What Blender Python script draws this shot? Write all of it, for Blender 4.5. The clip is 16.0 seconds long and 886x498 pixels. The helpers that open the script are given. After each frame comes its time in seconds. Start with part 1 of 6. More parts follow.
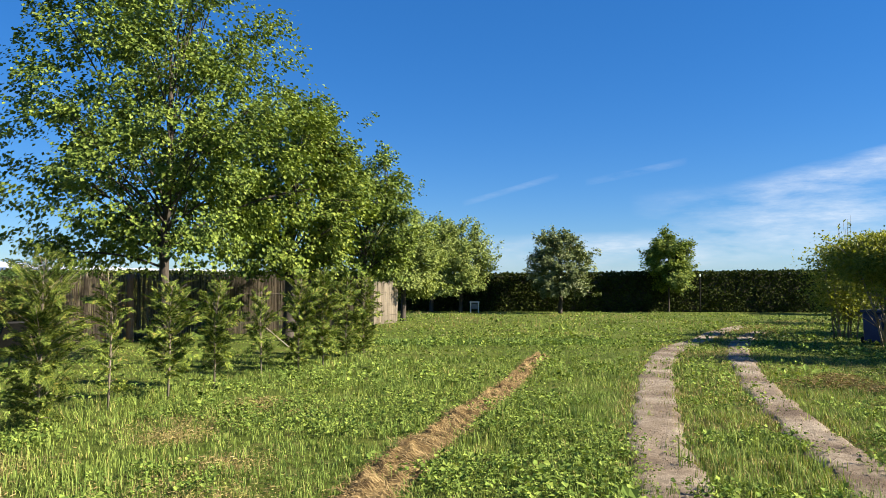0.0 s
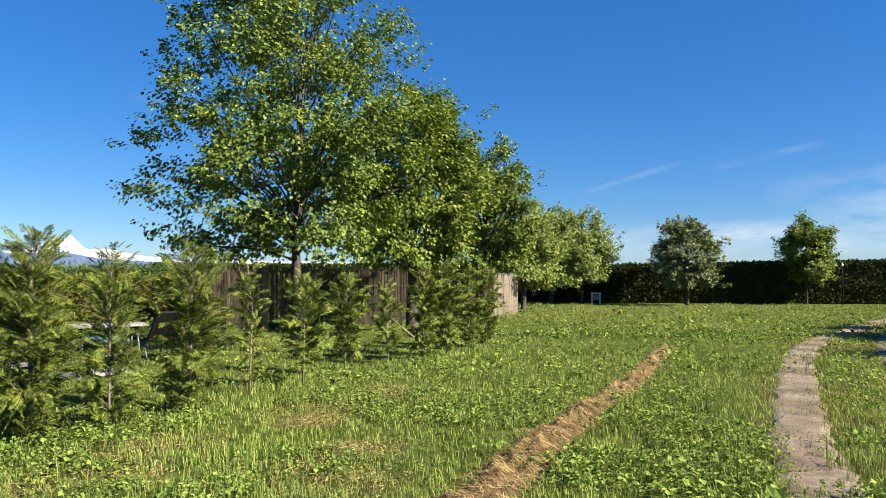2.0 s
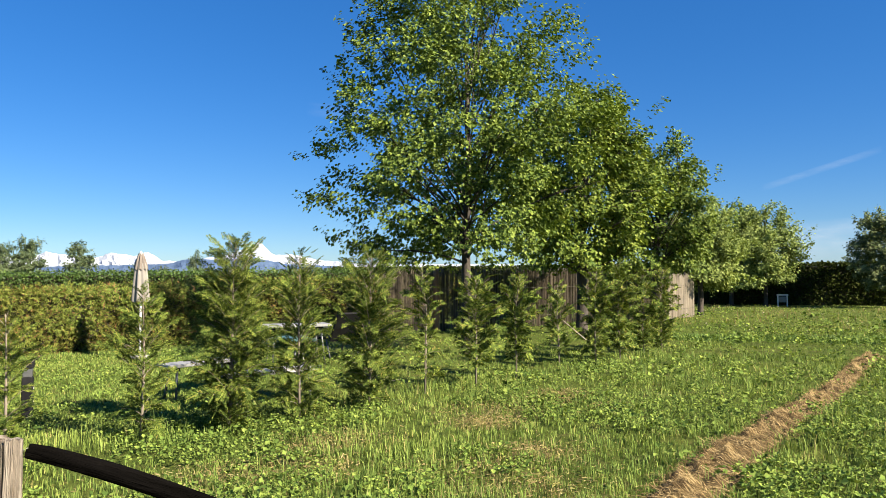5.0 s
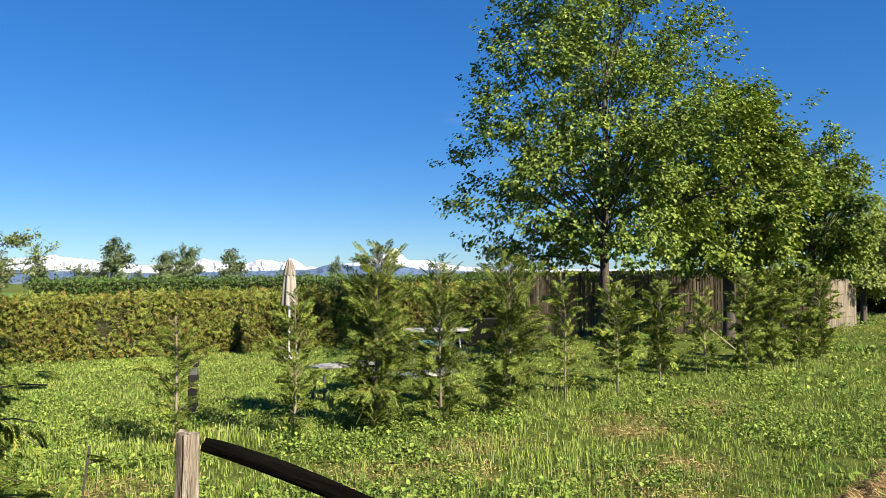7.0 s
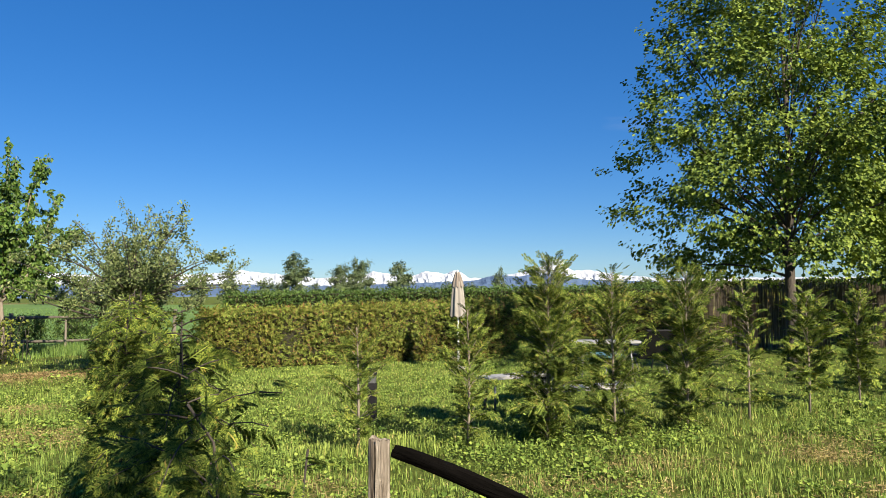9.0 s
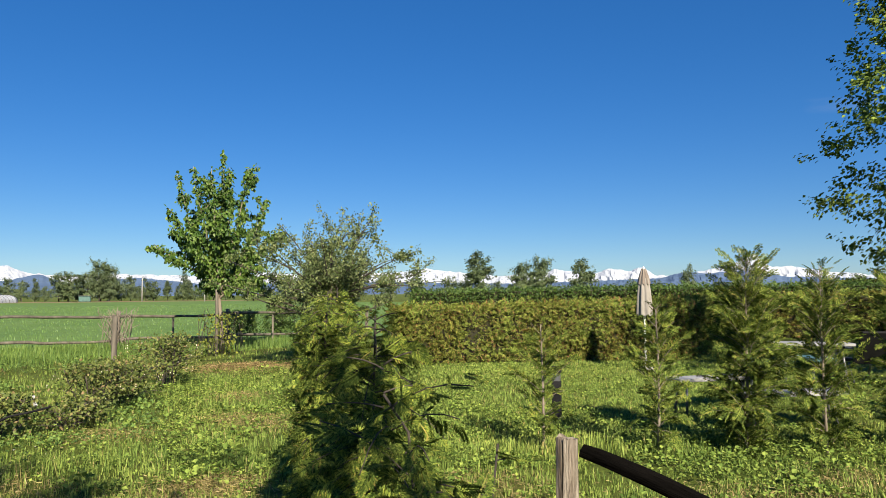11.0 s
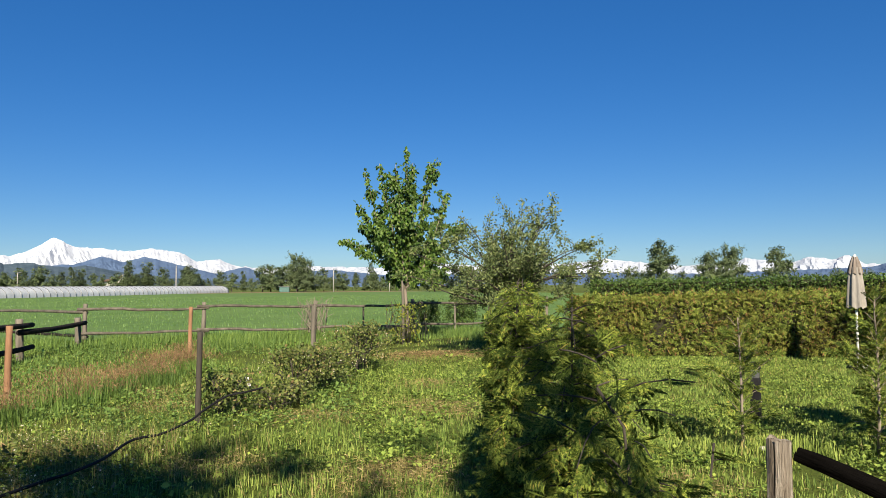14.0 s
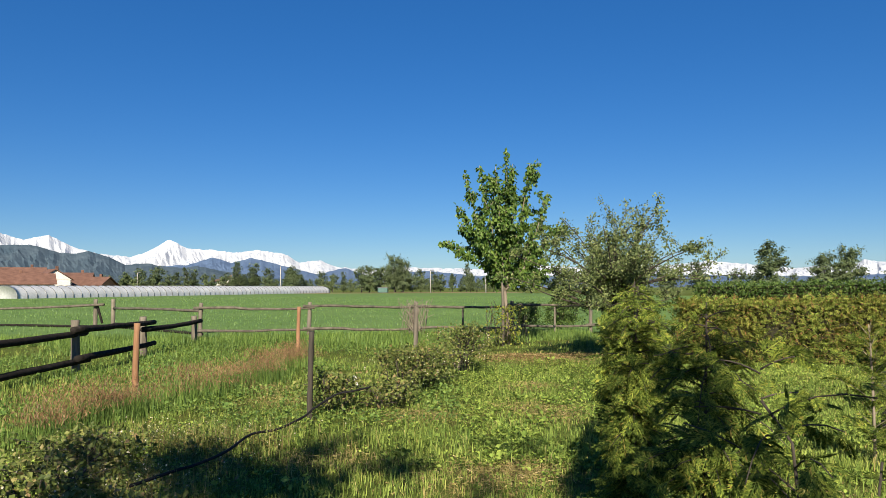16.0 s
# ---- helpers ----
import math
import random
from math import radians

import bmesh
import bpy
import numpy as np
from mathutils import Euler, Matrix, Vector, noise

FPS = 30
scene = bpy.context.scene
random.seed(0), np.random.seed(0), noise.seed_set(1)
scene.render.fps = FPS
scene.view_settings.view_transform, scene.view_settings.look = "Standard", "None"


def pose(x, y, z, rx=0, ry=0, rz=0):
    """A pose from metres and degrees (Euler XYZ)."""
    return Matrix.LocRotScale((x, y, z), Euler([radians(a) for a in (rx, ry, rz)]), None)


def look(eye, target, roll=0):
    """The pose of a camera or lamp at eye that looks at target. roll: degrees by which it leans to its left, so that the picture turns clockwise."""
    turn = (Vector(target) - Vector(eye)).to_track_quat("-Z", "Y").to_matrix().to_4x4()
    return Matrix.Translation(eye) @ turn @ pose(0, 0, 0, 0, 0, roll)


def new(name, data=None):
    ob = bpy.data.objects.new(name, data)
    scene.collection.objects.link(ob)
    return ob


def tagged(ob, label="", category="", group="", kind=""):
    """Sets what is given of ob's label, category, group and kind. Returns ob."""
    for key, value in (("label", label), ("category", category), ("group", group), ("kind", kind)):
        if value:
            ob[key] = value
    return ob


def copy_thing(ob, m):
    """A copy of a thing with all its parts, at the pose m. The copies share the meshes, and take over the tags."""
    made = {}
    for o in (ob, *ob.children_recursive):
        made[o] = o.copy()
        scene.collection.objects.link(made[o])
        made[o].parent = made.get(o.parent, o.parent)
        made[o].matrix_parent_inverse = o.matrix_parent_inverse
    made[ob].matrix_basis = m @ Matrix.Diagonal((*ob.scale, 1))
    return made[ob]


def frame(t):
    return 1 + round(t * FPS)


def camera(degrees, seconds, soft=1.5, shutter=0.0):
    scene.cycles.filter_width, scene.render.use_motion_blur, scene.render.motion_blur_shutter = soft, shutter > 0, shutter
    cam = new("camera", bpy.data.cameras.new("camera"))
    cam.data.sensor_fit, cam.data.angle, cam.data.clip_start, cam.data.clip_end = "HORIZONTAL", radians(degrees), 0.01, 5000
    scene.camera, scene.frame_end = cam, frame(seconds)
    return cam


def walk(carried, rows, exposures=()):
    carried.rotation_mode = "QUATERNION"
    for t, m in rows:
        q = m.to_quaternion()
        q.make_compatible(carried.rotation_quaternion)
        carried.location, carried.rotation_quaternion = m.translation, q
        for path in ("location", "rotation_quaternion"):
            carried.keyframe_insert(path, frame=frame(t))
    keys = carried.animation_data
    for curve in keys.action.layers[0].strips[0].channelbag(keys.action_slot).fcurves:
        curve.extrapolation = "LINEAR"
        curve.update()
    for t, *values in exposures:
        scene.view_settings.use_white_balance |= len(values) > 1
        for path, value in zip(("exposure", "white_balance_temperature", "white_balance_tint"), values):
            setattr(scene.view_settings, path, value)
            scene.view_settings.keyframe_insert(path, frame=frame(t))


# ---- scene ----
cam = camera(62.3, 16.0, 0.5)
walk(cam, [
    (0, pose(0.000, 0.000, 1.600, 92.77, -0.47, -0.77)),
    (0.5, pose(-0.023, -0.012, 1.599, 92.56, -0.31, 1.58)),
    (1, pose(-0.045, -0.020, 1.599, 92.35, -0.24, 4.15)),
    (1.5, pose(-0.064, -0.023, 1.599, 92.18, -0.21, 6.38)),
    (2, pose(-0.078, -0.020, 1.598, 92.04, -0.23, 8.43)),
    (2.5, pose(-0.092, -0.013, 1.598, 91.89, -0.25, 10.89)),
    (3, pose(-0.106, -0.008, 1.596, 91.76, -0.27, 13.20)),
    (5.5, pose(-0.158, -0.005, 1.594, 92.30, 0.28, 23.57)),
    (6, pose(-0.177, -0.009, 1.594, 92.34, 0.31, 26.01)),
    (6.5, pose(-0.198, -0.017, 1.596, 92.45, 0.25, 28.78)),
    (7, pose(-0.219, -0.028, 1.599, 92.63, 0.11, 31.70)),
    (7.5, pose(-0.236, -0.043, 1.603, 92.87, 0.13, 34.96)),
    (8, pose(-0.247, -0.062, 1.607, 93.12, 0.28, 38.01)),
    (8.5, pose(-0.253, -0.084, 1.608, 93.39, 0.41, 40.94)),
    (9, pose(-0.260, -0.099, 1.610, 93.53, 0.49, 44.38)),
    (9.5, pose(-0.278, -0.111, 1.611, 93.60, 0.60, 47.73)),
    (12, pose(-0.296, -0.082, 1.596, 93.19, 0.14, 64.53)),
    (12.5, pose(-0.299, -0.082, 1.596, 93.04, 0.10, 66.73)),
    (13, pose(-0.310, -0.097, 1.599, 92.93, 0.28, 68.73)),
    (13.5, pose(-0.322, -0.125, 1.604, 92.88, 0.46, 70.55)),
    (14, pose(-0.327, -0.152, 1.604, 92.86, 0.47, 72.27)),
    (14.5, pose(-0.330, -0.178, 1.605, 92.87, 0.39, 74.10)),
    (15, pose(-0.337, -0.207, 1.608, 92.89, 0.33, 75.94)),
    (15.5, pose(-0.347, -0.234, 1.612, 92.97, 0.22, 77.85)),
    (16, pose(-0.358, -0.262, 1.615, 93.00, 0.13, 79.74)),
], exposures=[(0, 1.58), (3, 1.56), (7, 1.47), (9.5, 1.26), (12, 1.10), (16, 1.02)])

# ---- light ----
SUN_AZ, SUN_EL = 103.0, 32.0          # degrees clockwise from +y, degrees up
sun_dir = Vector((math.sin(radians(SUN_AZ)) * math.cos(radians(SUN_EL)),
                  math.cos(radians(SUN_AZ)) * math.cos(radians(SUN_EL)), math.sin(radians(SUN_EL))))
world = bpy.data.worlds.new("sky")
scene.world = world
world.use_nodes = True
wn = world.node_tree
wn.nodes.clear()
sky = wn.nodes.new("ShaderNodeTexSky")
sky.sky_type = "NISHITA"
sky.sun_disc = False
sky.sun_elevation, sky.sun_rotation = radians(SUN_EL), radians(SUN_AZ)
sky.altitude, sky.air_density, sky.dust_density, sky.ozone_density = 300, 1.0, 0.0, 5.0
bg = wn.nodes.new("ShaderNodeBackground")
bg.inputs["Strength"].default_value = 0.0435
wo = wn.nodes.new("ShaderNodeOutputWorld")
sat = wn.nodes.new("ShaderNodeHueSaturation")
sat.inputs["Saturation"].default_value, sat.inputs["Hue"].default_value = 1.28, 0.505
wn.links.new(sky.outputs[0], sat.inputs["Color"])
tint = wn.nodes.new("ShaderNodeMix")
tint.data_type, tint.blend_type = "RGBA", "MULTIPLY"
tint.inputs[0].default_value, tint.inputs[7].default_value = 1.0, (0.86, 0.97, 1.075, 1)
even = wn.nodes.new("ShaderNodeMix")      # clear dry air: less pale towards the horizon
even.data_type = "RGBA"
even.inputs[0].default_value, even.inputs[7].default_value = 0.28, (0.62, 2.25, 5.6, 1)
wn.links.new(sat.outputs[0], even.inputs[6])
wn.links.new(even.outputs[2], tint.inputs[6])
wn.links.new(tint.outputs[2], bg.inputs["Color"])
wn.links.new(bg.outputs[0], wo.inputs["Surface"])
sun = new("sun", bpy.data.lights.new("sun", "SUN"))
sun.data.energy, sun.data.angle, sun.data.color = 5.0, radians(0.53), (1.0, 0.89, 0.70)
sun.matrix_world = look(sun_dir * 100, (0, 0, 0))

# ---- materials ----
def nodes_of(name):
    m = bpy.data.materials.new(name)
    m.use_nodes = True
    t = m.node_tree
    t.nodes.clear()
    out = t.nodes.new("ShaderNodeOutputMaterial")
    return m, t, out


def ramp(t, fac, stops):
    r = t.nodes.new("ShaderNodeValToRGB")
    while len(r.color_ramp.elements) < len(stops):
        r.color_ramp.elements.new(0.5)
    for e, (p, c) in zip(r.color_ramp.elements, stops):
        e.position, e.color = p, (*c, 1)
    t.links.new(fac, r.inputs[0])
    return r.outputs[0]


def tex(t, scale, detail=3, rough=0.55, stretch=None, world_space=True):
    """A noise in metres."""
    co = t.nodes.new("ShaderNodeNewGeometry").outputs["Position"] if world_space else t.nodes.new("ShaderNodeTexCoord").outputs["Object"]
    if stretch:
        mp = t.nodes.new("ShaderNodeMapping")
        mp.inputs["Scale"].default_value = stretch
        t.links.new(co, mp.inputs[0])
        co = mp.outputs[0]
    n = t.nodes.new("ShaderNodeTexNoise")
    n.inputs["Scale"].default_value, n.inputs["Detail"].default_value, n.inputs["Roughness"].default_value = scale, detail, rough
    t.links.new(co, n.inputs["Vector"])
    return n.outputs["Fac"]


def mix(t, kind, fac, a, b):
    m = t.nodes.new("ShaderNodeMix")
    m.data_type, m.blend_type = "RGBA", kind
    for v, s in ((fac, m.inputs[0]), (a, m.inputs[6]), (b, m.inputs[7])):
        if isinstance(v, (int, float)):
            s.default_value = v
        elif isinstance(v, tuple):
            s.default_value = (*v, 1)
        else:
            t.links.new(v, s)
    return m.outputs[2]


def bump(t, h, strength, dist):
    b = t.nodes.new("ShaderNodeBump")
    b.inputs["Strength"].default_value, b.inputs["Distance"].default_value = strength, dist
    t.links.new(h, b.inputs["Height"])
    return b.outputs[0]


def solid(name, stops, scale=6.0, rough=0.8, metal=0.0, relief=0.3, depth=0.01, stretch=None, fine=None, spec=0.4, local=True):
    """Grain at one scale, stains at another, and relief."""
    m, t, out = nodes_of(name)
    p = t.nodes.new("ShaderNodeBsdfPrincipled")
    a = tex(t, scale, 5, 0.6, stretch, not local)
    b = tex(t, (fine or scale * 7), 4, 0.6, stretch, not local)
    col = ramp(t, a, stops)
    col = mix(t, "MULTIPLY", 0.55, col, ramp(t, b, [(0.25, (0.55, 0.55, 0.55)), (0.75, (1.15, 1.15, 1.15))]))
    info = t.nodes.new("ShaderNodeObjectInfo")
    col = mix(t, "MULTIPLY", 0.5, col, ramp(t, info.outputs["Random"], [(0.0, (0.75, 0.75, 0.75)), (1.0, (1.15, 1.12, 1.1))]))
    t.links.new(col, p.inputs["Base Color"])
    p.inputs["Roughness"].default_value, p.inputs["Metallic"].default_value = rough, metal
    p.inputs["Specular IOR Level"].default_value = spec
    if relief:
        t.links.new(bump(t, b, relief, depth), p.inputs["Normal"])
    t.links.new(p.outputs[0], out.inputs[0])
    return m


def leafy(name, stops, through_light=0.35, patch=0.7, patch_cols=((0.7, 0.7, 0.7), (1.2, 1.15, 1.1)), rough=0.5, spec=0.35):
    """Leaves, blades and needles: colour by leaf and by patch, some light passes through."""
    m, t, out = nodes_of(name)
    g = t.nodes.new("ShaderNodeNewGeometry")
    col = ramp(t, g.outputs["Random Per Island"], stops)
    col = mix(t, "MULTIPLY", 1.0, col, ramp(t, tex(t, patch, 3), [(0.3, patch_cols[0]), (0.7, patch_cols[1])]))
    p = t.nodes.new("ShaderNodeBsdfPrincipled")
    p.inputs["Roughness"].default_value, p.inputs["Specular IOR Level"].default_value = rough, spec
    t.links.new(col, p.inputs["Base Color"])
    tr = t.nodes.new("ShaderNodeBsdfTranslucent")
    t.links.new(mix(t, "MULTIPLY", 1.0, col, (1.25, 1.2, 0.6)), tr.inputs["Color"])
    ms = t.nodes.new("ShaderNodeMixShader")
    ms.inputs[0].default_value = through_light
    t.links.new(p.outputs[0], ms.inputs[1])
    t.links.new(tr.outputs[0], ms.inputs[2])
    t.links.new(ms.outputs[0], out.inputs[0])
    return m


M_LEAF = leafy("leaf_linden", [(0.0, (0.042, 0.08, 0.015)), (0.45, (0.132, 0.196, 0.032)), (1.0, (0.235, 0.305, 0.06))], 0.18, 0.5, rough=0.6, spec=0.2)
M_LEAF_DENSE = leafy("leaf_dense", [(0.0, (0.045, 0.088, 0.015)), (0.45, (0.142, 0.206, 0.031)), (1.0, (0.245, 0.305, 0.054))], 0.16, 0.5, rough=0.6, spec=0.2)
M_LEAF_PALE = leafy("leaf_pale", [(0.0, (0.09, 0.135, 0.032)), (0.5, (0.215, 0.28, 0.073)), (1.0, (0.33, 0.395, 0.125))], 0.2, 0.5, rough=0.65, spec=0.18)
M_LEAF_LAWN = leafy("leaf_lawn_tree", [(0.0, (0.06, 0.09, 0.03)), (0.5, (0.13, 0.17, 0.06)), (1.0, (0.235, 0.275, 0.12))], 0.16, 0.5, rough=0.5, spec=0.3)
M_LEAF_OLIVE = leafy("leaf_olive", [(0.0, (0.12, 0.16, 0.026)), (0.5, (0.21, 0.25, 0.042)), (1.0, (0.31, 0.33, 0.068))], 0.4, 0.8)
M_LEAF_DARK = leafy("leaf_dark", [(0.0, (0.0341, 0.0715, 0.0156)), (0.5, (0.0614, 0.117, 0.0234)), (1.0, (0.123, 0.182, 0.039))], 0.18, 0.4)
M_LEAF_CHERRY = leafy("leaf_cherry", [(0.0, (0.028, 0.068, 0.012)), (0.5, (0.068, 0.132, 0.022)), (1.0, (0.135, 0.205, 0.04))], 0.14, 0.8, spec=0.3)
M_BERRY = leafy("berry_leaf", [(0.0, (0.055, 0.082, 0.023)), (0.5, (0.115, 0.148, 0.04)), (0.85, (0.20, 0.22, 0.068)), (1.0, (0.25, 0.18, 0.095))], 0.15, 1.0, spec=0.15)
M_LEAF_APPLE = leafy("leaf_apple", [(0.0, (0.04, 0.065, 0.022)), (0.5, (0.11, 0.152, 0.048)), (1.0, (0.215, 0.25, 0.105))], 0.15, 0.8)
M_FAR_LEAF = leafy("leaf_far", [(0.0, (0.052, 0.085, 0.036)), (0.5, (0.09, 0.13, 0.057)), (1.0, (0.15, 0.185, 0.085))], 0.18, 0.12)
M_THUJA = leafy("thuja_green", [(0.0, (0.028, 0.05, 0.012)), (0.5, (0.10, 0.146, 0.031)), (0.9, (0.22, 0.272, 0.06)), (1.0, (0.25, 0.21, 0.07))], 0.15, 5.0, ((0.55, 0.62, 0.58), (1.45, 1.35, 1.1)), rough=0.7, spec=0.1)
M_THUJA_DARK = leafy("thuja_dark_green", [(0.0, (0.03, 0.056, 0.013)), (0.5, (0.105, 0.152, 0.033)), (0.92, (0.24, 0.29, 0.062)), (1.0, (0.27, 0.21, 0.07))], 0.14, 7.0, ((0.5, 0.57, 0.55), (1.5, 1.4, 1.1)), rough=0.7, spec=0.1)
M_HEDGE = leafy("hedge_leaf", [(0.0, (0.045, 0.068, 0.017)), (0.45, (0.135, 0.18, 0.044)), (0.86, (0.22, 0.268, 0.068)), (0.9, (0.17, 0.11, 0.058)), (1.0, (0.26, 0.16, 0.085))], 0.14, 1.1, ((0.95, 0.72, 0.6), (1.3, 1.32, 1.1)), rough=0.75, spec=0.08)
# greens of the meadow-end hedge, darkened to stand for its shaded face
M_HEDGE_SHADED = leafy("hedge_leaf_shaded", [(0.0, (0.022, 0.036, 0.010)), (0.5, (0.043, 0.06, 0.014)), (1.0, (0.07, 0.085, 0.022))], 0.06, 0.8, rough=0.85, spec=0.06)
M_GRASS = leafy("grass_blade", [(0.0, (0.055, 0.10, 0.025)), (0.45, (0.178, 0.262, 0.062)), (0.93, (0.29, 0.375, 0.098)), (0.98, (0.35, 0.32, 0.13)), (1.0, (0.42, 0.36, 0.17))], 0.17, 0.35, ((0.7, 0.76, 0.7), (1.22, 1.1, 1.0)), rough=0.65, spec=0.12)
M_RANK = leafy("rank_grass", [(0.0, (0.07, 0.135, 0.032)), (0.6, (0.135, 0.22, 0.05)), (1.0, (0.20, 0.29, 0.07))], 0.18, 0.6, spec=0.2)
M_WEED = leafy("clover_leaf", [(0.0, (0.05, 0.09, 0.02)), (0.45, (0.16, 0.245, 0.05)), (1.0, (0.29, 0.37, 0.082))], 0.16, 0.5, rough=0.8, spec=0.08)
M_CROP = leafy("wheat_blade", [(0.0, (0.10, 0.178, 0.052)), (0.6, (0.132, 0.222, 0.064)), (1.0, (0.165, 0.26, 0.082))], 0.2, 0.1, ((0.85, 0.9, 0.85), (1.1, 1.1, 1.0)))
M_STRAW = leafy("dry_straw", [(0.0, (0.08, 0.054, 0.027)), (0.4, (0.225, 0.162, 0.077)), (1.0, (0.48, 0.38, 0.21))], 0.10, 3.6, ((0.35, 0.31, 0.28), (1.2, 1.15, 1.05)), rough=0.8, spec=0.1)
M_DRY_GRASS = leafy("dry_grass_blade", [(0.0, (0.16, 0.13, 0.06)), (0.5, (0.30, 0.235, 0.11)), (0.8, (0.27, 0.28, 0.08)), (1.0, (0.50, 0.40, 0.22))], 0.15, 2.0, rough=0.7, spec=0.15)
M_SORREL = leafy("sorrel_seed", [(0.0, (0.12, 0.078, 0.04)), (0.6, (0.22, 0.135, 0.07)), (1.0, (0.32, 0.21, 0.11))], 0.15, 1.5)
M_BLOSSOM = leafy("pale_blossom", [(0.0, (0.55, 0.5, 0.38)), (1.0, (0.75, 0.72, 0.6))], 0.2, 2.0)
M_BARK = solid("bark", [(0.3, (0.03, 0.025, 0.021)), (0.7, (0.09, 0.075, 0.062))], 6, 0.9, 0, 0.8, 0.02, (1, 1, 0.25))
M_BARK_PALE = solid("bark_pale", [(0.3, (0.16, 0.13, 0.10)), (0.7, (0.34, 0.29, 0.23))], 7, 0.9, 0, 0.6, 0.01, (1, 1, 0.25))
M_POST = solid("weathered_post", [(0.3, (0.08, 0.07, 0.056)), (0.7, (0.23, 0.20, 0.16))], 9, 0.9, 0, 0.8, 0.012, (1, 1, 0.12))
M_POST_DARK = solid("dark_weathered_stake", [(0.3, (0.03, 0.025, 0.02)), (0.7, (0.10, 0.085, 0.07))], 9, 0.9, 0, 0.8, 0.012, (1, 1, 0.12))
M_RAIL_DARK = solid("dark_rail", [(0.3, (0.010, 0.009, 0.008)), (0.7, (0.035, 0.03, 0.027))], 9, 0.95, 0, 0.9, 0.02, (1, 0.3, 1), spec=0.12)
M_POST_NEAR = solid("cracked_post", [(0.31, (0.025, 0.019, 0.014)), (0.42, (0.22, 0.18, 0.14)), (0.62, (0.48, 0.42, 0.35))], 26, 0.95, 0, 1.0, 0.025, (1, 1, 0.05), spec=0.15)
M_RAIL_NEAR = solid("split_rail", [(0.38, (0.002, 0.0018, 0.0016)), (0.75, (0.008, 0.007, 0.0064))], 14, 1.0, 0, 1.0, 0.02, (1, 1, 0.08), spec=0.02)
M_RAIL_GREY = solid("grey_rail", [(0.3, (0.055, 0.047, 0.037)), (0.7, (0.16, 0.14, 0.11))], 6, 0.9, 0, 0.6, 0.01)
M_POST_RED = solid("reddish_post", [(0.3, (0.20, 0.10, 0.05)), (0.7, (0.36, 0.20, 0.11))], 6, 0.85, 0, 0.5, 0.01, (1, 1, 0.15))
# weathered reed, darkened further for the tree shade on the screen
M_REED_SHADED = leafy("reed", [(0.0, (0.08, 0.065, 0.05)), (0.5, (0.16, 0.135, 0.105)), (1.0, (0.30, 0.26, 0.205))], 0.1, 1.2, ((0.5, 0.5, 0.5), (1.15, 1.1, 1.05)), rough=0.8)
# reed lightened for the sunlit end panel; the pale cane shares it
M_REED_PALE = leafy("reed_pale", [(0.0, (0.27, 0.225, 0.17)), (1.0, (0.48, 0.42, 0.34))], 0.1, 1.5, ((0.75, 0.75, 0.75), (1.1, 1.1, 1.1)), rough=0.8)
M_BLACK = solid("black_plastic", [(0.3, (0.008, 0.008, 0.009)), (0.7, (0.02, 0.02, 0.022))], 5, 0.75, 0, 0.1, 0.002, spec=0.15)
M_GREY_METAL = solid("grey_metal", [(0.3, (0.13, 0.135, 0.14)), (0.7, (0.22, 0.225, 0.23))], 8, 0.45, 0.6, 0.1, 0.002)
M_LAMINATE = solid("grey_white_board", [(0.3, (0.26, 0.26, 0.26)), (0.7, (0.37, 0.37, 0.365))], 3, 0.55, 0, 0.15, 0.003)
M_GREEN_PAINT = solid("green_paint", [(0.3, (0.045, 0.11, 0.095)), (0.7, (0.085, 0.18, 0.16))], 3, 0.5, 0, 0.1, 0.003)
M_CANVAS = solid("beige_canvas", [(0.3, (0.21, 0.195, 0.175)), (0.7, (0.31, 0.29, 0.265))], 4, 0.95, 0, 0.35, 0.006, (1, 1, 0.3))
M_CANVAS_CAP = solid("taupe_canvas", [(0.3, (0.17, 0.14, 0.12)), (0.7, (0.28, 0.24, 0.21))], 4, 0.95, 0, 0.35, 0.006)
M_WHITE = solid("white_paint", [(0.3, (0.66, 0.66, 0.64)), (0.7, (0.82, 0.82, 0.80))], 3, 0.6, 0, 0.15, 0.003)
M_BLUE = solid("blue_plastic", [(0.3, (0.012, 0.025, 0.09)), (0.7, (0.025, 0.05, 0.17))], 3, 0.45, 0, 0.1, 0.003)
M_CONCRETE = solid("concrete", [(0.3, (0.28, 0.27, 0.25)), (0.7, (0.45, 0.43, 0.40))], 1.5, 0.9, 0, 0.3, 0.01)
M_WALL = solid("render_white", [(0.3, (0.62, 0.60, 0.57)), (0.7, (0.80, 0.78, 0.74))], 0.6, 0.9, 0, 0.2, 0.01)
M_WALL_ORANGE = solid("render_orange", [(0.3, (0.50, 0.21, 0.10)), (0.7, (0.62, 0.29, 0.15))], 0.6, 0.9, 0, 0.2, 0.01)
M_ROOF = solid("clay_roof", [(0.3, (0.10, 0.05, 0.036)), (0.7, (0.19, 0.10, 0.072))], 0.8, 0.9, 0, 0.5, 0.05, fine=5)
M_GLASS_DARK = solid("dark_window_glass", [(0.3, (0.02, 0.025, 0.03)), (0.7, (0.04, 0.045, 0.05))], 1, 0.1, 0, 0, 0)
M_FILM = solid("greenhouse_film", [(0.3, (0.44, 0.46, 0.48)), (0.7, (0.60, 0.62, 0.64))], 0.5, 0.35, 0, 0.2, 0.05, spec=0.6)
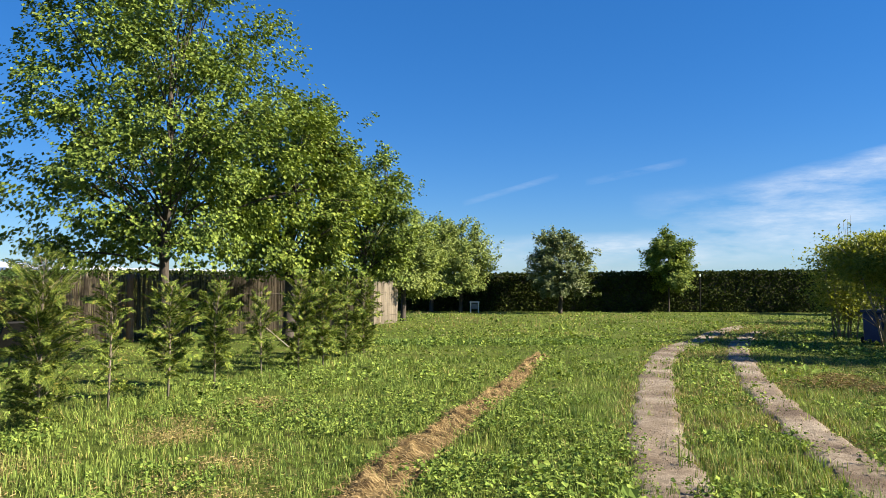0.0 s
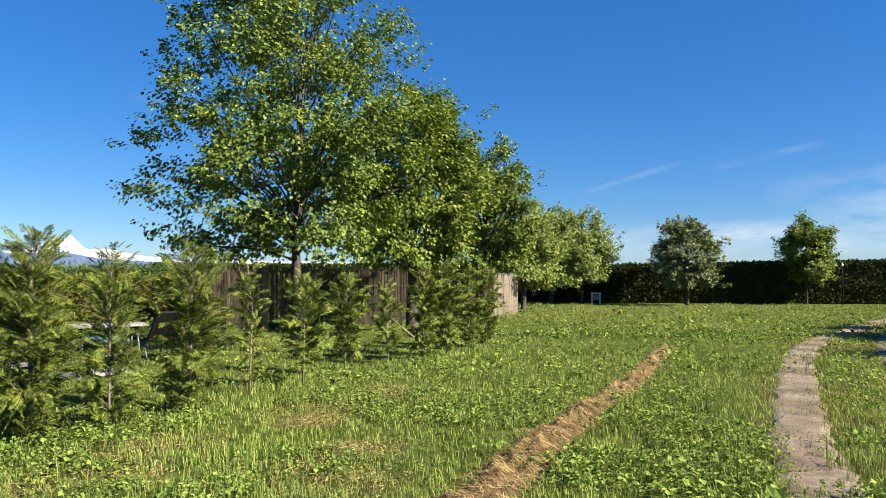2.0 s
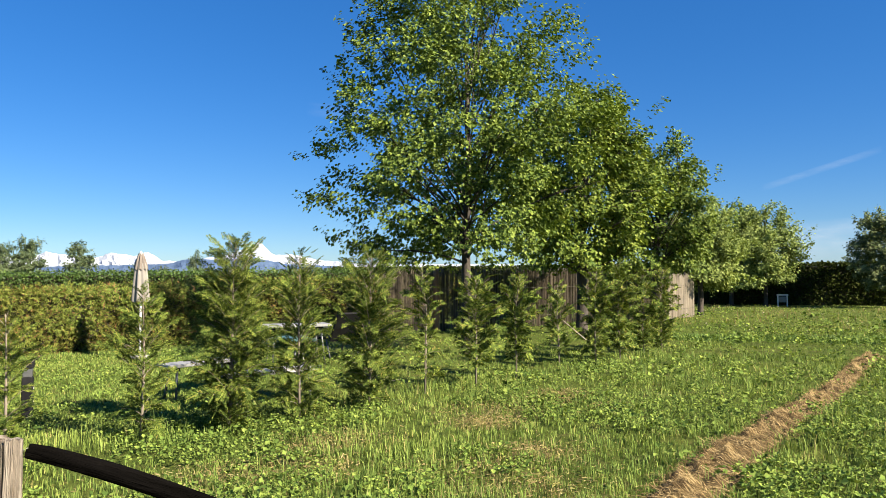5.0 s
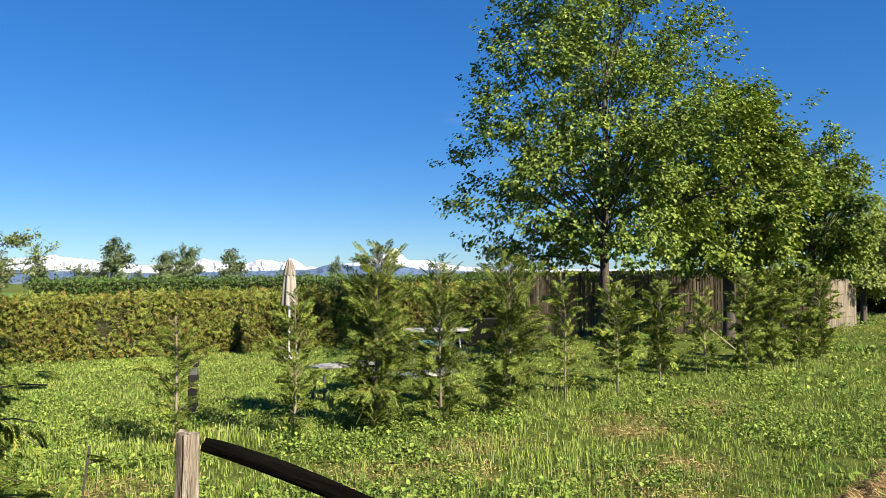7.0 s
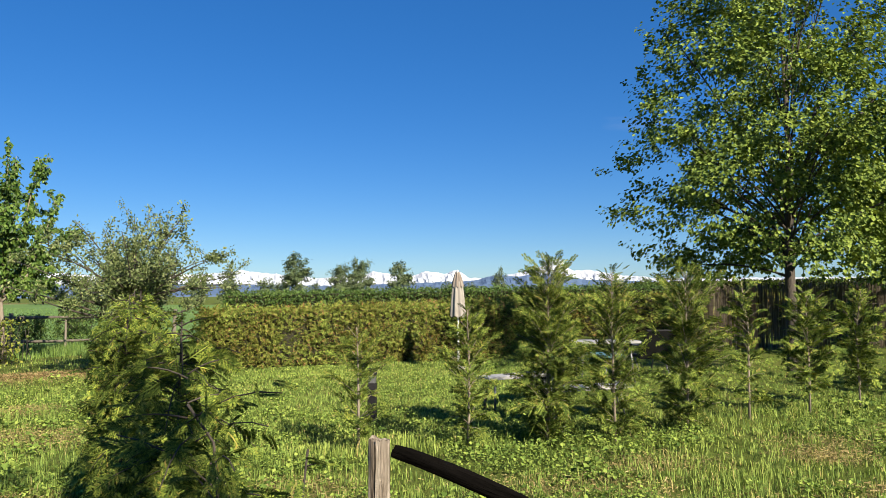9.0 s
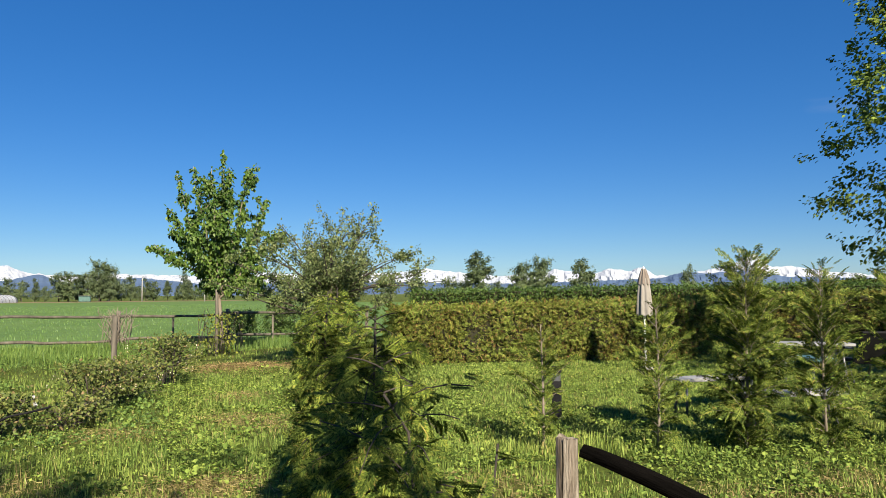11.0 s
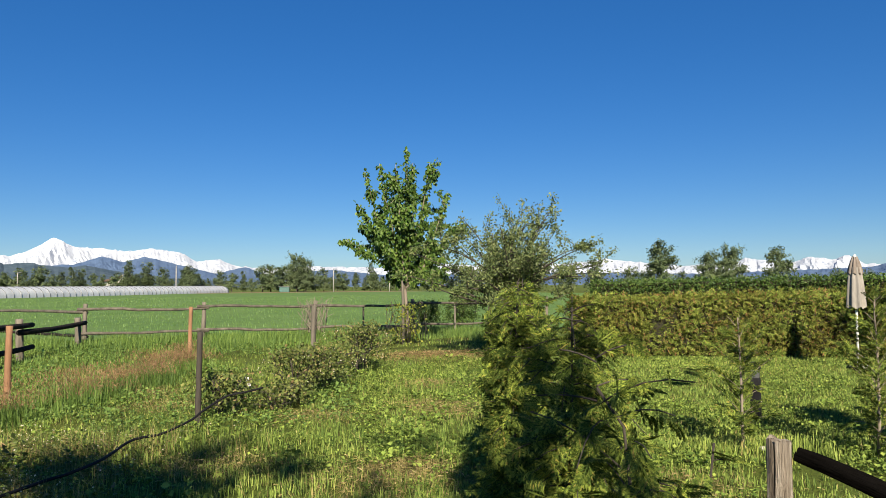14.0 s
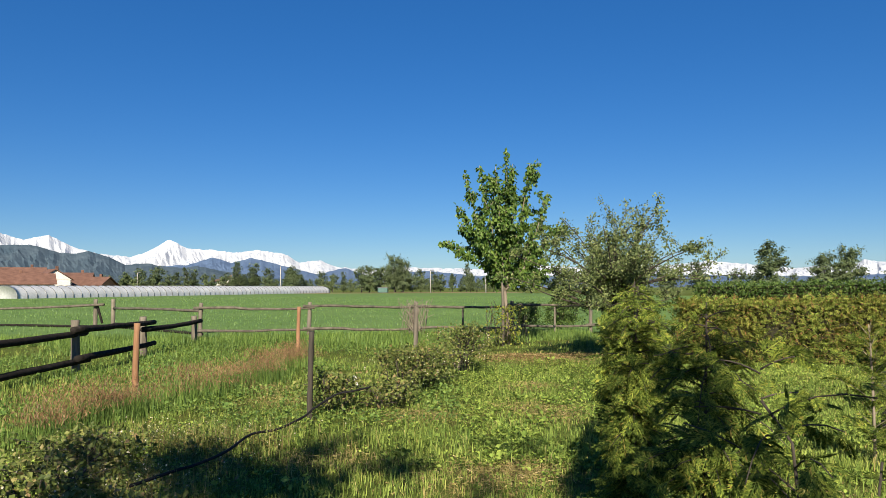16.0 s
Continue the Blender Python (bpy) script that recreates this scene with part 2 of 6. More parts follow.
# twig brown, kept dark so leaf gaps read as the hedge's shaded inside
M_HEDGE_CORE = solid("shaded_hedge_twigs", [(0.3, (0.02, 0.019, 0.01)), (0.7, (0.055, 0.05, 0.024))], 4, 0.95, 0, 0.8, 0.05)


def ground_material():
    m, t, out = nodes_of("meadow_ground")
    p = t.nodes.new("ShaderNodeBsdfPrincipled")
    a, b, c = tex(t, 0.22, 4), tex(t, 3.0, 5, 0.65), tex(t, 40, 4, 0.7)
    col = ramp(t, a, [(0.3, (0.08, 0.115, 0.02)), (0.55, (0.108, 0.138, 0.026)), (0.75, (0.145, 0.145, 0.038))])
    col = mix(t, "MIX", ramp(t, b, [(0.56, (0, 0, 0)), (0.74, (0.8, 0.8, 0.8))]), col, (0.17, 0.135, 0.06))
    col = mix(t, "MULTIPLY", 0.8, col, ramp(t, c, [(0.3, (0.45, 0.45, 0.45)), (0.7, (1.15, 1.15, 1.1))]))
    t.links.new(col, p.inputs["Base Color"])
    p.inputs["Roughness"].default_value, p.inputs["Specular IOR Level"].default_value = 0.95, 0.1
    t.links.new(bump(t, c, 0.9, 0.04), p.inputs["Normal"])
    t.links.new(p.outputs[0], out.inputs[0])
    return m


def gravel_material():
    m, t, out = nodes_of("gravel_track")
    p = t.nodes.new("ShaderNodeBsdfPrincipled")
    a, b, c = tex(t, 0.9, 4), tex(t, 14, 5, 0.7), tex(t, 90, 3, 0.7)
    col = ramp(t, a, [(0.36, (0.13, 0.09, 0.058)), (0.52, (0.26, 0.205, 0.148)), (0.68, (0.39, 0.335, 0.262))])
    col = mix(t, "MULTIPLY", 0.8, col, ramp(t, b, [(0.32, (0.45, 0.42, 0.38)), (0.66, (1.15, 1.15, 1.15))]))
    col = mix(t, "MULTIPLY", 0.85, col, ramp(t, c, [(0.32, (0.4, 0.4, 0.4)), (0.68, (1.4, 1.4, 1.4))]))
    t.links.new(col, p.inputs["Base Color"])
    p.inputs["Roughness"].default_value = 0.95
    t.links.new(bump(t, c, 0.8, 0.02), p.inputs["Normal"])
    t.links.new(p.outputs[0], out.inputs[0])
    return m


def snow_material():
    m, t, out = nodes_of("snow_and_rock_hazed")
    p = t.nodes.new("ShaderNodeBsdfPrincipled")
    g = t.nodes.new("ShaderNodeNewGeometry")
    sep = t.nodes.new("ShaderNodeSeparateXYZ")
    t.links.new(g.outputs["Position"], sep.inputs[0])
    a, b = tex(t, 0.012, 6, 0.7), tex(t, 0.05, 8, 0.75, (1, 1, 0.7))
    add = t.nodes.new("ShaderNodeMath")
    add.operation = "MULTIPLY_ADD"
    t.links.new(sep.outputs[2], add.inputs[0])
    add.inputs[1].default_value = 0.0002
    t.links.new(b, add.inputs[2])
    # rock and snow lean to blue, haze painted into their colour
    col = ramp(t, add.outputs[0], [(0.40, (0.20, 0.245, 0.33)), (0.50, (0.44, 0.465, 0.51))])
    # bluish noise patches painted in as shade on the snow
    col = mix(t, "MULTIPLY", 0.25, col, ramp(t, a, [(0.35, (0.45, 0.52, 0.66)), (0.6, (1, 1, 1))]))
    t.links.new(col, p.inputs["Base Color"])
    p.inputs["Roughness"].default_value = 0.8
    t.links.new(p.outputs[0], out.inputs[0])
    return m


def cloud_material(name, dense):
    m, t, out = nodes_of(name)
    a = tex(t, 0.0016, 6, 0.6, (1.0, 0.45, 4.0), False)
    b = tex(t, 0.012, 6, 0.7, (1.0, 0.4, 5.0), False)
    g = t.nodes.new("ShaderNodeTexCoord")
    sep = t.nodes.new("ShaderNodeSeparateXYZ")
    t.links.new(g.outputs["UV"], sep.inputs[0])
    fade = t.nodes.new("ShaderNodeMath")
    fade.operation = "MULTIPLY"
    t.links.new(sep.outputs[0], fade.inputs[0])
    t.links.new(sep.outputs[1], fade.inputs[1])
    k = mix(t, "MULTIPLY", 1.0, ramp(t, a, [(0.36, (0, 0, 0)), (0.75, (dense, dense, dense))]), ramp(t, b, [(0.3, (0.55, 0.55, 0.55)), (0.7, (1, 1, 1))]))
    k = mix(t, "MULTIPLY", 1.0, k, fade.outputs[0])
    # the cloud glows by itself, in place of sunlight coming through it
    e = t.nodes.new("ShaderNodeEmission")
    e.inputs["Color"].default_value, e.inputs["Strength"].default_value = (0.86, 0.92, 1.0, 1), 0.36
    tr = t.nodes.new("ShaderNodeBsdfTransparent")
    ms = t.nodes.new("ShaderNodeMixShader")
    t.links.new(k, ms.inputs[0])
    t.links.new(tr.outputs[0], ms.inputs[1])
    t.links.new(e.outputs[0], ms.inputs[2])
    t.links.new(ms.outputs[0], out.inputs[0])
    return m


M_GROUND, M_GRAVEL, M_SNOW = ground_material(), gravel_material(), snow_material()
M_CLOUD, M_CLOUD_THIN = cloud_material("cirrus", 0.9), cloud_material("thin_cirrus", 0.36)
# wooded hills: the haze of distance is painted in as blue base colour
M_HILL_HAZED = solid("hazed_wooded_hill", [(0.3, (0.05, 0.078, 0.108)), (0.7, (0.085, 0.118, 0.15))], 0.012, 1.0, 0, 0, 0, fine=0.05, spec=0.0, local=False)
M_HILL_HAZE_BLUE = solid("haze_blue_hill", [(0.3, (0.065, 0.105, 0.19)), (0.7, (0.10, 0.15, 0.245))], 0.008, 1.0, 0, 0, 0, fine=0.03, spec=0.0, local=False)
M_FIELD = solid("field_soil", [(0.3, (0.085, 0.155, 0.042)), (0.7, (0.125, 0.20, 0.06))], 0.15, 1.0, 0, 0.5, 0.05, fine=2.0, spec=0.1, local=False)
M_STRAW_BED = solid("straw_bed", [(0.3, (0.085, 0.06, 0.032)), (0.7, (0.22, 0.16, 0.08))], 9, 1.0, 0, 0.9, 0.04, fine=60, spec=0.05, local=False)
M_DRY = solid("dry_verge", [(0.3, (0.20, 0.15, 0.08)), (0.7, (0.32, 0.25, 0.14))], 0.2, 1.0, 0, 0.5, 0.05, fine=3.0, spec=0.1, local=False)

# ---- mesh helpers ----
rng = np.random.default_rng(7)


class Geo:
    """Gathers vertices and faces; corners per face may differ between pieces."""

    def __init__(self):
        self.v, self.f, self.n, self.round = [], [], 0, False

    def add(self, v, f):
        v, f = np.asarray(v, float).reshape(-1, 3), np.asarray(f, int)
        self.v.append(v)
        self.f.append(f + self.n)
        self.n += len(v)
        return self

    def mesh(self, name, smooth=False):
        me = bpy.data.meshes.new(name)
        v = np.concatenate(self.v)
        me.vertices.add(len(v))
        me.vertices.foreach_set("co", v.astype(np.float32).ravel())
        loops = np.concatenate([f.ravel() for f in self.f])
        sizes = np.concatenate([np.full(len(f), f.shape[1]) for f in self.f])
        me.loops.add(len(loops))
        me.loops.foreach_set("vertex_index", loops.astype(np.int32))
        me.polygons.add(len(sizes))
        me.polygons.foreach_set("loop_start", np.concatenate([[0], np.cumsum(sizes)[:-1]]).astype(np.int32))
        me.polygons.foreach_set("loop_total", sizes.astype(np.int32))
        me.polygons.foreach_set("use_smooth", np.full(len(sizes), smooth or self.round))
        me.update(calc_edges=True)
        me.validate()
        return me


def put(name, geo, material, parent=None, label="", smooth=False):
    me = geo if isinstance(geo, bpy.types.Mesh) else geo.mesh(name, smooth)
    if material and not me.materials:
        me.materials.append(material)
    ob = new(name, me)
    if parent:
        ob.parent = parent
    if label:
        ob["label"] = label
    return ob


def thing(name, label, category, group="", m=None):
    e = new(name)
    e.empty_display_size = 0.2
    if m is not None:
        e.matrix_basis = m
    return tagged(e, label, category, group)


def tube(path, radii, sides=7, lump=0.0, cap=True, r=rng):
    """A tapered, uneven tube along a path."""
    path = np.asarray(path, float)
    n = len(path)
    radii = np.broadcast_to(np.asarray(radii, float), (n,))
    d = np.gradient(path, axis=0)
    d /= np.linalg.norm(d, axis=1)[:, None] + 1e-9
    ref = np.array([1.0, 0, 0]) if abs(d[0][0]) < 0.8 else np.array([0, 1.0, 0])
    u = np.cross(d, ref)
    u /= np.linalg.norm(u, axis=1)[:, None] + 1e-9
    w = np.cross(d, u)
    a = np.linspace(0, 2 * np.pi, sides, endpoint=False)
    k = 1 + lump * r.standard_normal((n, sides))
    v = path[:, None] + radii[:, None, None] * k[..., None] * (np.cos(a)[None, :, None] * u[:, None] + np.sin(a)[None, :, None] * w[:, None])
    i, j = np.meshgrid(np.arange(n - 1), np.arange(sides), indexing="ij")
    jn = (j + 1) % sides
    f = np.stack([i * sides + j, i * sides + jn, (i + 1) * sides + jn, (i + 1) * sides + j], -1).reshape(-1, 4)
    v = v.reshape(-1, 3)
    if not cap:
        return [(v, f)]
    ends = np.array([path[0], path[-1]])
    b = n * sides
    t = np.concatenate([np.stack([np.full(sides, b), (np.arange(sides) + 1) % sides, np.arange(sides)], -1),
                        np.stack([np.full(sides, b + 1), (n - 1) * sides + np.arange(sides), (n - 1) * sides + (np.arange(sides) + 1) % sides], -1)])
    return [(np.concatenate([v, ends]), f), (np.zeros((0, 3)), t - 0)]


def add_tube(geo, *a, **k):
    geo.round = True
    base = geo.n
    for v, f in tube(*a, **k):
        if len(v):
            geo.add(v, f)
        else:
            geo.v.append(np.zeros((0, 3)))
            geo.f.append(f + base)
    return geo


def box(geo, c, s, yaw=0.0, tilt=0.0, taper=1.0):
    """A box with chamfered edges, turned about z, tilted about its own x."""
    sx, sy, sz = np.asarray(s, float) / 2
    e = min(sx, sy, sz) * 0.18
    pts = []
    for X, Y, Z in ((sx - e, sy - e, sz), (sx, sy - e, sz - e), (sx - e, sy, sz - e)):
        for a in (-1, 1):
            for b in (-1, 1):
                for d in (-1, 1):
                    k = taper if d > 0 else 1.0
                    pts.append((a * X * k, b * Y * k, d * Z))
    bm = bmesh.new()
    for p in pts:
        bm.verts.new(p)
    bmesh.ops.convex_hull(bm, input=bm.verts[:])
    bm.verts.index_update()
    v = np.array([x.co[:] for x in bm.verts])
    f = np.array([[q.index for q in x.verts] for x in bm.faces if len(x.verts) == 3])
    bm.free()
    m = np.array(Matrix.Rotation(yaw, 3, "Z") @ Matrix.Rotation(tilt, 3, "X"))
    return geo.add(v @ m.T + np.asarray(c, float), f)


def frames_of(dirs, spin):
    """Rotation matrices whose y axis follows dirs, spun about it."""
    d = dirs / (np.linalg.norm(dirs, axis=1)[:, None] + 1e-9)
    ref = np.where(np.abs(d[:, 2:3]) < 0.95, np.array([[0, 0, 1.0]]), np.array([[1.0, 0, 0]]))
    x = np.cross(d, ref)
    x /= np.linalg.norm(x, axis=1)[:, None] + 1e-9
    z = np.cross(x, d)
    c, s = np.cos(spin)[:, None], np.sin(spin)[:, None]
    return np.stack([x * c + z * s, d, -x * s + z * c], -1)


def scatter(geo, tv, tf, pos, dirs, spin, size):
    """Copies of a small template, each at its own place, direction and size, into one mesh."""
    R = frames_of(dirs, spin)
    size = np.asarray(size, float)
    size = size[:, None] if size.ndim == 1 else size
    v = np.einsum("nij,kj->nki", R, tv) * 1.0
    if size.shape[1] == 1:
        v = v * size[:, None]
    else:
        v = np.einsum("nij,nkj->nki", R, tv[None] * size[:, None, :])
    v = v + pos[:, None]
    f = tf[None] + (np.arange(len(pos)) * len(tv))[:, None, None]
    return geo.add(v.reshape(-1, 3), f.reshape(-1, tf.shape[1]))


LEAF_V = np.array([(0, 0, 0), (-0.36, 0.42, 0.10), (0, 1, -0.06), (0.36, 0.42, 0.10)])
LEAF_F = np.array([(0, 2, 1), (0, 3, 2)])
BROAD_V = np.array([(0, 0, 0), (-0.46, 0.5, 0.12), (0, 1, -0.05), (0.46, 0.5, 0.12)])
LONG_V = np.array([(0, 0, 0), (-0.22, 0.45, 0.07), (0, 1, -0.10), (0.22, 0.45, 0.07)])


def frond_shape(full):
    """A flat evergreen spray: a rib with side shoots, which fork again on the near plants."""
    v, f = [], []

    def shoot(px, py, dx, dy, ln, w):
        k = len(v)
        v.extend([(px, py, 0), (px + dx * ln * 0.45 + dy * w, py + dy * ln * 0.45 - dx * w, 0.015),
                  (px + dx * ln, py + dy * ln, -0.03), (px + dx * ln * 0.45 - dy * w, py + dy * ln * 0.45 + dx * w, 0.015)])
        f.append((k, k + 1, k + 2, k + 3))
    shoot(0, 0, 0, 1, 1.0, 0.03)
    for i in range(6):
        y = 0.07 + 0.14 * i
        ln = 0.46 * (1 - 0.62 * y) * (0.75 + 0.05 * ((i * 37) % 10))
        for s in (-1, 1):
            y0 = y + 0.05 * s
            shoot(0, y0, s * 0.77, 0.64, ln, 0.037 if full else 0.06)
            if full:
                shoot(s * 0.77 * ln * 0.35, y0 + 0.64 * ln * 0.35, s * 0.26, 0.965, ln * 0.5, 0.03)
                shoot(s * 0.77 * ln * 0.45, y0 + 0.64 * ln * 0.45, s * 0.985, 0.17, ln * 0.42, 0.028)
    v = np.array(v)
    v[:, 2] -= 0.14 * v[:, 1] ** 2
    return v, np.array(f)


def fine_frond():
    """A spray of an evergreen close by: side shoots that branch again, all in one drooping plane."""
    v, f = [], []

    def shoot(px, py, dx, dy, ln, w):
        k = len(v)
        v.extend([(px, py, 0), (px + dx * ln * 0.5 + dy * w, py + dy * ln * 0.5 - dx * w, 0.008), (px + dx * ln, py + dy * ln, -0.02), (px + dx * ln * 0.5 - dy * w, py + dy * ln * 0.5 + dx * w, 0.008)])
        f.append((k, k + 1, k + 2, k + 3))
    shoot(0, 0, 0, 1, 1.0, 0.024)
    for i in range(7):
        y = 0.08 + 0.125 * i
        for s in (-1, 1):
            ln = 0.44 * (1 - 0.7 * y) * (0.8 + 0.05 * ((i * 37 + 3 * s) % 9))
            y0, dx, dy = y + 0.03 * s, s * 0.72, 0.69
            shoot(0, y0, dx, dy, ln, 0.03)
            for q in (0.3, 0.52, 0.74):
                for w in (-1, 1):
                    c, t = math.cos(0.62 * w), math.sin(0.62 * w)
                    shoot(dx * ln * q, y0 + dy * ln * q, dx * c - dy * t, dx * t + dy * c, ln * (0.62 - 0.4 * q), 0.024)
    v = np.array(v)
    v[:, 2] -= 0.16 * v[:, 1] ** 2 + 0.25 * v[:, 0] ** 2
    return v, np.array(f)


def small_spray():
    """A short spray of a clipped hedge."""
    v, f = [], []
    for px, py, dx, dy, ln, w in ((0, 0, 0, 1, 1.0, 0.09), (0, 0.1, 0.77, 0.64, 0.55, 0.08), (0, 0.2, -0.77, 0.64, 0.55, 0.08), (0, 0.42, 0.7, 0.71, 0.42, 0.07), (0, 0.5, -0.7, 0.71, 0.4, 0.07)):
        k = len(v)
        v.extend([(px, py, 0), (px + dx * ln * 0.5 + dy * w, py + dy * ln * 0.5 - dx * w, 0.02), (px + dx * ln, py + dy * ln, -0.05), (px + dx * ln * 0.5 - dy * w, py + dy * ln * 0.5 + dx * w, 0.02)])
        f.append((k, k + 1, k + 2, k + 3))
    return np.array(v), np.array(f)


FROND_NEAR, FROND_FAR, FROND_FINE, SPRAY = frond_shape(True), frond_shape(False), fine_frond(), small_spray()


def smooth_noise(p, scale, seed=0):
    return np.array([noise.noise(Vector((x * scale + seed, y * scale - seed, z * scale + 2 * seed))) for x, y, z in p])

# ---- ground, track, field ----
def curve(pts, n=60):
    """A smooth line through control points."""
    p = np.asarray(pts, float)
    p = np.concatenate([[2 * p[0] - p[1]], p, [2 * p[-1] - p[-2]]])
    out = []
    for i in range(1, len(p) - 2):
        for s in np.linspace(0, 1, max(2, n // (len(p) - 3)), endpoint=False):
            a, b, c, d = p[i - 1:i + 3]
            out.append(0.5 * (2 * b + (c - a) * s + (2 * a - 5 * b + 4 * c - d) * s ** 2 + (3 * b - a - 3 * c + d) * s ** 3))
    out.append(p[-2])
    return np.array(out)


RUT_L = curve([(-0.6, -4), (0.55, 0.2), (1.25, 3.1), (1.85, 5.65), (2.27, 7.4), (2.96, 9.8), (3.66, 12.05), (4.88, 15.65), (6.2, 18.9), (8.06, 22.1), (10.9, 27.3), (15.6, 33.6), (20.5, 37.3), (27, 39.5)], 130)
RUT_R = curve([(0.9, -4), (1.95, 0.6), (2.75, 3.5), (3.48, 5.7), (3.92, 7.0), (4.25, 8.35), (4.98, 10.9), (6.28, 14.67), (7.74, 18.56), (9.6, 22.6), (11.9, 26.6), (14.7, 31.2), (19.0, 35.6), (26, 38)], 130)
MULCH = curve([(-1.2, 3.4), (-0.8, 4.7), (-0.5, 5.6), (-0.33, 6.5), (0.02, 7.7), (0.45, 9.2), (0.95, 10.8), (1.36, 12.3), (1.8, 14.2), (2.42, 16.6)], 90)


DRY = [(-3.54, 5.24, 0.34), (-2.79, 8.45, 0.4), (-2.3, 9.92, 0.22), (-1.81, 6.51, 0.26), (-2.08, 5.6, 0.4), (-3.78, 6.32, 0.32), (-3.85, 4.75, 0.42), (-1.51, 5.34, 0.35), (-2.69, 7.69, 0.22), (-7.35, -0.12, 0.36), (-6.44, 1.4, 0.4), (-9.49, 1.13, 0.3), (-16.63, 4.26, 0.6),
       (-11.96, 3.32, 0.3), (-9.83, 2.66, 0.4), (-9.3, 2.85, 0.4), (-6.34, 1.1, 0.38), (-6.76, 1.55, 0.25), (-16.99, 4.48, 0.6), (-12.6, -1.2, 0.4), (-11.2, -0.6, 0.4), (-16.0, 5.6, 0.6), (-5.4, 3.4, 0.3)]


def near_line(p, line, cut):
    """Distance of points to a line, no more than cut."""
    out = np.full(len(p), float(cut))
    lo, hi = line.min(0) - cut, line.max(0) + cut
    idx = np.where((p[:, 0] > lo[0]) & (p[:, 0] < hi[0]) & (p[:, 1] > lo[1]) & (p[:, 1] < hi[1]))[0]
    for c in np.array_split(idx, max(1, len(idx) // 20000)):
        d = np.sqrt(((p[c][:, None] - line[None]) ** 2).sum(-1)).min(1)
        out[c] = np.minimum(out[c], d)
    return out


def ground_sheet():
    g = Geo()
    ang = np.linspace(0, 2 * np.pi, 180, endpoint=False)
    rad = np.concatenate([np.linspace(0.4, 30, 75), np.geomspace(31, 4900, 50)])
    P = np.stack([np.outer(rad, np.cos(ang)), np.outer(rad, np.sin(ang))], -1).reshape(-1, 2)
    z = 0.012 * smooth_noise(np.c_[P, 0 * P[:, :1]], 0.6) + 0.004 * smooth_noise(np.c_[P, 0 * P[:, :1]], 2.3, 3) - 0.024
    z = np.where(np.hypot(P[:, 0], P[:, 1]) < 60, z, 0.0)
    rut = np.minimum(near_line(P, RUT_L, 1.0), near_line(P, RUT_R, 1.0))
    z = np.where(rut < 0.6, -0.03, z)
    n, k = len(rad), len(ang)
    i, j = np.meshgrid(np.arange(n - 1), np.arange(k), indexing="ij")
    jn = (j + 1) % k
    g.add(np.c_[P, z], np.stack([i * k + j, (i + 1) * k + j, (i + 1) * k + jn, i * k + jn], -1).reshape(-1, 4))
    c = g.n
    g.v.append(np.array([[0, 0, 0.0]]))
    g.n += 1
    g.f.append(np.stack([np.full(k, c), np.arange(k), (np.arange(k) + 1) % k], -1))
    ob = put("ground", g, M_GROUND, smooth=True)
    return tagged(ob, "green meadow ground with dry patches", "ground", kind="structure")


ground_sheet()


def ribbon(name, line, half, z, material, wobble=0.25, cols=9, crown=0.0):
    """A strip with frayed edges along a line."""
    d = np.gradient(line, axis=0)
    d /= np.linalg.norm(d, axis=1)[:, None]
    nrm = np.c_[-d[:, 1], d[:, 0]]
    u = np.linspace(-1, 1, cols)
    s = np.arange(len(line)) * 0.5
    wl = half * (1 + wobble * np.array([noise.noise(Vector((x, 1.7, 0))) for x in s]) + 0.5 * wobble * np.array([noise.noise(Vector((x * 3.1, 9, 0))) for x in s]))
    wr = half * (1 + wobble * np.array([noise.noise(Vector((x, 7.7, 3))) for x in s]) + 0.5 * wobble * np.array([noise.noise(Vector((x * 3.3, 2, 5))) for x in s]))
    w = np.where(u[None] < 0, wl[:, None], wr[:, None]) * u[None]
    P = line[:, None] + nrm[:, None] * w[..., None]
    Z = z + crown * (1 - u[None] ** 2) + 0.006 * rng.standard_normal(w.shape) - 0.05 * (np.abs(u[None]) > 0.99)
    n = len(line)
    i, j = np.meshgrid(np.arange(n - 1), np.arange(cols - 1), indexing="ij")
    f = np.stack([i * cols + j, i * cols + j + 1, (i + 1) * cols + j + 1, (i + 1) * cols + j], -1).reshape(-1, 4)
    return put(name, Geo().add(np.concatenate([P, Z[..., None]], -1).reshape(-1, 3), f), material, smooth=True)


for line, half in ((RUT_L[RUT_L[:, 1] < 30.5], 0.32), (RUT_R[RUT_R[:, 1] < 26.5], 0.28)):
    tagged(ribbon("wheel_track", line, half, 0.012, M_GRAVEL, 0.34), "worn grey-brown gravel wheel track through the grass", "track", "wheel tracks", kind="structure")


def pebbles():
    g = Geo()
    ico = np.array([(1, 0, 0), (-1, 0, 0), (0, 1, 0), (0, -1, 0), (0, 0, 0.7), (0, 0, -0.5)])
    fc = np.array([(0, 2, 4), (2, 1, 4), (1, 3, 4), (3, 0, 4), (2, 0, 5), (1, 2, 5), (3, 1, 5), (0, 3, 5)])
    for line in (RUT_L, RUT_R):
        i = rng.integers(25, 95, 2000)
        p = line[i] + rng.standard_normal((2000, 2)) * 0.14
        scatter(g, ico, fc, np.c_[p, np.full(len(p), 0.012)], np.c_[rng.standard_normal((2000, 2)), np.zeros(2000)], rng.normal(0, 0.2, 2000), rng.uniform(0.003, 0.009, 2000))
    return tagged(put("pebbles", g, M_GRAVEL), "loose grey pebbles on the wheel tracks", "gravel", kind="stuff")


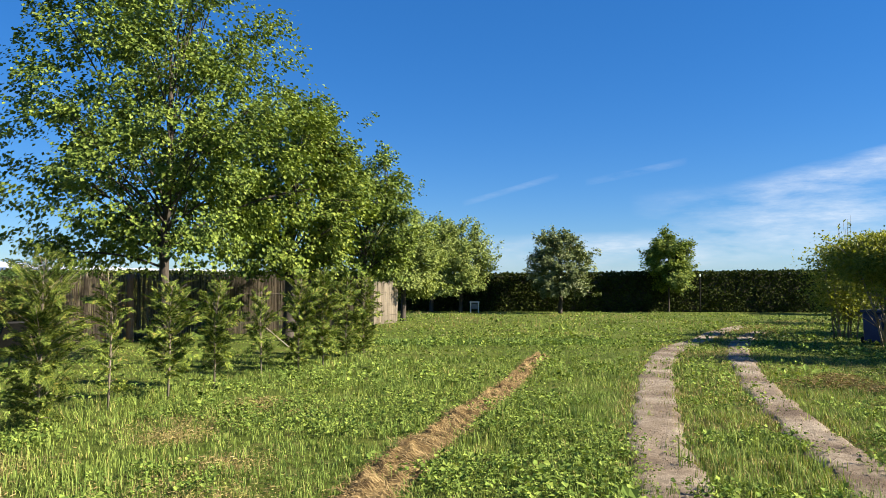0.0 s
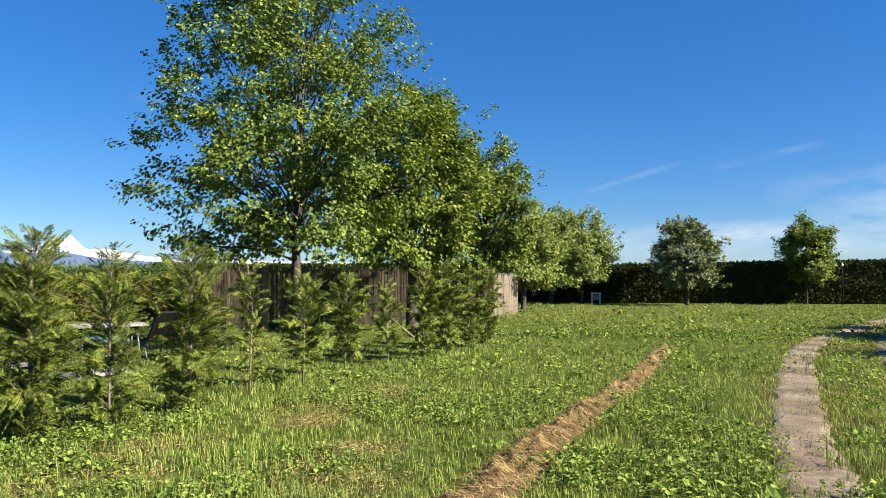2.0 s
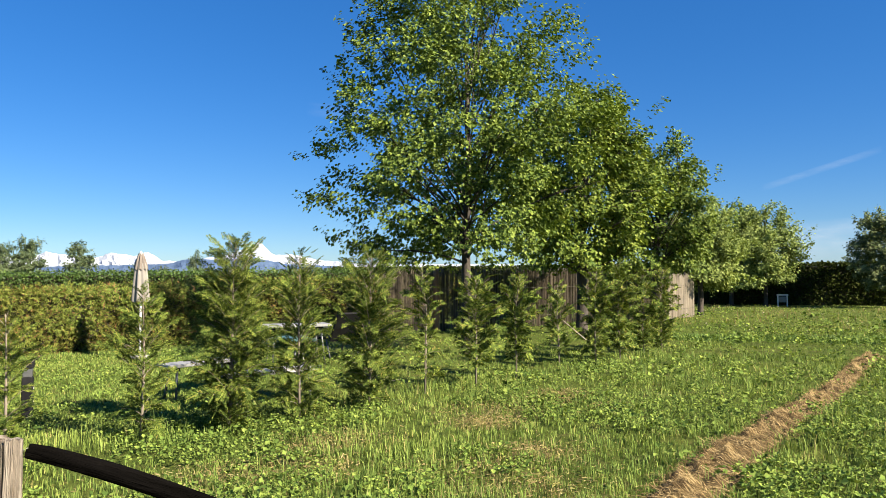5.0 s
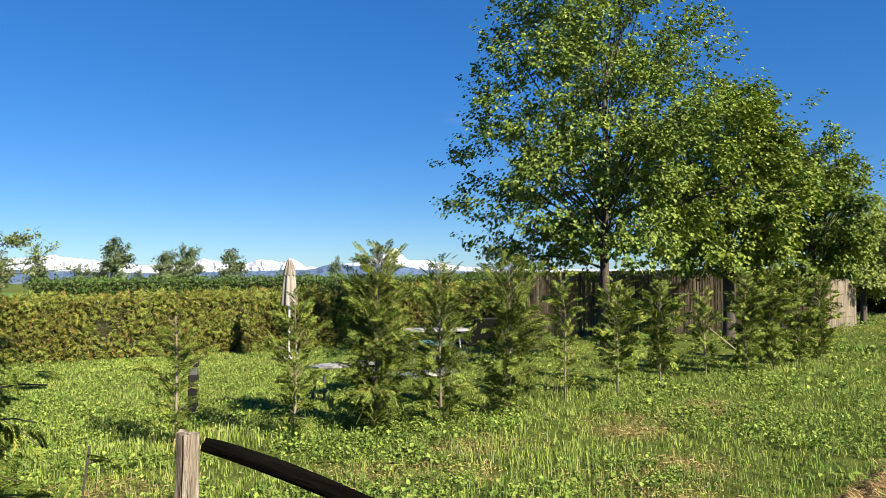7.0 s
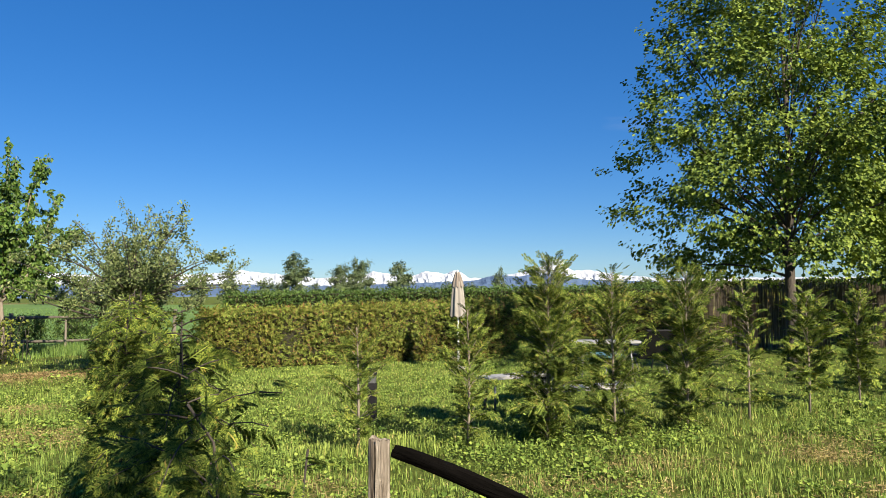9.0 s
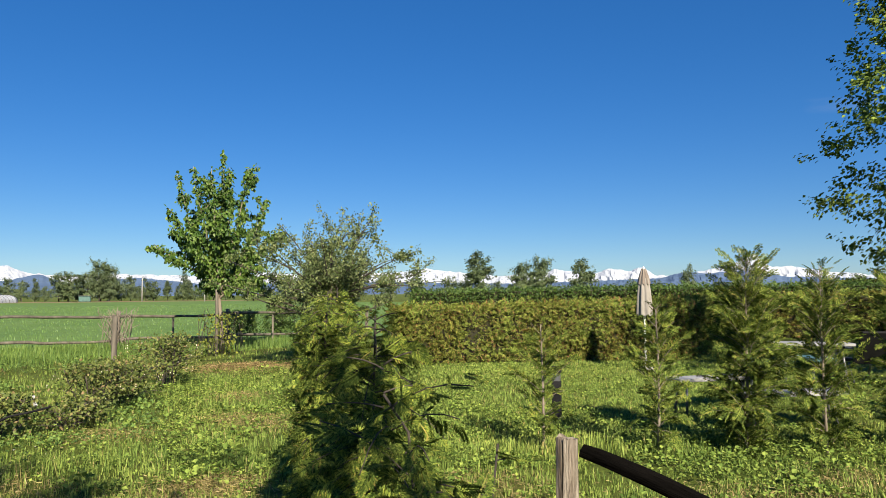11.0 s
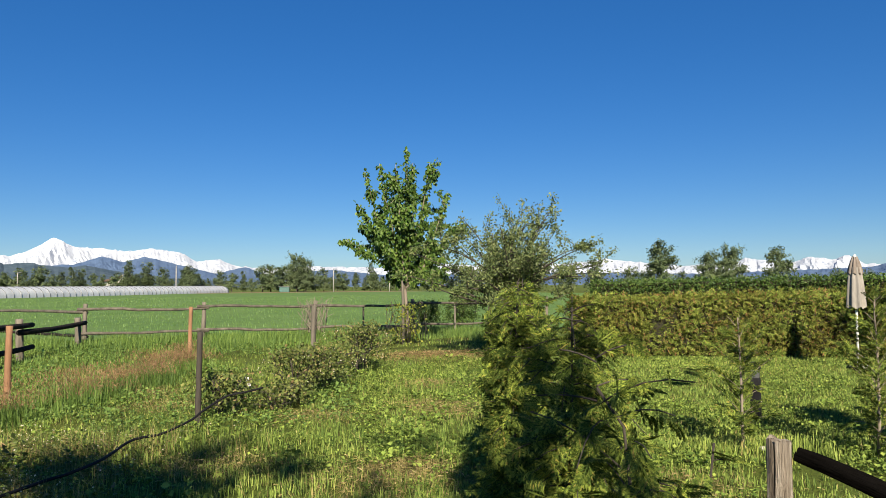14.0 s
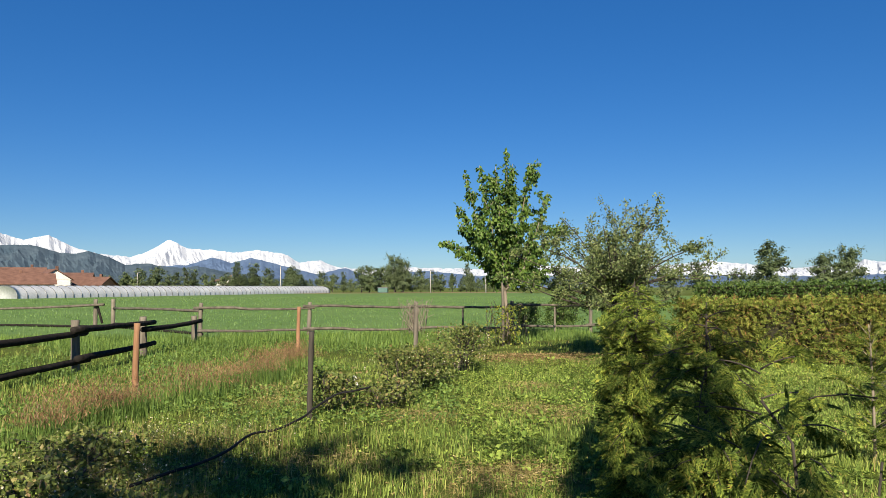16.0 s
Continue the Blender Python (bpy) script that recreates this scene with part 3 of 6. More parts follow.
pebbles()


def sheet(name, corners, z, material, label, cat):
    p = np.array([(*c, z) for c in corners], float)
    return tagged(put(name, Geo().add(p, np.arange(len(p))[None]), material), label, cat, kind="structure")


sheet("field", [(-24.9, -60), (-24.9, 30), (-60, 70), (-203, 60), (-203, -10), (-226, -6), (-122, -55), (-110, -80)], 0.03, M_FIELD, "bright green young wheat field", "field")
sheet("verge", [(-203.2, 62), (-203.2, -9), (-232, -8), (-232, 62)], 0.03, M_DRY, "dry straw-coloured strip at the far field edge", "verge")

# ---- grass ----
def polar(n, r0, r1, a0, a1, power=1.0):
    """Points in a fan of the plan (angles counter-clockwise from +y), thinner with distance."""
    u = rng.random(n)
    k = 2.0 - power
    r = (r0 ** k + u * (r1 ** k - r0 ** k)) ** (1 / k) if abs(k) > 1e-6 else r0 * (r1 / r0) ** u
    a = np.radians(rng.uniform(a0, a1, n))
    return np.c_[-r * np.sin(a), r * np.cos(a)], r


def blades(name, p, h, w, lean, material, label, cat, two=True, way=None):
    """Grass blades with roots at p; way: the direction in which each one bends."""
    n = len(p)
    yaw = rng.uniform(0, 2 * np.pi, n) if way is None else way
    la = rng.normal(0, lean, n) if way is None else np.abs(rng.normal(lean, 0.28, n))
    side = np.c_[np.cos(yaw), np.sin(yaw), np.zeros(n)]
    fw = np.c_[-np.sin(yaw), np.cos(yaw), np.zeros(n)]
    up = np.array([[0, 0, 1.0]])
    root = np.c_[p, np.full(n, -0.02)]
    tip = root + up * (h * np.cos(la))[:, None] + fw * (h * np.sin(la) * 1.1)[:, None]
    if two:
        mid = root + up * (0.6 * h)[:, None] + fw * (0.32 * h * np.sin(la))[:, None]
        v = np.stack([root - side * w[:, None] / 2, root + side * w[:, None] / 2, mid + side * w[:, None] * 0.42, mid - side * w[:, None] * 0.42, tip], 1)
        b = (np.arange(n) * 5)[:, None]
        g = Geo()
        g.add(v.reshape(-1, 3), np.array([[0, 1, 2, 3]]) + b)
        g.v.append(np.zeros((0, 3)))
        g.f.append(np.array([[3, 2, 4]]) + b)
    else:
        v = np.stack([root - side * w[:, None] / 2, root + side * w[:, None] / 2, tip], 1)
        g = Geo().add(v.reshape(-1, 3), np.array([[0, 1, 2]]) + (np.arange(n) * 3)[:, None])
    return tagged(put(name, g, material), label, cat, kind="stuff")


def off_track(p):
    """True where grass grows: off the wheel tracks and the straw ridge, thin at their edges and on bare spots."""
    d = np.minimum(near_line(p, RUT_L, 0.8), near_line(p, RUT_R, 0.8)) + 0.12 * (p[:, 1] > 24.5)
    m = near_line(p, MULCH, 0.8)
    e = rng.normal(0, 0.11, len(p))
    dry = np.zeros(len(p))
    for x, y, q in DRY:
        dry = np.maximum(dry, np.exp(-((p[:, 0] - x) ** 2 + (p[:, 1] - y) ** 2) / q ** 2))
    return (d > 0.24 + e + 0.06 * patchy(p, 1.3, 81)) & (m > 0.17 + e) & (p[:, 0] > -24.7) & (rng.random(len(p)) > 0.8 * dry)


def patchy(p, scale, seed):
    q = np.round(p / 0.15) * 0.15
    return smooth_noise(np.c_[q, 0 * q[:, :1]], scale, seed)


def on_lawn(p):
    """True on the mown lawn between the thuja row, the path-side thujas and the hedge."""
    return (p[:, 0] < -6.6 + (p[:, 1] - 4.85) * 0.404) & (p[:, 1] > 0.95 - (p[:, 0] + 1.7) * 0.39)


def tall(p):
    """How high the grass stands: low on the lawn, uneven on the meadow, rank along the stems of the row."""
    base = np.clip(0.088 + 0.075 * patchy(p, 0.55, 5) + 0.05 * patchy(p, 1.7, 8), 0.05, 0.19)
    near_row = np.abs(p[:, 0] + 6.3 - (p[:, 1] - 4.85) * 0.404) < 0.5
    base = np.where(near_row, base + 0.035, base)
    return np.where(on_lawn(p), 0.052 + 0.02 * patchy(p, 0.8, 15), base)


def turf(n, r0, r1, a0, a1, power, per, spread, wide, label, two):
    """Tufts of bending blades, each tuft with its own height and lean."""
    c, r = polar(n // per, r0, r1, a0, a1, power)
    ok = off_track(c) & (patchy(c, 0.9, 3) + 0.9 * rng.random(len(c)) > 0.0)
    c, r = c[ok], r[ok]
    k = np.repeat(np.arange(len(c)), per)
    size, lean_way = rng.lognormal(0, 0.26, len(c)), rng.uniform(0, 6.28, len(c))
    high = tall(c) * size
    p = c[k] + rng.standard_normal((len(k), 2)) * (spread * (0.6 + 6.0 * high[k]))[:, None]
    h = high[k] * rng.uniform(0.5, 1.15, len(k))
    blades("meadow_grass", p, h, wide * rng.uniform(0.7, 1.3, len(k)) * (0.6 + 0.075 * r[k]), 0.42, M_GRASS, label, "grass", two, lean_way[k] + rng.normal(0, 0.9, len(k)))


turf(84000, 4.9, 9.5, -36, 118, 1.6, 9, 0.030, 0.0065, "uneven bright green meadow grass in bending tufts", True)
turf(22000, 0.8, 4.9, -180, 180, 1.0, 9, 0.035, 0.009, "uneven bright green meadow grass round the path", False)
turf(115000, 9.5, 16, -36, 118, 1.4, 8, 0.040, 0.0075, "uneven bright green meadow grass", False)
turf(130000, 15, 48, -36, 112, 1.5, 9, 0.085, 0.0085, "uneven bright green meadow grass farther off", False)
p, r = polar(60000, 6, 18, 38, 82, 1.4)
p = p[on_lawn(p)]
blades("lawn_grass", p, rng.uniform(0.03, 0.065, len(p)), rng.uniform(0.006, 0.010, len(p)) + 0.0006 * np.hypot(p[:, 0], p[:, 1]), 0.6, M_GRASS, "short mown grass of the garden lawn", "grass", False)
# long grass along the garden fence, bent over
p = np.c_[rng.normal(-24.1, 0.5, 20000), rng.uniform(-14, 9, 20000)]
p = p[patchy(p, 0.7, 33) > -0.25]
blades("fence_grass", p, rng.uniform(0.14, 0.36, len(p)), rng.uniform(0.016, 0.03, len(p)), 0.7, M_RANK, "long bent grass along the rail fence", "grass", False)
p = np.c_[rng.uniform(-24, -18.6, 26000), rng.uniform(-9, 8.5, 26000)]
p = p[patchy(p, 0.45, 71) + 0.22 * (-p[:, 0] - 21) > 0.0]
blades("fence_grass", p, rng.uniform(0.12, 0.34, len(p)), rng.uniform(0.014, 0.026, len(p)), 0.65, M_RANK, "rank dark green grass on the strip before the rail fence", "grass", False)
# lush grass between the garden and its fence
p = np.c_[rng.uniform(-24, -13.5, 15000), rng.uniform(-7, 4.5, 15000)]
p = p[(patchy(p, 0.5, 17) > -0.15) & (p[:, 1] < -0.5 - 0.25 * (p[:, 0] + 16))]
blades("lush_grass", p, rng.uniform(0.07, 0.2, len(p)), rng.uniform(0.014, 0.026, len(p)), 0.6, M_RANK, "lush taller grass before the rail fence", "grass", False)
# a strip of taller clover across the meadow
p = np.c_[rng.uniform(-2.8, 5.2, 9000), rng.normal(0, 0.38, 9000)]
p[:, 1] += 20.4 + 0.12 * p[:, 0]
blades("tall_grass", p, rng.uniform(0.05, 0.15, len(p)), rng.uniform(0.03, 0.05, len(p)), 1.1, M_RANK, "strip of taller dark clover across the meadow", "grass", False)
# pale seed heads in the far meadow
p = np.c_[rng.uniform(-2, 15, 2600), rng.uniform(20, 42, 2600)]
p = p[patchy(p, 0.35, 44) > 0.02]
blades("seed_grass", p, rng.uniform(0.12, 0.27, len(p)), 0.010 + 0.0005 * p[:, 1], 0.5, M_DRY_GRASS, "pale grass stems gone to seed in the far meadow", "grass", False)
# dry stems along the wheel tracks
for line in (RUT_L, RUT_R):
    i = rng.integers(20, 118, 9000)
    side = rng.choice((-1, 1), 9000) * rng.normal(0.34, 0.12, 9000)
    p = line[i] + np.c_[side, rng.normal(0, 0.15, 9000)]
    p = p[patchy(p, 0.9, 27) > -0.2]
    blades("dry_grass", p, rng.uniform(0.02, 0.07, len(p)), rng.uniform(0.005, 0.010, len(p)) + 0.0006 * p[:, 1].clip(0), 0.9, M_DRY_GRASS, "short dry stems along the wheel track", "grass", False)
i = rng.integers(20, 105, 9000)
p = (RUT_L[i] + RUT_R[i]) / 2 + rng.standard_normal((9000, 2)) * np.array([0.36, 0.2])
p = p[patchy(p, 0.6, 41) > -0.1]
blades("dry_grass", p, rng.uniform(0.03, 0.09, len(p)), rng.uniform(0.005, 0.009, len(p)) + 0.0006 * p[:, 1].clip(0), 1.0, M_DRY_GRASS, "dry stems in the grass between the wheel tracks", "grass", False)
# the yellowing verge between the track and the shrubs
p = np.c_[rng.uniform(4.6, 9.0, 9000), rng.uniform(6.5, 17, 9000)]
p = p[(near_line(p, RUT_R, 1.8) > 0.3) & (p[:, 0] > 0.42 * p[:, 1] + 0.6) & (patchy(p, 0.7, 51) > -0.12)]
blades("dry_grass", p, rng.uniform(0.03, 0.10, len(p)), rng.uniform(0.006, 0.012, len(p)), 1.0, M_DRY_GRASS, "yellowing grass on the verge beside the track", "grass", False)
p = np.c_[rng.uniform(-2, 12, 260), rng.uniform(21, 40, 260)]
k = len(p)
tagged(put("meadow_flowers", scatter(Geo(), LEAF_V * np.array([1.4, 1, 1]), LEAF_F, np.c_[p, rng.uniform(0.06, 0.14, k)], np.c_[rng.standard_normal((k, 2)), np.full(k, 0.2)], rng.normal(0, 0.4, k), rng.uniform(0.03, 0.06, k)), M_BLOSSOM), "small pale flowers in the far meadow", "flowers", kind="stuff")
# wheat
p, r = polar(64000, 25, 130, 40, 118, 1.35)
ok = p[:, 0] < -25.0
p, r = p[ok], r[ok]
p[:, 1] = np.round(p[:, 1] / 0.5) * 0.5 + rng.normal(0, 0.12, len(p))
blades("wheat", p, rng.uniform(0.09, 0.19, len(p)) * (1 + 0.3 * patchy(p, 0.12, 61)), 0.006 + 0.0009 * r, 0.5, M_CROP, "young green wheat standing in rows", "crop", False)


def weeds(n, r0, r1, a0, a1, seed, cut, size, high, material, label, power=1.5, per=9):
    """Low leafy clumps: leaves on short stalks round a crown, lifted towards the light."""
    c, r = polar(n // per, r0, r1, a0, a1, power)
    ok = off_track(c) & (patchy(c, 0.5, seed) + 0.25 * patchy(c, 1.9, seed + 2) > cut) & ~(on_lawn(c) & (rng.random(len(c)) < 0.45))
    c, r = c[ok], r[ok]
    k = np.repeat(np.arange(len(c)), per)
    s = rng.lognormal(0, 0.3, len(c))[k] * size
    a = rng.uniform(0, 6.28, len(k))
    q = rng.random(len(k)) ** 0.6 * s * 1.9
    z = high * s / size * rng.uniform(0.35, 1.0, len(k)) * (1.15 - 0.35 * q / (s * 1.9))
    pos = np.c_[c[k] + np.c_[np.cos(a), np.sin(a)] * q[:, None], z]
    d = np.c_[np.cos(a), np.sin(a), rng.normal(0.12, 0.35, len(k))] + rng.standard_normal((len(k), 3)) * 0.35
    return tagged(put("clover", scatter(Geo(), BROAD_V, LEAF_F, pos, d, rng.normal(0, 0.45, len(k)), s * rng.uniform(0.7, 1.25, len(k))), material), label, "weeds", kind="stuff")


weeds(80000, 4.9, 11, -34, 50, 11, -0.08, 0.027, 0.075, M_WEED, "low clover and broad-leaved weeds in the grass")
weeds(26000, 4.9, 12, 50, 112, 21, 0.02, 0.026, 0.07, M_WEED, "patches of low broad-leaved weeds")
weeds(50000, 11, 30, -34, 45, 31, -0.15, 0.040, 0.09, M_WEED, "low broad-leaved weeds farther off", 1.7, 7)
weeds(24000, 19, 42, -32, 12, 97, -0.2, 0.06, 0.10, M_WEED, "low clover and weeds of the far meadow", 1.4, 7)
weeds(40000, 9, 25, 80, 112, 91, -0.05, 0.03, 0.10, M_RANK, "clumps of rank broad-leaved weeds before the rail fence", 1.3, 8)
weeds(45000, 7, 17, 45, 80, 37, -0.25, 0.028, 0.045, M_WEED, "low clover in the mown lawn", 1.3, 7)


def straw_ridge():
    """A raked row of hay: lumps of matted straw, strands combed over them."""
    e = thing("straw_ridge", "raked lumpy ridge of dry golden straw lying on the grass", "straw")
    d = np.gradient(MULCH, axis=0)
    d /= np.linalg.norm(d, axis=1)[:, None]
    nrm = np.c_[-d[:, 1], d[:, 0]]
    cum = np.r_[0, np.cumsum(np.linalg.norm(np.diff(MULCH, axis=0), axis=1))]

    def surface(s, u):
        x, y = np.interp(s, cum, MULCH[:, 0]), np.interp(s, cum, MULCH[:, 1])
        nx, ny = np.interp(s, cum, nrm[:, 0]), np.interp(s, cum, nrm[:, 1])
        half = np.interp(s, [0, 3, 6, 9, 14], [0.26, 0.22, 0.18, 0.14, 0.15])
        a = np.array([noise.noise(Vector((q * 1.5, w * 0.9, 3))) for q, w in zip(s, u)])
        b = np.array([noise.noise(Vector((q * 5.5, w * 2.2, 7))) for q, w in zip(s, u)])
        wide = half * (1 + 0.35 * np.array([noise.noise(Vector((q * 1.1, np.sign(w) * 5, 1))) for q, w in zip(s, u)]))
        z = (0.022 + 0.085 * np.clip(a + 0.05, 0, 1) + 0.06 * b).clip(0.008) * (1 - np.abs(u) ** 2.2).clip(0) ** 0.6
        return np.c_[x + nx * u * wide, y + ny * u * wide, z + 0.006]
    su, uu = np.meshgrid(np.linspace(0, cum[-1], 260), np.linspace(-1, 1, 13), indexing="ij")
    i, j = np.meshgrid(np.arange(259), np.arange(12), indexing="ij")
    f = np.stack([i * 13 + j, i * 13 + j + 1, (i + 1) * 13 + j + 1, (i + 1) * 13 + j], -1).reshape(-1, 4)
    v = surface(su.ravel(), uu.ravel())
    v[:, 2] += rng.normal(0, 0.006, len(v)) - 0.03 * (np.abs(uu.ravel()) > 0.99)
    put("straw_bed", Geo().add(v, f), M_STRAW_BED, e, smooth=True)
    n = 13000
    s, u = rng.uniform(0.4, cum[-1], n), rng.normal(0, 0.58, n).clip(-1.6, 1.6)
    ang = np.array([5.0 * noise.noise(Vector((q * 4.6, w * 1.6, 11))) for q, w in zip(s, u)]) + rng.normal(0, 0.8, n)
    ln = rng.uniform(0.04, 0.15, n)
    ends = [surface(np.clip(s + k * ln * np.sin(ang), 0, cum[-1]), u + k * ln * np.cos(ang) / 0.19) for k in (-0.5, 0.0, 0.5)]
    lift = np.abs(rng.normal(0.006, 0.02, n))
    for q, k in zip(ends, (0.2, 1.0, 0.4)):
        q[:, 2] += lift * k + 0.003
    w = rng.uniform(0.002, 0.0046, n)[:, None] * np.array([[0.5, 0.5, 0.3]])
    V = np.stack([ends[0] - w, ends[0] + w, ends[1] + w, ends[1] - w, ends[2] + w * 0.6, ends[2] - w * 0.6], 1)
    b = (np.arange(n) * 6)[:, None, None]
    put("straw", Geo().add(V.reshape(-1, 3), (np.array([[(0, 1, 2, 3), (3, 2, 4, 5)]]) + b).reshape(-1, 4)), M_STRAW, e)


straw_ridge()


def straw_patch(x, y, rx, ry, n, rot=0.0, ln=0.045, material=M_STRAW, high=0.045):
    n = int(n * 1.3)
    q = rng.standard_normal((n, 2)) * np.array([rx, ry]) * 0.5
    c, s = math.cos(rot), math.sin(rot)
    p = np.c_[x + q[:, 0] * c - q[:, 1] * s, y + q[:, 0] * s + q[:, 1] * c]
    st = np.array([(-0.5, 0, 0), (0.5, 0, 0), (0.4, 1, 0.0), (-0.4, 1, 0.0)])
    z = rng.uniform(0.0, 1.0, n) * high * np.exp(-(q[:, 0] / rx) ** 2 - (q[:, 1] / ry) ** 2)
    g = scatter(Geo(), st, np.array([(0, 1, 2, 3)]), np.c_[p, z + 0.01], np.c_[rng.standard_normal((n, 2)), rng.normal(0, 0.3, n)], rng.uniform(0, 3, n),
                np.c_[rng.uniform(0.004, 0.008, n), rng.uniform(ln * 0.5, ln * 1.5, n), np.ones(n)])
    return tagged(put("straw_patch", g, material), "flattened patch of dry tan straw in the grass", "straw", kind="stuff")


for x, y, rx, ry, n, high in ((-16.5, 4.8, 0.8, 2.2, 2600, 0.10), (6.55, 11.9, 0.75, 0.5, 1500, 0.22), (7.3, 11.2, 0.6, 0.4, 700, 0.15), (-2.2, 9.2, 0.7, 0.3, 220, 0.05)):
    straw_patch(x, y, rx, ry, n, 0, 0.06, M_STRAW, high)
for x, y, q in DRY:
    straw_patch(x, y, 2.4 * q, 1.9 * q, 420, 0.7, 0.035, M_DRY_GRASS, 0.05)
    p = np.array([[x, y]]) + rng.standard_normal((900, 2)) * q * 0.9
    blades("dry_grass", p, rng.uniform(0.02, 0.085, 900), rng.uniform(0.004, 0.008, 900), 0.9, M_DRY_GRASS, "short dry grass on a bare spot", "grass", False)


# ---- distance: mountains, clouds ----
def ridge(name, crest, dist, material, label, rough, seed):
    """A far range: a noisy crest over its summits and saddles, with spurs that run down to its foot."""
    ca, ce = np.array(crest, float).T
    az = np.arange(ca[0], ca[-1], 0.15)
    el = np.interp(az, ca, ce)
    fr = np.array([noise.fractal(Vector((a * 1.6, seed, 0)), 0.45, 2.1, 6) for a in az])
    el = np.maximum(el + rough * fr, 0.02)
    rows = 21
    s = np.linspace(0, 1, rows)
    top = dist * np.tan(np.radians(el))
    V = []
    for j, q in enumerate(s):
        up = q / 0.75 if q < 0.751 else (1 - q) / 0.25 * 0.9
        d = dist - 620 * (0.75 - q)
        spur = np.array([noise.fractal(Vector((a * 1.3 + 0.8 * q, q * 2.0, seed + 4)), 0.6, 2.1, 6) for a in az])
        h = top * (up ** 1.1) * (1 + ((0.8 if rough > 0.06 else 0.4) * spur * (1 - up) if q < 0.74 else 0))
        a = np.radians(az + 0.5 * spur * (1 - up))
        V.append(np.c_[-d * np.sin(a), d * np.cos(a), h - (30 if j in (0, rows - 1) else 0)])
    k = len(az)
    i, j = np.meshgrid(np.arange(rows - 1), np.arange(k - 1), indexing="ij")
    f = np.stack([i * k + j, i * k + j + 1, (i + 1) * k + j + 1, (i + 1) * k + j], -1).reshape(-1, 4)
    return tagged(put(name, Geo().add(np.concatenate(V), f), material), label, "mountains", kind="structure")


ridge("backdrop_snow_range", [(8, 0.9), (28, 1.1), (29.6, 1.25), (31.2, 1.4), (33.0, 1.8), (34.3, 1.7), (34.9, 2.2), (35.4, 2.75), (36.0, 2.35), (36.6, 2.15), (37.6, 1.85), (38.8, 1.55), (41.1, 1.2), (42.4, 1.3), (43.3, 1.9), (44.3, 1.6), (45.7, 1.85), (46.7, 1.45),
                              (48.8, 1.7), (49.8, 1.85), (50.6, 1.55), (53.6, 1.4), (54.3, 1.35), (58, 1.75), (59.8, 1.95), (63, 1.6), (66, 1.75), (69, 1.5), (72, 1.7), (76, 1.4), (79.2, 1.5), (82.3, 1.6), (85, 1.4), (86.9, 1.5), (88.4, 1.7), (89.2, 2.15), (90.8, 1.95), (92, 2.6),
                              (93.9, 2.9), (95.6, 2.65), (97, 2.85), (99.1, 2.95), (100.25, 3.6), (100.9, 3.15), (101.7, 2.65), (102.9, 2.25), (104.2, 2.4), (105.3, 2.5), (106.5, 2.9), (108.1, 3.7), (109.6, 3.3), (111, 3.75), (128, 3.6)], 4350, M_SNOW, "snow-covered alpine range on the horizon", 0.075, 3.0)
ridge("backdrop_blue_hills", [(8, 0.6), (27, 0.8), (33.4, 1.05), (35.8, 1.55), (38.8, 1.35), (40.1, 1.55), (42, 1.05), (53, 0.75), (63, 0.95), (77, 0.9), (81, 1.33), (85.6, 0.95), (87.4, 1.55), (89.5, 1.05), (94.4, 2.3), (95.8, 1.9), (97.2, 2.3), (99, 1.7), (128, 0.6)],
      3600, M_HILL_HAZE_BLUE, "wooded foothills coloured blue for haze", 0.05, 9.0)
ridge("backdrop_green_hills", [(84, 0.2), (92, 0.7), (96, 1.2), (98.3, 1.66), (99.4, 1.5), (100.5, 1.6), (101.8, 1.83), (103.2, 1.72), (104.4, 2.3), (105.6, 2.65), (106.3, 2.45), (107.4, 2.5), (109.1, 3.0), (112, 2.9), (128, 2.6)], 2800, M_HILL_HAZED, "dark wooded hills below the snow, tinted blue for haze", 0.045, 14.0)


def cirrus(az, el, wide, high, slant, dist=4700):
    """A thin veil of ice cloud, low over the horizon."""
    nu, nv = 40, 14
    V, uv = [], []
    for j in range(nv):
        for i in range(nu):
            u, v = i / (nu - 1) * 2 - 1, j / (nv - 1) * 2 - 1
            a = radians(az - u * wide)
            e = radians(el + v * high + u * slant)
            V.append((-dist * math.sin(a) * math.cos(e), dist * math.cos(a) * math.cos(e), dist * math.sin(e)))
            uv.append((math.cos(u * math.pi / 2) ** 0.7, math.cos(v * math.pi / 2) ** 0.8))
    i, j = np.meshgrid(np.arange(nv - 1), np.arange(nu - 1), indexing="ij")
    f = np.stack([i * nu + j, i * nu + j + 1, (i + 1) * nu + j + 1, (i + 1) * nu + j], -1).reshape(-1, 4)
    ob = put("backdrop_cloud", Geo().add(V, f), M_CLOUD if wide > 5 else M_CLOUD_THIN, smooth=True)
    me = ob.data
    lay = me.uv_layers.new(name="fade")
    for lp in me.loops:
        lay.data[lp.index].uv = uv[lp.vertex_index]
    return tagged(ob, "thin white streak of cirrus cloud", "cloud", "cirrus streaks", kind="structure")


for c in ((-31, 5.3, 16, 3.0, 1.0), (-6.0, 7.4, 3.8, 0.28, 1.1), (-15.5, 8.6, 3.8, 0.32, 0.7), (-33, 8.6, 11, 1.3, 2.2), (-14, 2.6, 16, 1.6, 0.4), (28.5, 12.6, 3.5, 0.6, -0.3)):
    cirrus(*c)

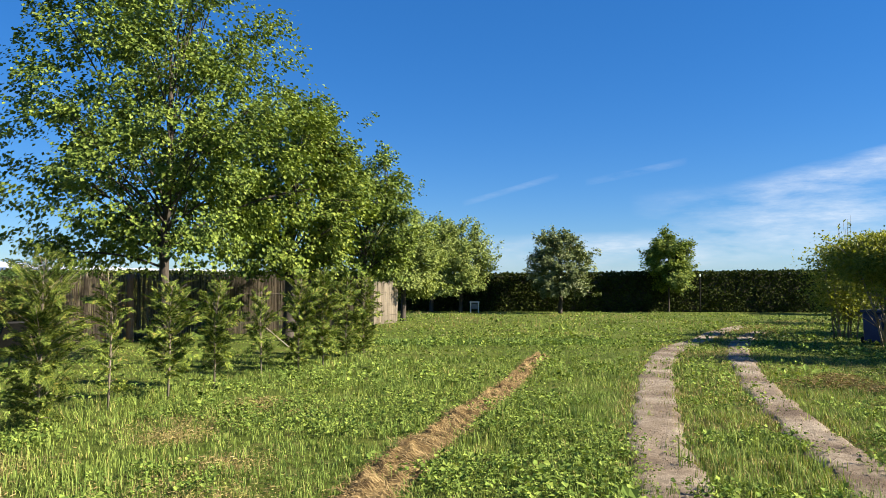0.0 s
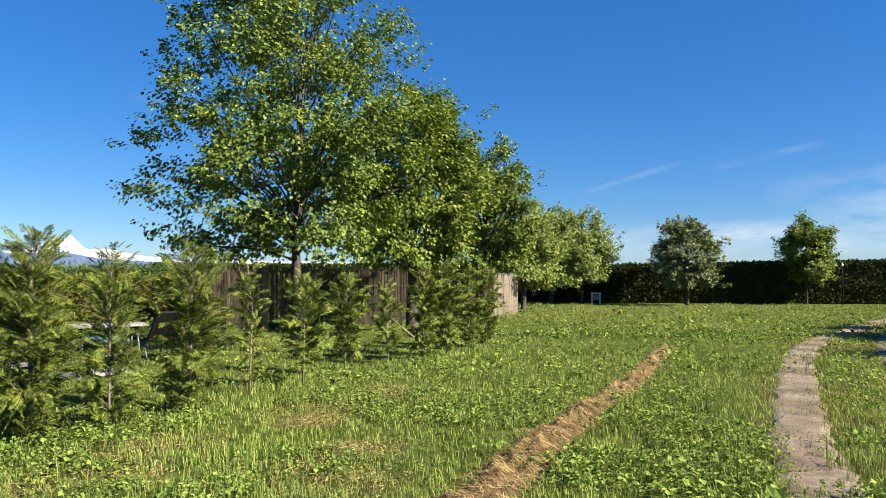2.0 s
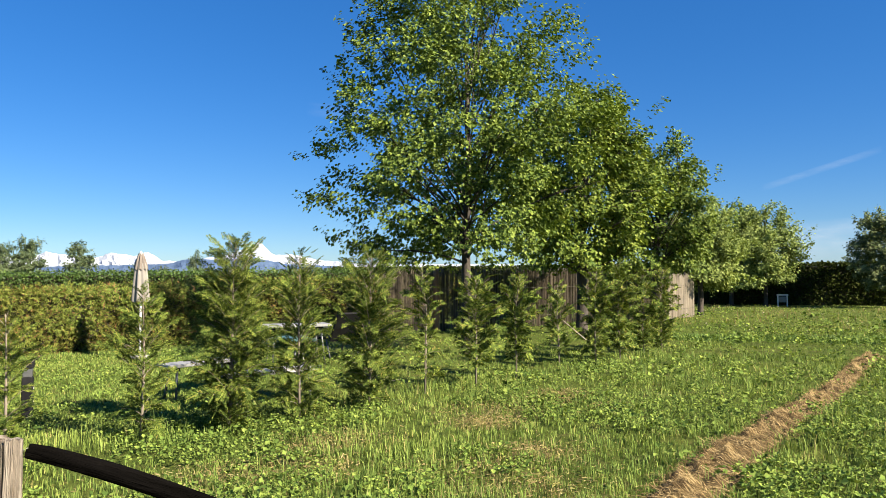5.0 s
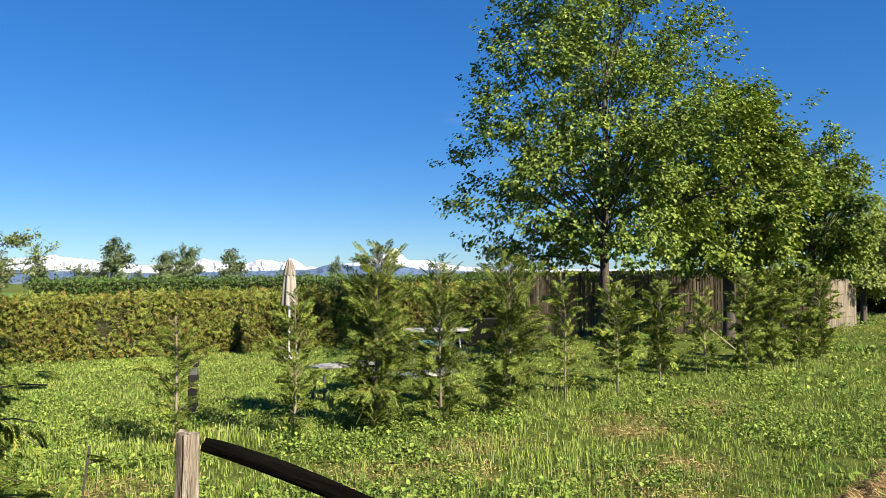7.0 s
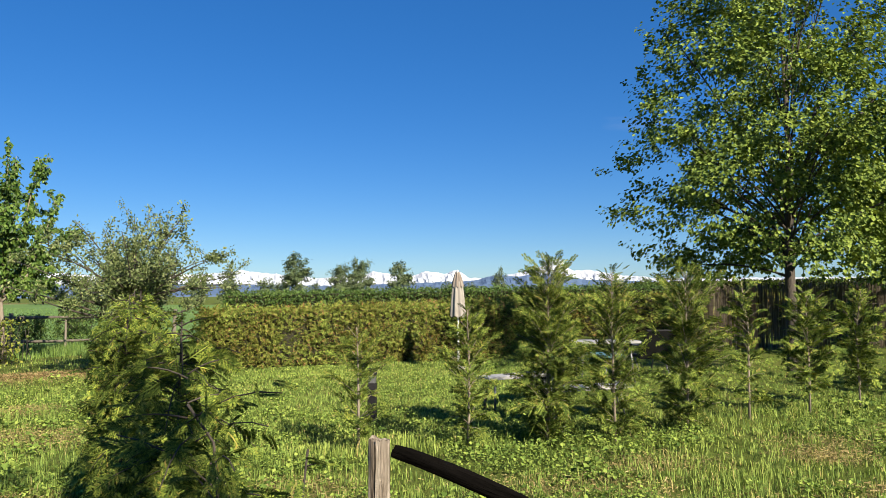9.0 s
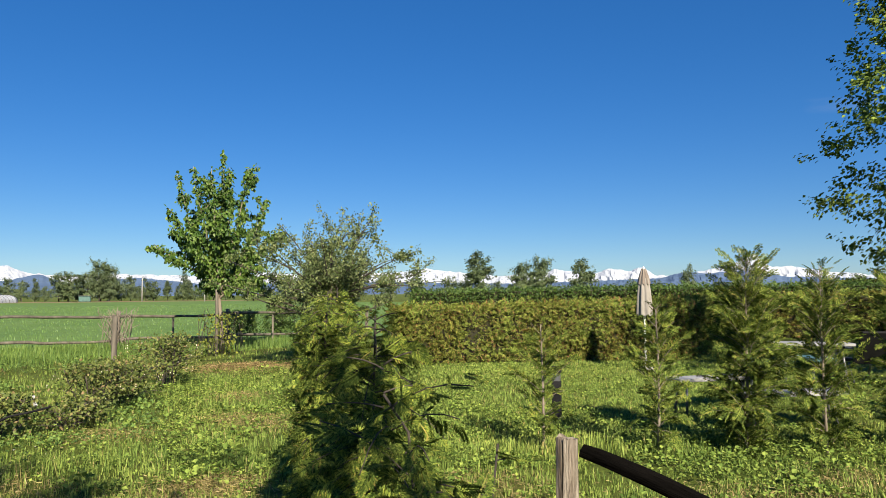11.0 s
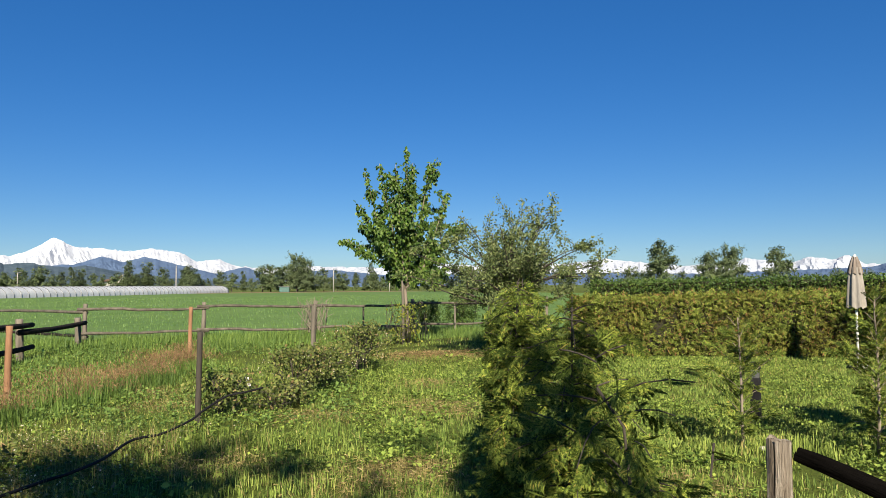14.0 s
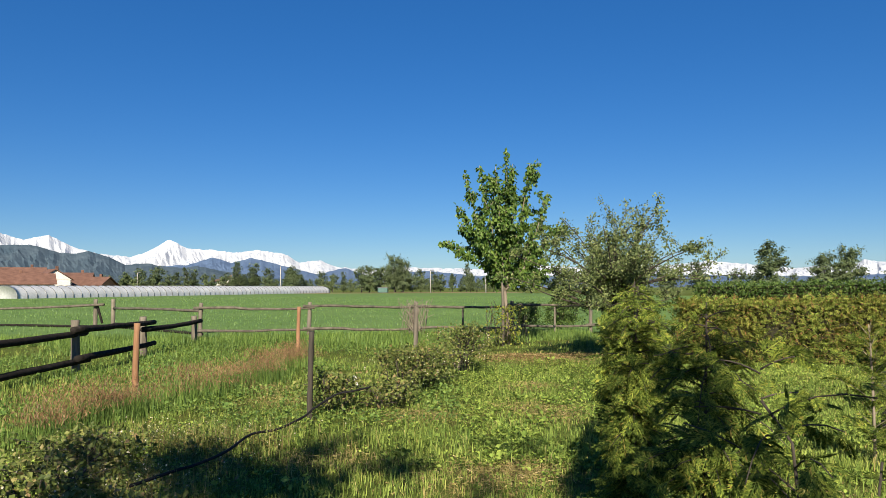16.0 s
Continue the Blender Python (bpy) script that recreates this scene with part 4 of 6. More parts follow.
# ---- trees ----
def limb(a, b, bend, r):
    """A bowed line from a to b."""
    a, b = np.asarray(a, float), np.asarray(b, float)
    s = np.linspace(0, 1, 6)[:, None]
    k = r.standard_normal(3) * bend * np.linalg.norm(b - a)
    return a + (b - a) * s + k * (s * (1 - s)) * np.array([1, 1, 0.5]) + np.array([0, 0, 1]) * (s * (1 - s)) * bend * np.linalg.norm(b - a)


def leaf_tree(name, x, y, height, r_wide, z_low, leaves, size, leaf, bark, label, seed, trunk_r=0.13, fork=None, clump=0.42, peak=0.42, per=55, limbs=26, lean=(0, 0), cat="tree", group="trees", power=0.75, shell=0.3, tip=1.9, boughs=0, bough=0.0):
    """A broad-leaved tree: tapered trunk and limbs, and a crown of leafy boughs with gaps and an uneven outline."""
    r = np.random.default_rng(seed)
    e = thing(name, label, cat, group, pose(x, y, 0, 0, 0, 0))
    zc = z_low + (height - z_low) * peak
    nc = max(8, int(leaves / per))
    nb = boughs or max(14, nc // 12)
    bs, sc = [], bough or 0.24 * r_wide
    while len(bs) < nb:
        s = r.random()
        prof = (1 - ((s - peak) / (1 - peak)) ** tip) ** 0.5 if s > peak else 0.62 + 0.38 * (1 - ((peak - s) / peak) ** 2) ** 0.5
        if r.random() > prof ** 1.3:
            continue
        a = r.uniform(0, 2 * np.pi)
        z = z_low + s * (height - z_low)
        lump = 1 + 0.20 * noise.noise(Vector((math.cos(a) * 1.5 + seed, math.sin(a) * 1.5, z * 0.7))) + 0.16 * noise.noise(Vector((math.cos(a) * 4, math.sin(a) * 4 + seed, z * 1.6)))
        q = (r_wide - 0.6 * sc) * prof * lump * (shell + (1 - shell) * r.random()) ** power
        bs.append(np.array([q * math.cos(a), q * math.sin(a), z - 0.3 * sc]) + np.array([lean[0], lean[1], 0]) * max(0, (z - z_low)) / height)
    bs = np.array(bs)
    own = r.integers(0, nb, nc)
    cs = bs[own] + r.standard_normal((nc, 3)) * sc * np.array([0.62, 0.62, 0.34]) * r.uniform(0.7, 1.25, nb)[own][:, None]
    cs[:, 2] = np.clip(cs[:, 2], z_low * 0.9, height)
    g = Geo()
    zf = fork or z_low + 0.25
    top = np.array([lean[0] * 0.7, lean[1] * 0.7, height * 0.86])
    tr = np.array([[0, 0, -0.05], [0, 0, 0.12], [0.02, 0.01, zf * 0.5], [0.0, 0.03, zf], [0.3 * top[0] + 0.08, 0.3 * top[1], zf + (top[2] - zf) * 0.4], top])
    add_tube(g, tr, [trunk_r * 1.45, trunk_r * 1.1, trunk_r, trunk_r * 0.9, trunk_r * 0.5, 0.015], 9, 0.05, r=r)
    for i in r.permutation(nb)[:limbs]:
        b = bs[i]
        z0 = np.clip(zf - 0.3 + (b[2] - zf) * r.uniform(0.15, 0.6), zf * 0.85, top[2] * 0.8)
        a = np.array([np.interp(z0, tr[:, 2], tr[:, 0]), np.interp(z0, tr[:, 2], tr[:, 1]), z0])
        rr = trunk_r * 0.3 * (1 - 0.6 * z0 / height)
        L = limb(a, b, 0.22, r)
        add_tube(g, L, np.linspace(rr, 0.010, 6), 6, 0.05, r=r)
        mine = np.where(own == i)[0]
        for j in mine[:5]:
            add_tube(g, limb(L[r.integers(3, 6)], cs[j], 0.2, r), np.linspace(rr * 0.4, 0.005, 6), 4, 0.05, r=r)
    put("trunk", g, bark, e, smooth=True)
    n = leaves
    k = r.integers(0, nc, n)
    tw = cs - np.array([0, 0, zc - 0.25 * height])
    tw = tw / (np.linalg.norm(tw, axis=1)[:, None] + 1e-6) + r.standard_normal((nc, 3)) * 0.5
    tw /= np.linalg.norm(tw, axis=1)[:, None]
    p = cs[k] + tw[k] * (r.uniform(-1.7, 1.7, n) * clump)[:, None] + r.standard_normal((n, 3)) * clump * np.array([0.5, 0.5, 0.4])
    d = (p - np.array([0, 0, zc])) / r_wide * np.array([0.9, 0.9, 0.3]) + tw[k] * 0.4 + r.standard_normal((n, 3)) * np.array([0.5, 0.5, 0.35]) + np.array([0, 0, -1.0])
    put("crown", scatter(Geo(), BROAD_V, LEAF_F, p, d, r.normal(0, 0.4, n), r.uniform(size * 0.65, size * 1.25, n)), leaf, e)
    return e


T1 = "large broad-leaved tree with fresh yellow-green foliage beside the reed screen"
leaf_tree("tree", -5.35, 14.6, 8.75, 3.15, 2.05, 60000, 0.08, M_LEAF, M_BARK, T1, 11, 0.10, 2.2, 0.105, 0.28, 16, 46, shell=0.15, tip=2.4, boughs=320, bough=0.40)
leaf_tree("tree", -4.05, 20.7, 7.1, 2.25, 2.1, 36000, 0.108, M_LEAF_DENSE, M_BARK, "dense rounded broad-leaved tree in full green leaf", 23, 0.15, 1.9, 0.17, 0.36, 40, 40, shell=0.4, boughs=120, bough=0.5)
leaf_tree("tree", -2.55, 26.4, 6.6, 2.1, 2.0, 27000, 0.105, M_LEAF, M_BARK, "broad-leaved tree with an open green crown", 31, 0.13, 1.7, 0.16, 0.36, 30, 44, boughs=90, bough=0.45)
leaf_tree("tree", -1.31, 32.3, 4.9, 1.75, 1.3, 28000, 0.10, M_LEAF_PALE, M_BARK, "small pale green rounded tree with a dark trunk", 42, 0.11, 1.5, 0.18, 0.42, 40, 18, shell=0.5, boughs=60, bough=0.5)
leaf_tree("tree", -0.1, 43.3, 5.8, 1.85, 1.3, 16000, 0.14, M_LEAF_DENSE, M_BARK, "small rounded green tree in front of the tall hedge", 53, 0.12, 1.6, 0.2, 0.45, 40, 14, shell=0.5, boughs=60, bough=0.5)
leaf_tree("tree", 1.6, 42.6, 5.3, 1.9, 1.3, 20000, 0.12, M_LEAF_PALE, M_BARK, "small pale rounded tree in front of the tall hedge", 64, 0.10, 1.5, 0.2, 0.42, 40, 14, shell=0.5, boughs=60, bough=0.5)
leaf_tree("tree", 7.35, 42.3, 4.85, 1.85, 1.25, 19000, 0.12, M_LEAF_LAWN, M_BARK, "small neat lawn tree with a short trunk", 75, 0.11, 1.5, 0.15, 0.38, 40, 16, shell=0.55, boughs=85, bough=0.42, power=0.6)
leaf_tree("tree", 14.6, 45.3, 5.25, 1.45, 1.5, 20000, 0.13, M_LEAF_DENSE, M_BARK, "green young tree rising over the hedge", 86, 0.05, 2.2, 0.18, 0.4, 40, 12, boughs=44, bough=0.42)
leaf_tree("tree", 26.5, 43.0, 5.9, 2.4, 1.6, 9000, 0.2, M_LEAF_DARK, M_BARK, "dark green tree behind the shrubs", 87, 0.12, 1.7, 0.3, 0.5, 40, 12)

# trees out of view, added only to cast dappled shade on the garden
SHADE = "unseen young broad-leaved tree added to shade the garden"
leaf_tree("tree", 2.35, -3.45, 7.3, 1.7, 1.5, 18000, 0.10, M_LEAF, M_BARK, SHADE, 89, 0.07, 1.9, 0.14, 0.45, 24, 20, boughs=70, bough=0.26)
leaf_tree("tree", 3.4, -0.45, 7.8, 1.1, 3.0, 900, 0.10, M_LEAF, M_BARK, SHADE, 90, 0.07, 2.2, 0.14, 0.5, 22, 16, boughs=60, bough=0.26)
leaf_tree("tree", 2.9, -1.9, 6.6, 1.9, 1.5, 12000, 0.10, M_LEAF, M_BARK, SHADE, 88, 0.07, 1.9, 0.14, 0.45, 22, 20, boughs=70, bough=0.26)


def shrub(x, y, h, rw, n, size, leaf, label, seed, stems=9, sprouts=0, low=0.5, bark=None, group="shrubs", clump=0.25, round_out=2.0):
    """A many-stemmed bush."""
    r = np.random.default_rng(seed)
    e = thing("shrub", label, "shrub", group, pose(x, y, 0))
    g = Geo()
    cs = []
    for i in range(stems):
        a = r.uniform(0, 2 * np.pi)
        q = rw * 0.35 * r.random() ** 0.5
        base = np.array([q * math.cos(a), q * math.sin(a), -0.04])
        tip = np.array([rw * 0.8 * math.cos(a) * r.uniform(0.3, 1), rw * 0.8 * math.sin(a) * r.uniform(0.3, 1), h * r.uniform(0.75, 0.97)])
        L = limb(base, tip, 0.15, r)
        add_tube(g, L, np.linspace(0.008 * h + 0.004, 0.006, 6), 6, 0.06, r=r)
        for s in range(7):
            st = L[r.integers(1, 5)]
            en = st + np.array([r.normal(0, rw * 0.35), r.normal(0, rw * 0.35), r.uniform(0.1, 0.3) * h])
            en[2] = min(en[2], h * 0.95)
            add_tube(g, limb(st, en, 0.2, r), np.linspace(0.005 * h + 0.002, 0.003, 6), 5, 0, r=r)
            cs.append(en)
        cs.append(tip)
    put("branching", g, bark or M_BARK_PALE, e, smooth=True)
    for _ in range(int(len(cs) * round_out)):
        v = r.standard_normal(3)
        v /= np.linalg.norm(v)
        v *= r.uniform(0.6, 1.0)
        cs.append(np.array([v[0] * rw, v[1] * rw, low + (h - low) * (0.55 + 0.45 * v[2])]))
    cs = np.array(cs)
    cs = cs[cs[:, 2] > low * 0.8]
    k = r.integers(0, len(cs), n)
    p = cs[k] + r.standard_normal((n, 3)) * clump
    p[:, 2] = np.clip(p[:, 2], 0.05, h + r.normal(0, 0.05, n))
    lv = scatter(Geo(), LEAF_V, LEAF_F, p, r.standard_normal((n, 3)) + np.array([0, 0, -0.2]), r.normal(0, 0.7, n), r.uniform(size * 0.6, size * 1.3, n))
    put("foliage", lv, leaf, e)
    for i in range(sprouts):
        a = r.uniform(0, 6.28)
        q = rw * 0.7 * r.random()
        b = np.array([q * math.cos(a), q * math.sin(a), h * 0.75])
        t = b + np.array([r.normal(0, 0.08), r.normal(0, 0.08), h * r.uniform(0.35, 0.62)])
        gs = add_tube(Geo(), limb(b, t, 0.04, r), np.linspace(0.012, 0.004, 6), 5, 0, r=r)
        put("sprout", gs, M_BARK_PALE, e)
        m = 14
        s = r.random(m)[:, None]
        put("sprout_foliage", scatter(Geo(), LONG_V, LEAF_F, b + (t - b) * s + r.normal(0, 0.03, (m, 3)), r.standard_normal((m, 3)) + np.array([0, 0, 0.8]), r.normal(0, 1, m), r.uniform(0.08, 0.16, m)), M_LEAF_PALE, e)
    return e


shrub(12.75, 20.1, 3.12, 1.6, 30000, 0.08, M_LEAF_OLIVE, "clipped many-stemmed shrub with pale bare stems beside the track", 5, 17, 0, 1.45, clump=0.14)
shrub(13.35, 23.6, 2.95, 1.0, 10000, 0.09, M_LEAF_OLIVE, "tall shrub with thin upright shoots beside the track", 6, 9, 9, 0.3)
# from here to the slim one: unseen shrubs, added to shade verge and track
shrub(14.9, 15.2, 2.9, 1.8, 9000, 0.09, M_LEAF_OLIVE, "unseen many-stemmed shrub with pale bare stems, added to shade the trackside", 7, 12, 0, 0.6)
for q, (x, y, h, rw) in enumerate(((13.6, 12.6, 3.0, 1.5), (12.2, 9.6, 2.9, 1.4), (13.9, 17.9, 3.0, 1.3))):
    shrub(x, y, h, rw, 5000, 0.12, M_LEAF_OLIVE, "unseen tall many-stemmed shrub added to shade the verge", 60 + q, 9, 0, 0.3)
shrub(13.6, 15.0, 4.9, 1.1, 6000, 0.12, M_LEAF_OLIVE, "unseen tall slim shrub added to throw shade over the track", 64, 7, 0, 0.4)
shrub(19.4, 31.5, 3.2, 1.8, 3000, 0.17, M_LEAF_DARK, "dark green shrub where the track bends", 8, 9, 0, 0.2)

# dense shrubs added beyond the row to block the sun
shrub(17.2, 23.6, 3.0, 1.6, 5500, 0.15, M_LEAF_DARK, "dense dark green shrub behind the pale-stemmed ones, added to block sun", 9, 9, 0, 0.1)
shrub(17.6, 24.6, 3.0, 1.7, 5500, 0.15, M_LEAF_DARK, "dense dark green shrub behind the pale-stemmed ones, added to block sun", 10, 9, 0, 0.1)


# ---- clipped hedges ----
def hedge(name, a, b, h0, h1, depth, n, size, leaf, label, seed, spill=0.06, spray=False):
    """A clipped hedge: a solid twig-brown core, dark for the shaded inside, and a coat of leaves."""
    r = np.random.default_rng(seed)
    e = thing(name, label, "hedge", "hedges")
    a, b = np.array(a, float), np.array(b, float)
    ln = np.linalg.norm(b - a)
    t = (b - a) / ln
    nb = np.array([-t[1], t[0]])          # towards the back
    if np.dot(nb, (a + b) / 2) < 0:
        nb = -nb

    def place(s, d, z):
        q = a + np.outer(s, t) + np.outer(d, nb)
        return np.c_[q, z]
    nu = int(ln / 0.5) + 2
    s = np.linspace(0.08, ln - 0.08, nu)
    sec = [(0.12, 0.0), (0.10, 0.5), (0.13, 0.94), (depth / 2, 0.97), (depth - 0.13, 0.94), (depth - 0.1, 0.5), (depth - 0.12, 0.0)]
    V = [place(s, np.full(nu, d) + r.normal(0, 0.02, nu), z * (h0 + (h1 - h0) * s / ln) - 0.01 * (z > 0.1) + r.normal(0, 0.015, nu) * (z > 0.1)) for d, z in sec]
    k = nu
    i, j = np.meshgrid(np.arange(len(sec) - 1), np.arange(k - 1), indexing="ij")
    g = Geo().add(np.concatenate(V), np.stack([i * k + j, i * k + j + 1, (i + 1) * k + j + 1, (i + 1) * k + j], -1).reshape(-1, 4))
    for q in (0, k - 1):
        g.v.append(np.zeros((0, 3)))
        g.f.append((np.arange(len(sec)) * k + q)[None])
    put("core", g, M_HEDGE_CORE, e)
    s = r.uniform(0, ln, n)
    hh = h0 + (h1 - h0) * s / ln
    wave = np.array([noise.noise(Vector((x * 0.8, seed, 0))) for x in s]) * 0.05
    side = r.random(n)
    front = side < 0.72
    d = np.where(front, r.normal(0.04, spill, n), r.uniform(0, depth, n))
    z = np.where(front, r.random(n) * hh, hh + wave + r.normal(-0.02, spill * 0.8, n))
    endm = side > 0.94
    s = np.where(endm, np.where(r.random(n) < 0.5, r.normal(0, spill, n), ln + r.normal(0, spill, n)), s)
    z = np.where(endm, r.random(n) * hh, z)
    bulge = np.array([noise.noise(Vector((x * 1.3, y * 1.5, seed + 5))) for x, y in zip(s, z)]) * 0.09
    p = place(s, d + np.where(front, bulge, 0), np.maximum(z, 0.02))
    out = np.where(front[:, None], np.r_[-nb, 0.45][None], np.array([[0, 0, 1.0]]))
    dirs = out * 0.4 + r.standard_normal((n, 3)) * 0.9
    put("foliage", scatter(Geo(), *(SPRAY if spray else (BROAD_V, LEAF_F)), p, dirs, r.normal(0, 0.9, n), r.uniform(size * 0.6, size * 1.4, n)), leaf, e)
    return e


GARDEN_HEDGE = "clipped hedge, yellow-green with bronze patches, round the garden lawn"
hedge("hedge", (-15.2, 7.7), (-12.4, 14.3), 1.25, 1.36, 1.0, 12000, 0.12, M_HEDGE, GARDEN_HEDGE, 3, 0.07, True)
hedge("hedge", (-12.5, 14.4), (-16.3, 22.6), 1.36, 1.45, 1.0, 4500, 0.16, M_HEDGE, GARDEN_HEDGE, 5, 0.07, True)
hedge("hedge", (-16.2, 22.7), (-9.2, 26.6), 1.45, 1.5, 1.0, 5500, 0.16, M_HEDGE, GARDEN_HEDGE, 6, 0.07, True)
hedge("hedge", (-24, 41.0), (3.0, 44.6), 2.15, 2.2, 1.3, 24000, 0.13, M_HEDGE_SHADED, "tall clipped hedge at the meadow end, coloured dark green for shade", 4)
hedge("hedge", (3.0, 44.6), (30, 47.9), 2.2, 2.75, 1.3, 26000, 0.13, M_HEDGE_SHADED, "tall clipped hedge at the meadow end, coloured dark green for shade", 14)
hedge("orchard_row", (-41, 22.5), (-19.5, 41.5), 1.72, 2.0, 2.2, 27000, 0.12, M_LEAF_DARK, "long dark green row of orchard trees behind the hedge", 24, 0.14)


# ---- thuja saplings ----
def thuja(x, y, h, w, nb, label, seed, size, bare=0.12, lean=(0.0, 0.0), stem=0.014, group="thuja saplings", frond=None, column=False, bark=None, leaf=None):
    """A young thuja: a pale stem, arching side twigs in loose tiers, and flat drooping sprays along them."""
    r = np.random.default_rng(seed)
    e = thing("thuja", label, "conifer", group, pose(x, y, 0, 0, 0, 0))
    g = Geo()
    kx, ky = r.normal(0, 0.02, 2)
    st = np.array([[0, 0, -0.05], [kx, ky, h * 0.3], [lean[0] * 0.25 + ky, lean[1] * 0.25 + kx, h * 0.65], [lean[0] * 0.6, lean[1] * 0.6, h * 0.88], [lean[0], lean[1], h * (1.0 if abs(lean[0]) < 0.1 else 0.93)]])
    add_tube(g, st, [stem * 1.15, stem, stem * 0.7, stem * 0.4, 0.003], 7, 0.06, r=r)
    P, D, S = [], [], []
    for i in range(nb):
        q = (i + r.random()) / nb
        z = h * (bare + (0.99 - bare) * q)
        a = i * 2.4 + r.normal(0, 0.5)
        body = (0.72 + 0.28 * q) * min(1.0, 9 * (1.03 - q)) if column else (0.55 + 0.9 * q if q < 0.5 else 1.52 * (1.005 - q) ** 0.6)
        ln = max(0.05, w * body * r.uniform(0.6, 1.18) * (1 + 0.3 * noise.noise(Vector((math.cos(a) * 1.3 + seed, math.sin(a) * 1.3, z * 2.0)))))
        rise, sag = r.uniform(0.5, 1.15) + 0.5 * q, r.uniform(0.15, 0.75) * (1 - 0.6 * q)
        if column:
            rise, sag = r.uniform(0.0, 0.75), r.uniform(0.2, 0.9)
        b0 = np.array([np.interp(z, st[:, 2], st[:, 0]), np.interp(z, st[:, 2], st[:, 1]), z - 0.25 * ln])
        k = np.linspace(0, 1, 5)[:, None]
        L = b0 + np.array([[math.cos(a), math.sin(a), 0]]) * ln * k + np.array([[0, 0, 1.0]]) * ln * (rise * k - sag * k ** 2)
        add_tube(g, L, np.linspace(0.3 * stem, 0.0013, 5), 4, 0, r=r)
        m = max(2, int(round(ln / size * 4.8)))
        for c in np.linspace(0.12, 1.0, m):
            sd = r.choice((-1, 1))
            t = np.array([math.cos(a), math.sin(a), rise - 2 * sag * c])
            turn = 0.0 if c > 0.98 else sd * r.uniform(0.4, 1.1)
            t = np.array([t[0] * math.cos(turn) - t[1] * math.sin(turn), t[0] * math.sin(turn) + t[1] * math.cos(turn), t[2] + r.normal(-0.1, 0.45 if column else 0.3)])
            P.append(b0 + np.array([math.cos(a), math.sin(a), 0]) * ln * c * 0.85 + np.array([0, 0, ln * (rise * c - sag * c * c)]) + r.normal(0, 0.012, 3))
            D.append(t)
            S.append(size * r.uniform(0.6, 1.2) * (0.55 + 0.45 * min(1.0, (1.02 - q) * 3)))
    put("stem", g, bark or M_BARK_PALE, e, smooth=True)
    P, D, S = np.array(P), np.array(D), np.array(S)
    put("foliage", scatter(Geo(), *(frond or (FROND_FAR if y > 8.5 else FROND_NEAR)), P, D, r.normal(0, 0.95, len(P)), S), leaf or M_THUJA, e)
    return e


SPARSE = "thin young thuja with sparse green sprays planted in a row"
FULL = "bushy young thuja with green sprays planted in a row"
for i, (x, y, h, w, nb, lab, bare, size) in enumerate((
        (-6.27, 4.78, 1.27, 0.32, 30, SPARSE, 0.10, 0.165), (-5.55, 5.66, 1.5, 0.28, 44, SPARSE, 0.05, 0.18), (-5.05, 6.38, 1.98, 0.44, 118, FULL, 0.02, 0.2), (-4.65, 7.1, 1.86, 0.40, 72, FULL, 0.04, 0.19),
        (-4.35, 8.2, 1.85, 0.50, 80, FULL, 0.06, 0.2), (-4.13, 9.48, 1.75, 0.25, 34, SPARSE, 0.12, 0.2), (-3.63, 10.2, 1.6, 0.36, 62, FULL, 0.2, 0.2), (-3.38, 11.5, 1.6, 0.36, 62, FULL, 0.16, 0.2),
        (-3.05, 13.2, 1.45, 0.28, 34, SPARSE, 0.15, 0.22), (-2.5, 13.8, 1.72, 0.34, 70, FULL, 0.08, 0.22), (-2.16, 14.6, 1.85, 0.36, 76, FULL, 0.08, 0.22), (-1.85, 15.9, 1.75, 0.34, 64, FULL, 0.08, 0.22), (-1.55, 16.6, 1.75, 0.36, 76, FULL, 0.04, 0.22))):
    thuja(x, y, h, w, int(nb * 1.12), lab, 200 + i, size * 0.94, bare, ((i * 7 % 5 - 2) * 0.03, 0.02), 0.014)
NEAR = "young thuja with dense dark green sprays close to the path"
for i, (x, y, h, w, nb, lean, frond, size, stem) in enumerate((
        (-1.56, 0.69, 1.50, 0.25, 72, (-0.10, -0.09), FROND_FINE, 0.105, 0.007), (-2.79, 1.13, 1.56, 0.24, 170, (0.02, 0.0), FROND_NEAR, 0.10, 0.010), (-4.09, 1.46, 1.62, 0.19, 220, (0.0, 0.03), FROND_NEAR, 0.115, 0.012),
        (-5.18, 1.96, 1.66, 0.22, 150, (0.03, 0.0), FROND_FAR, 0.15, 0.013), (-6.26, 2.48, 1.66, 0.24, 110, (0.0, 0.0), FROND_FAR, 0.16, 0.013), (-1.86, 0.98, 1.22, 0.10, 12, (0.03, 0.03), FROND_FINE, 0.11, 0.006))):
    thuja(x, y, h, w, nb, NEAR if i < 5 else "slim young thuja shoot with bright green sprays", 300 + i, size, 0.04, lean, stem, "thujas beside the path", frond, True, M_BARK, M_THUJA_DARK)


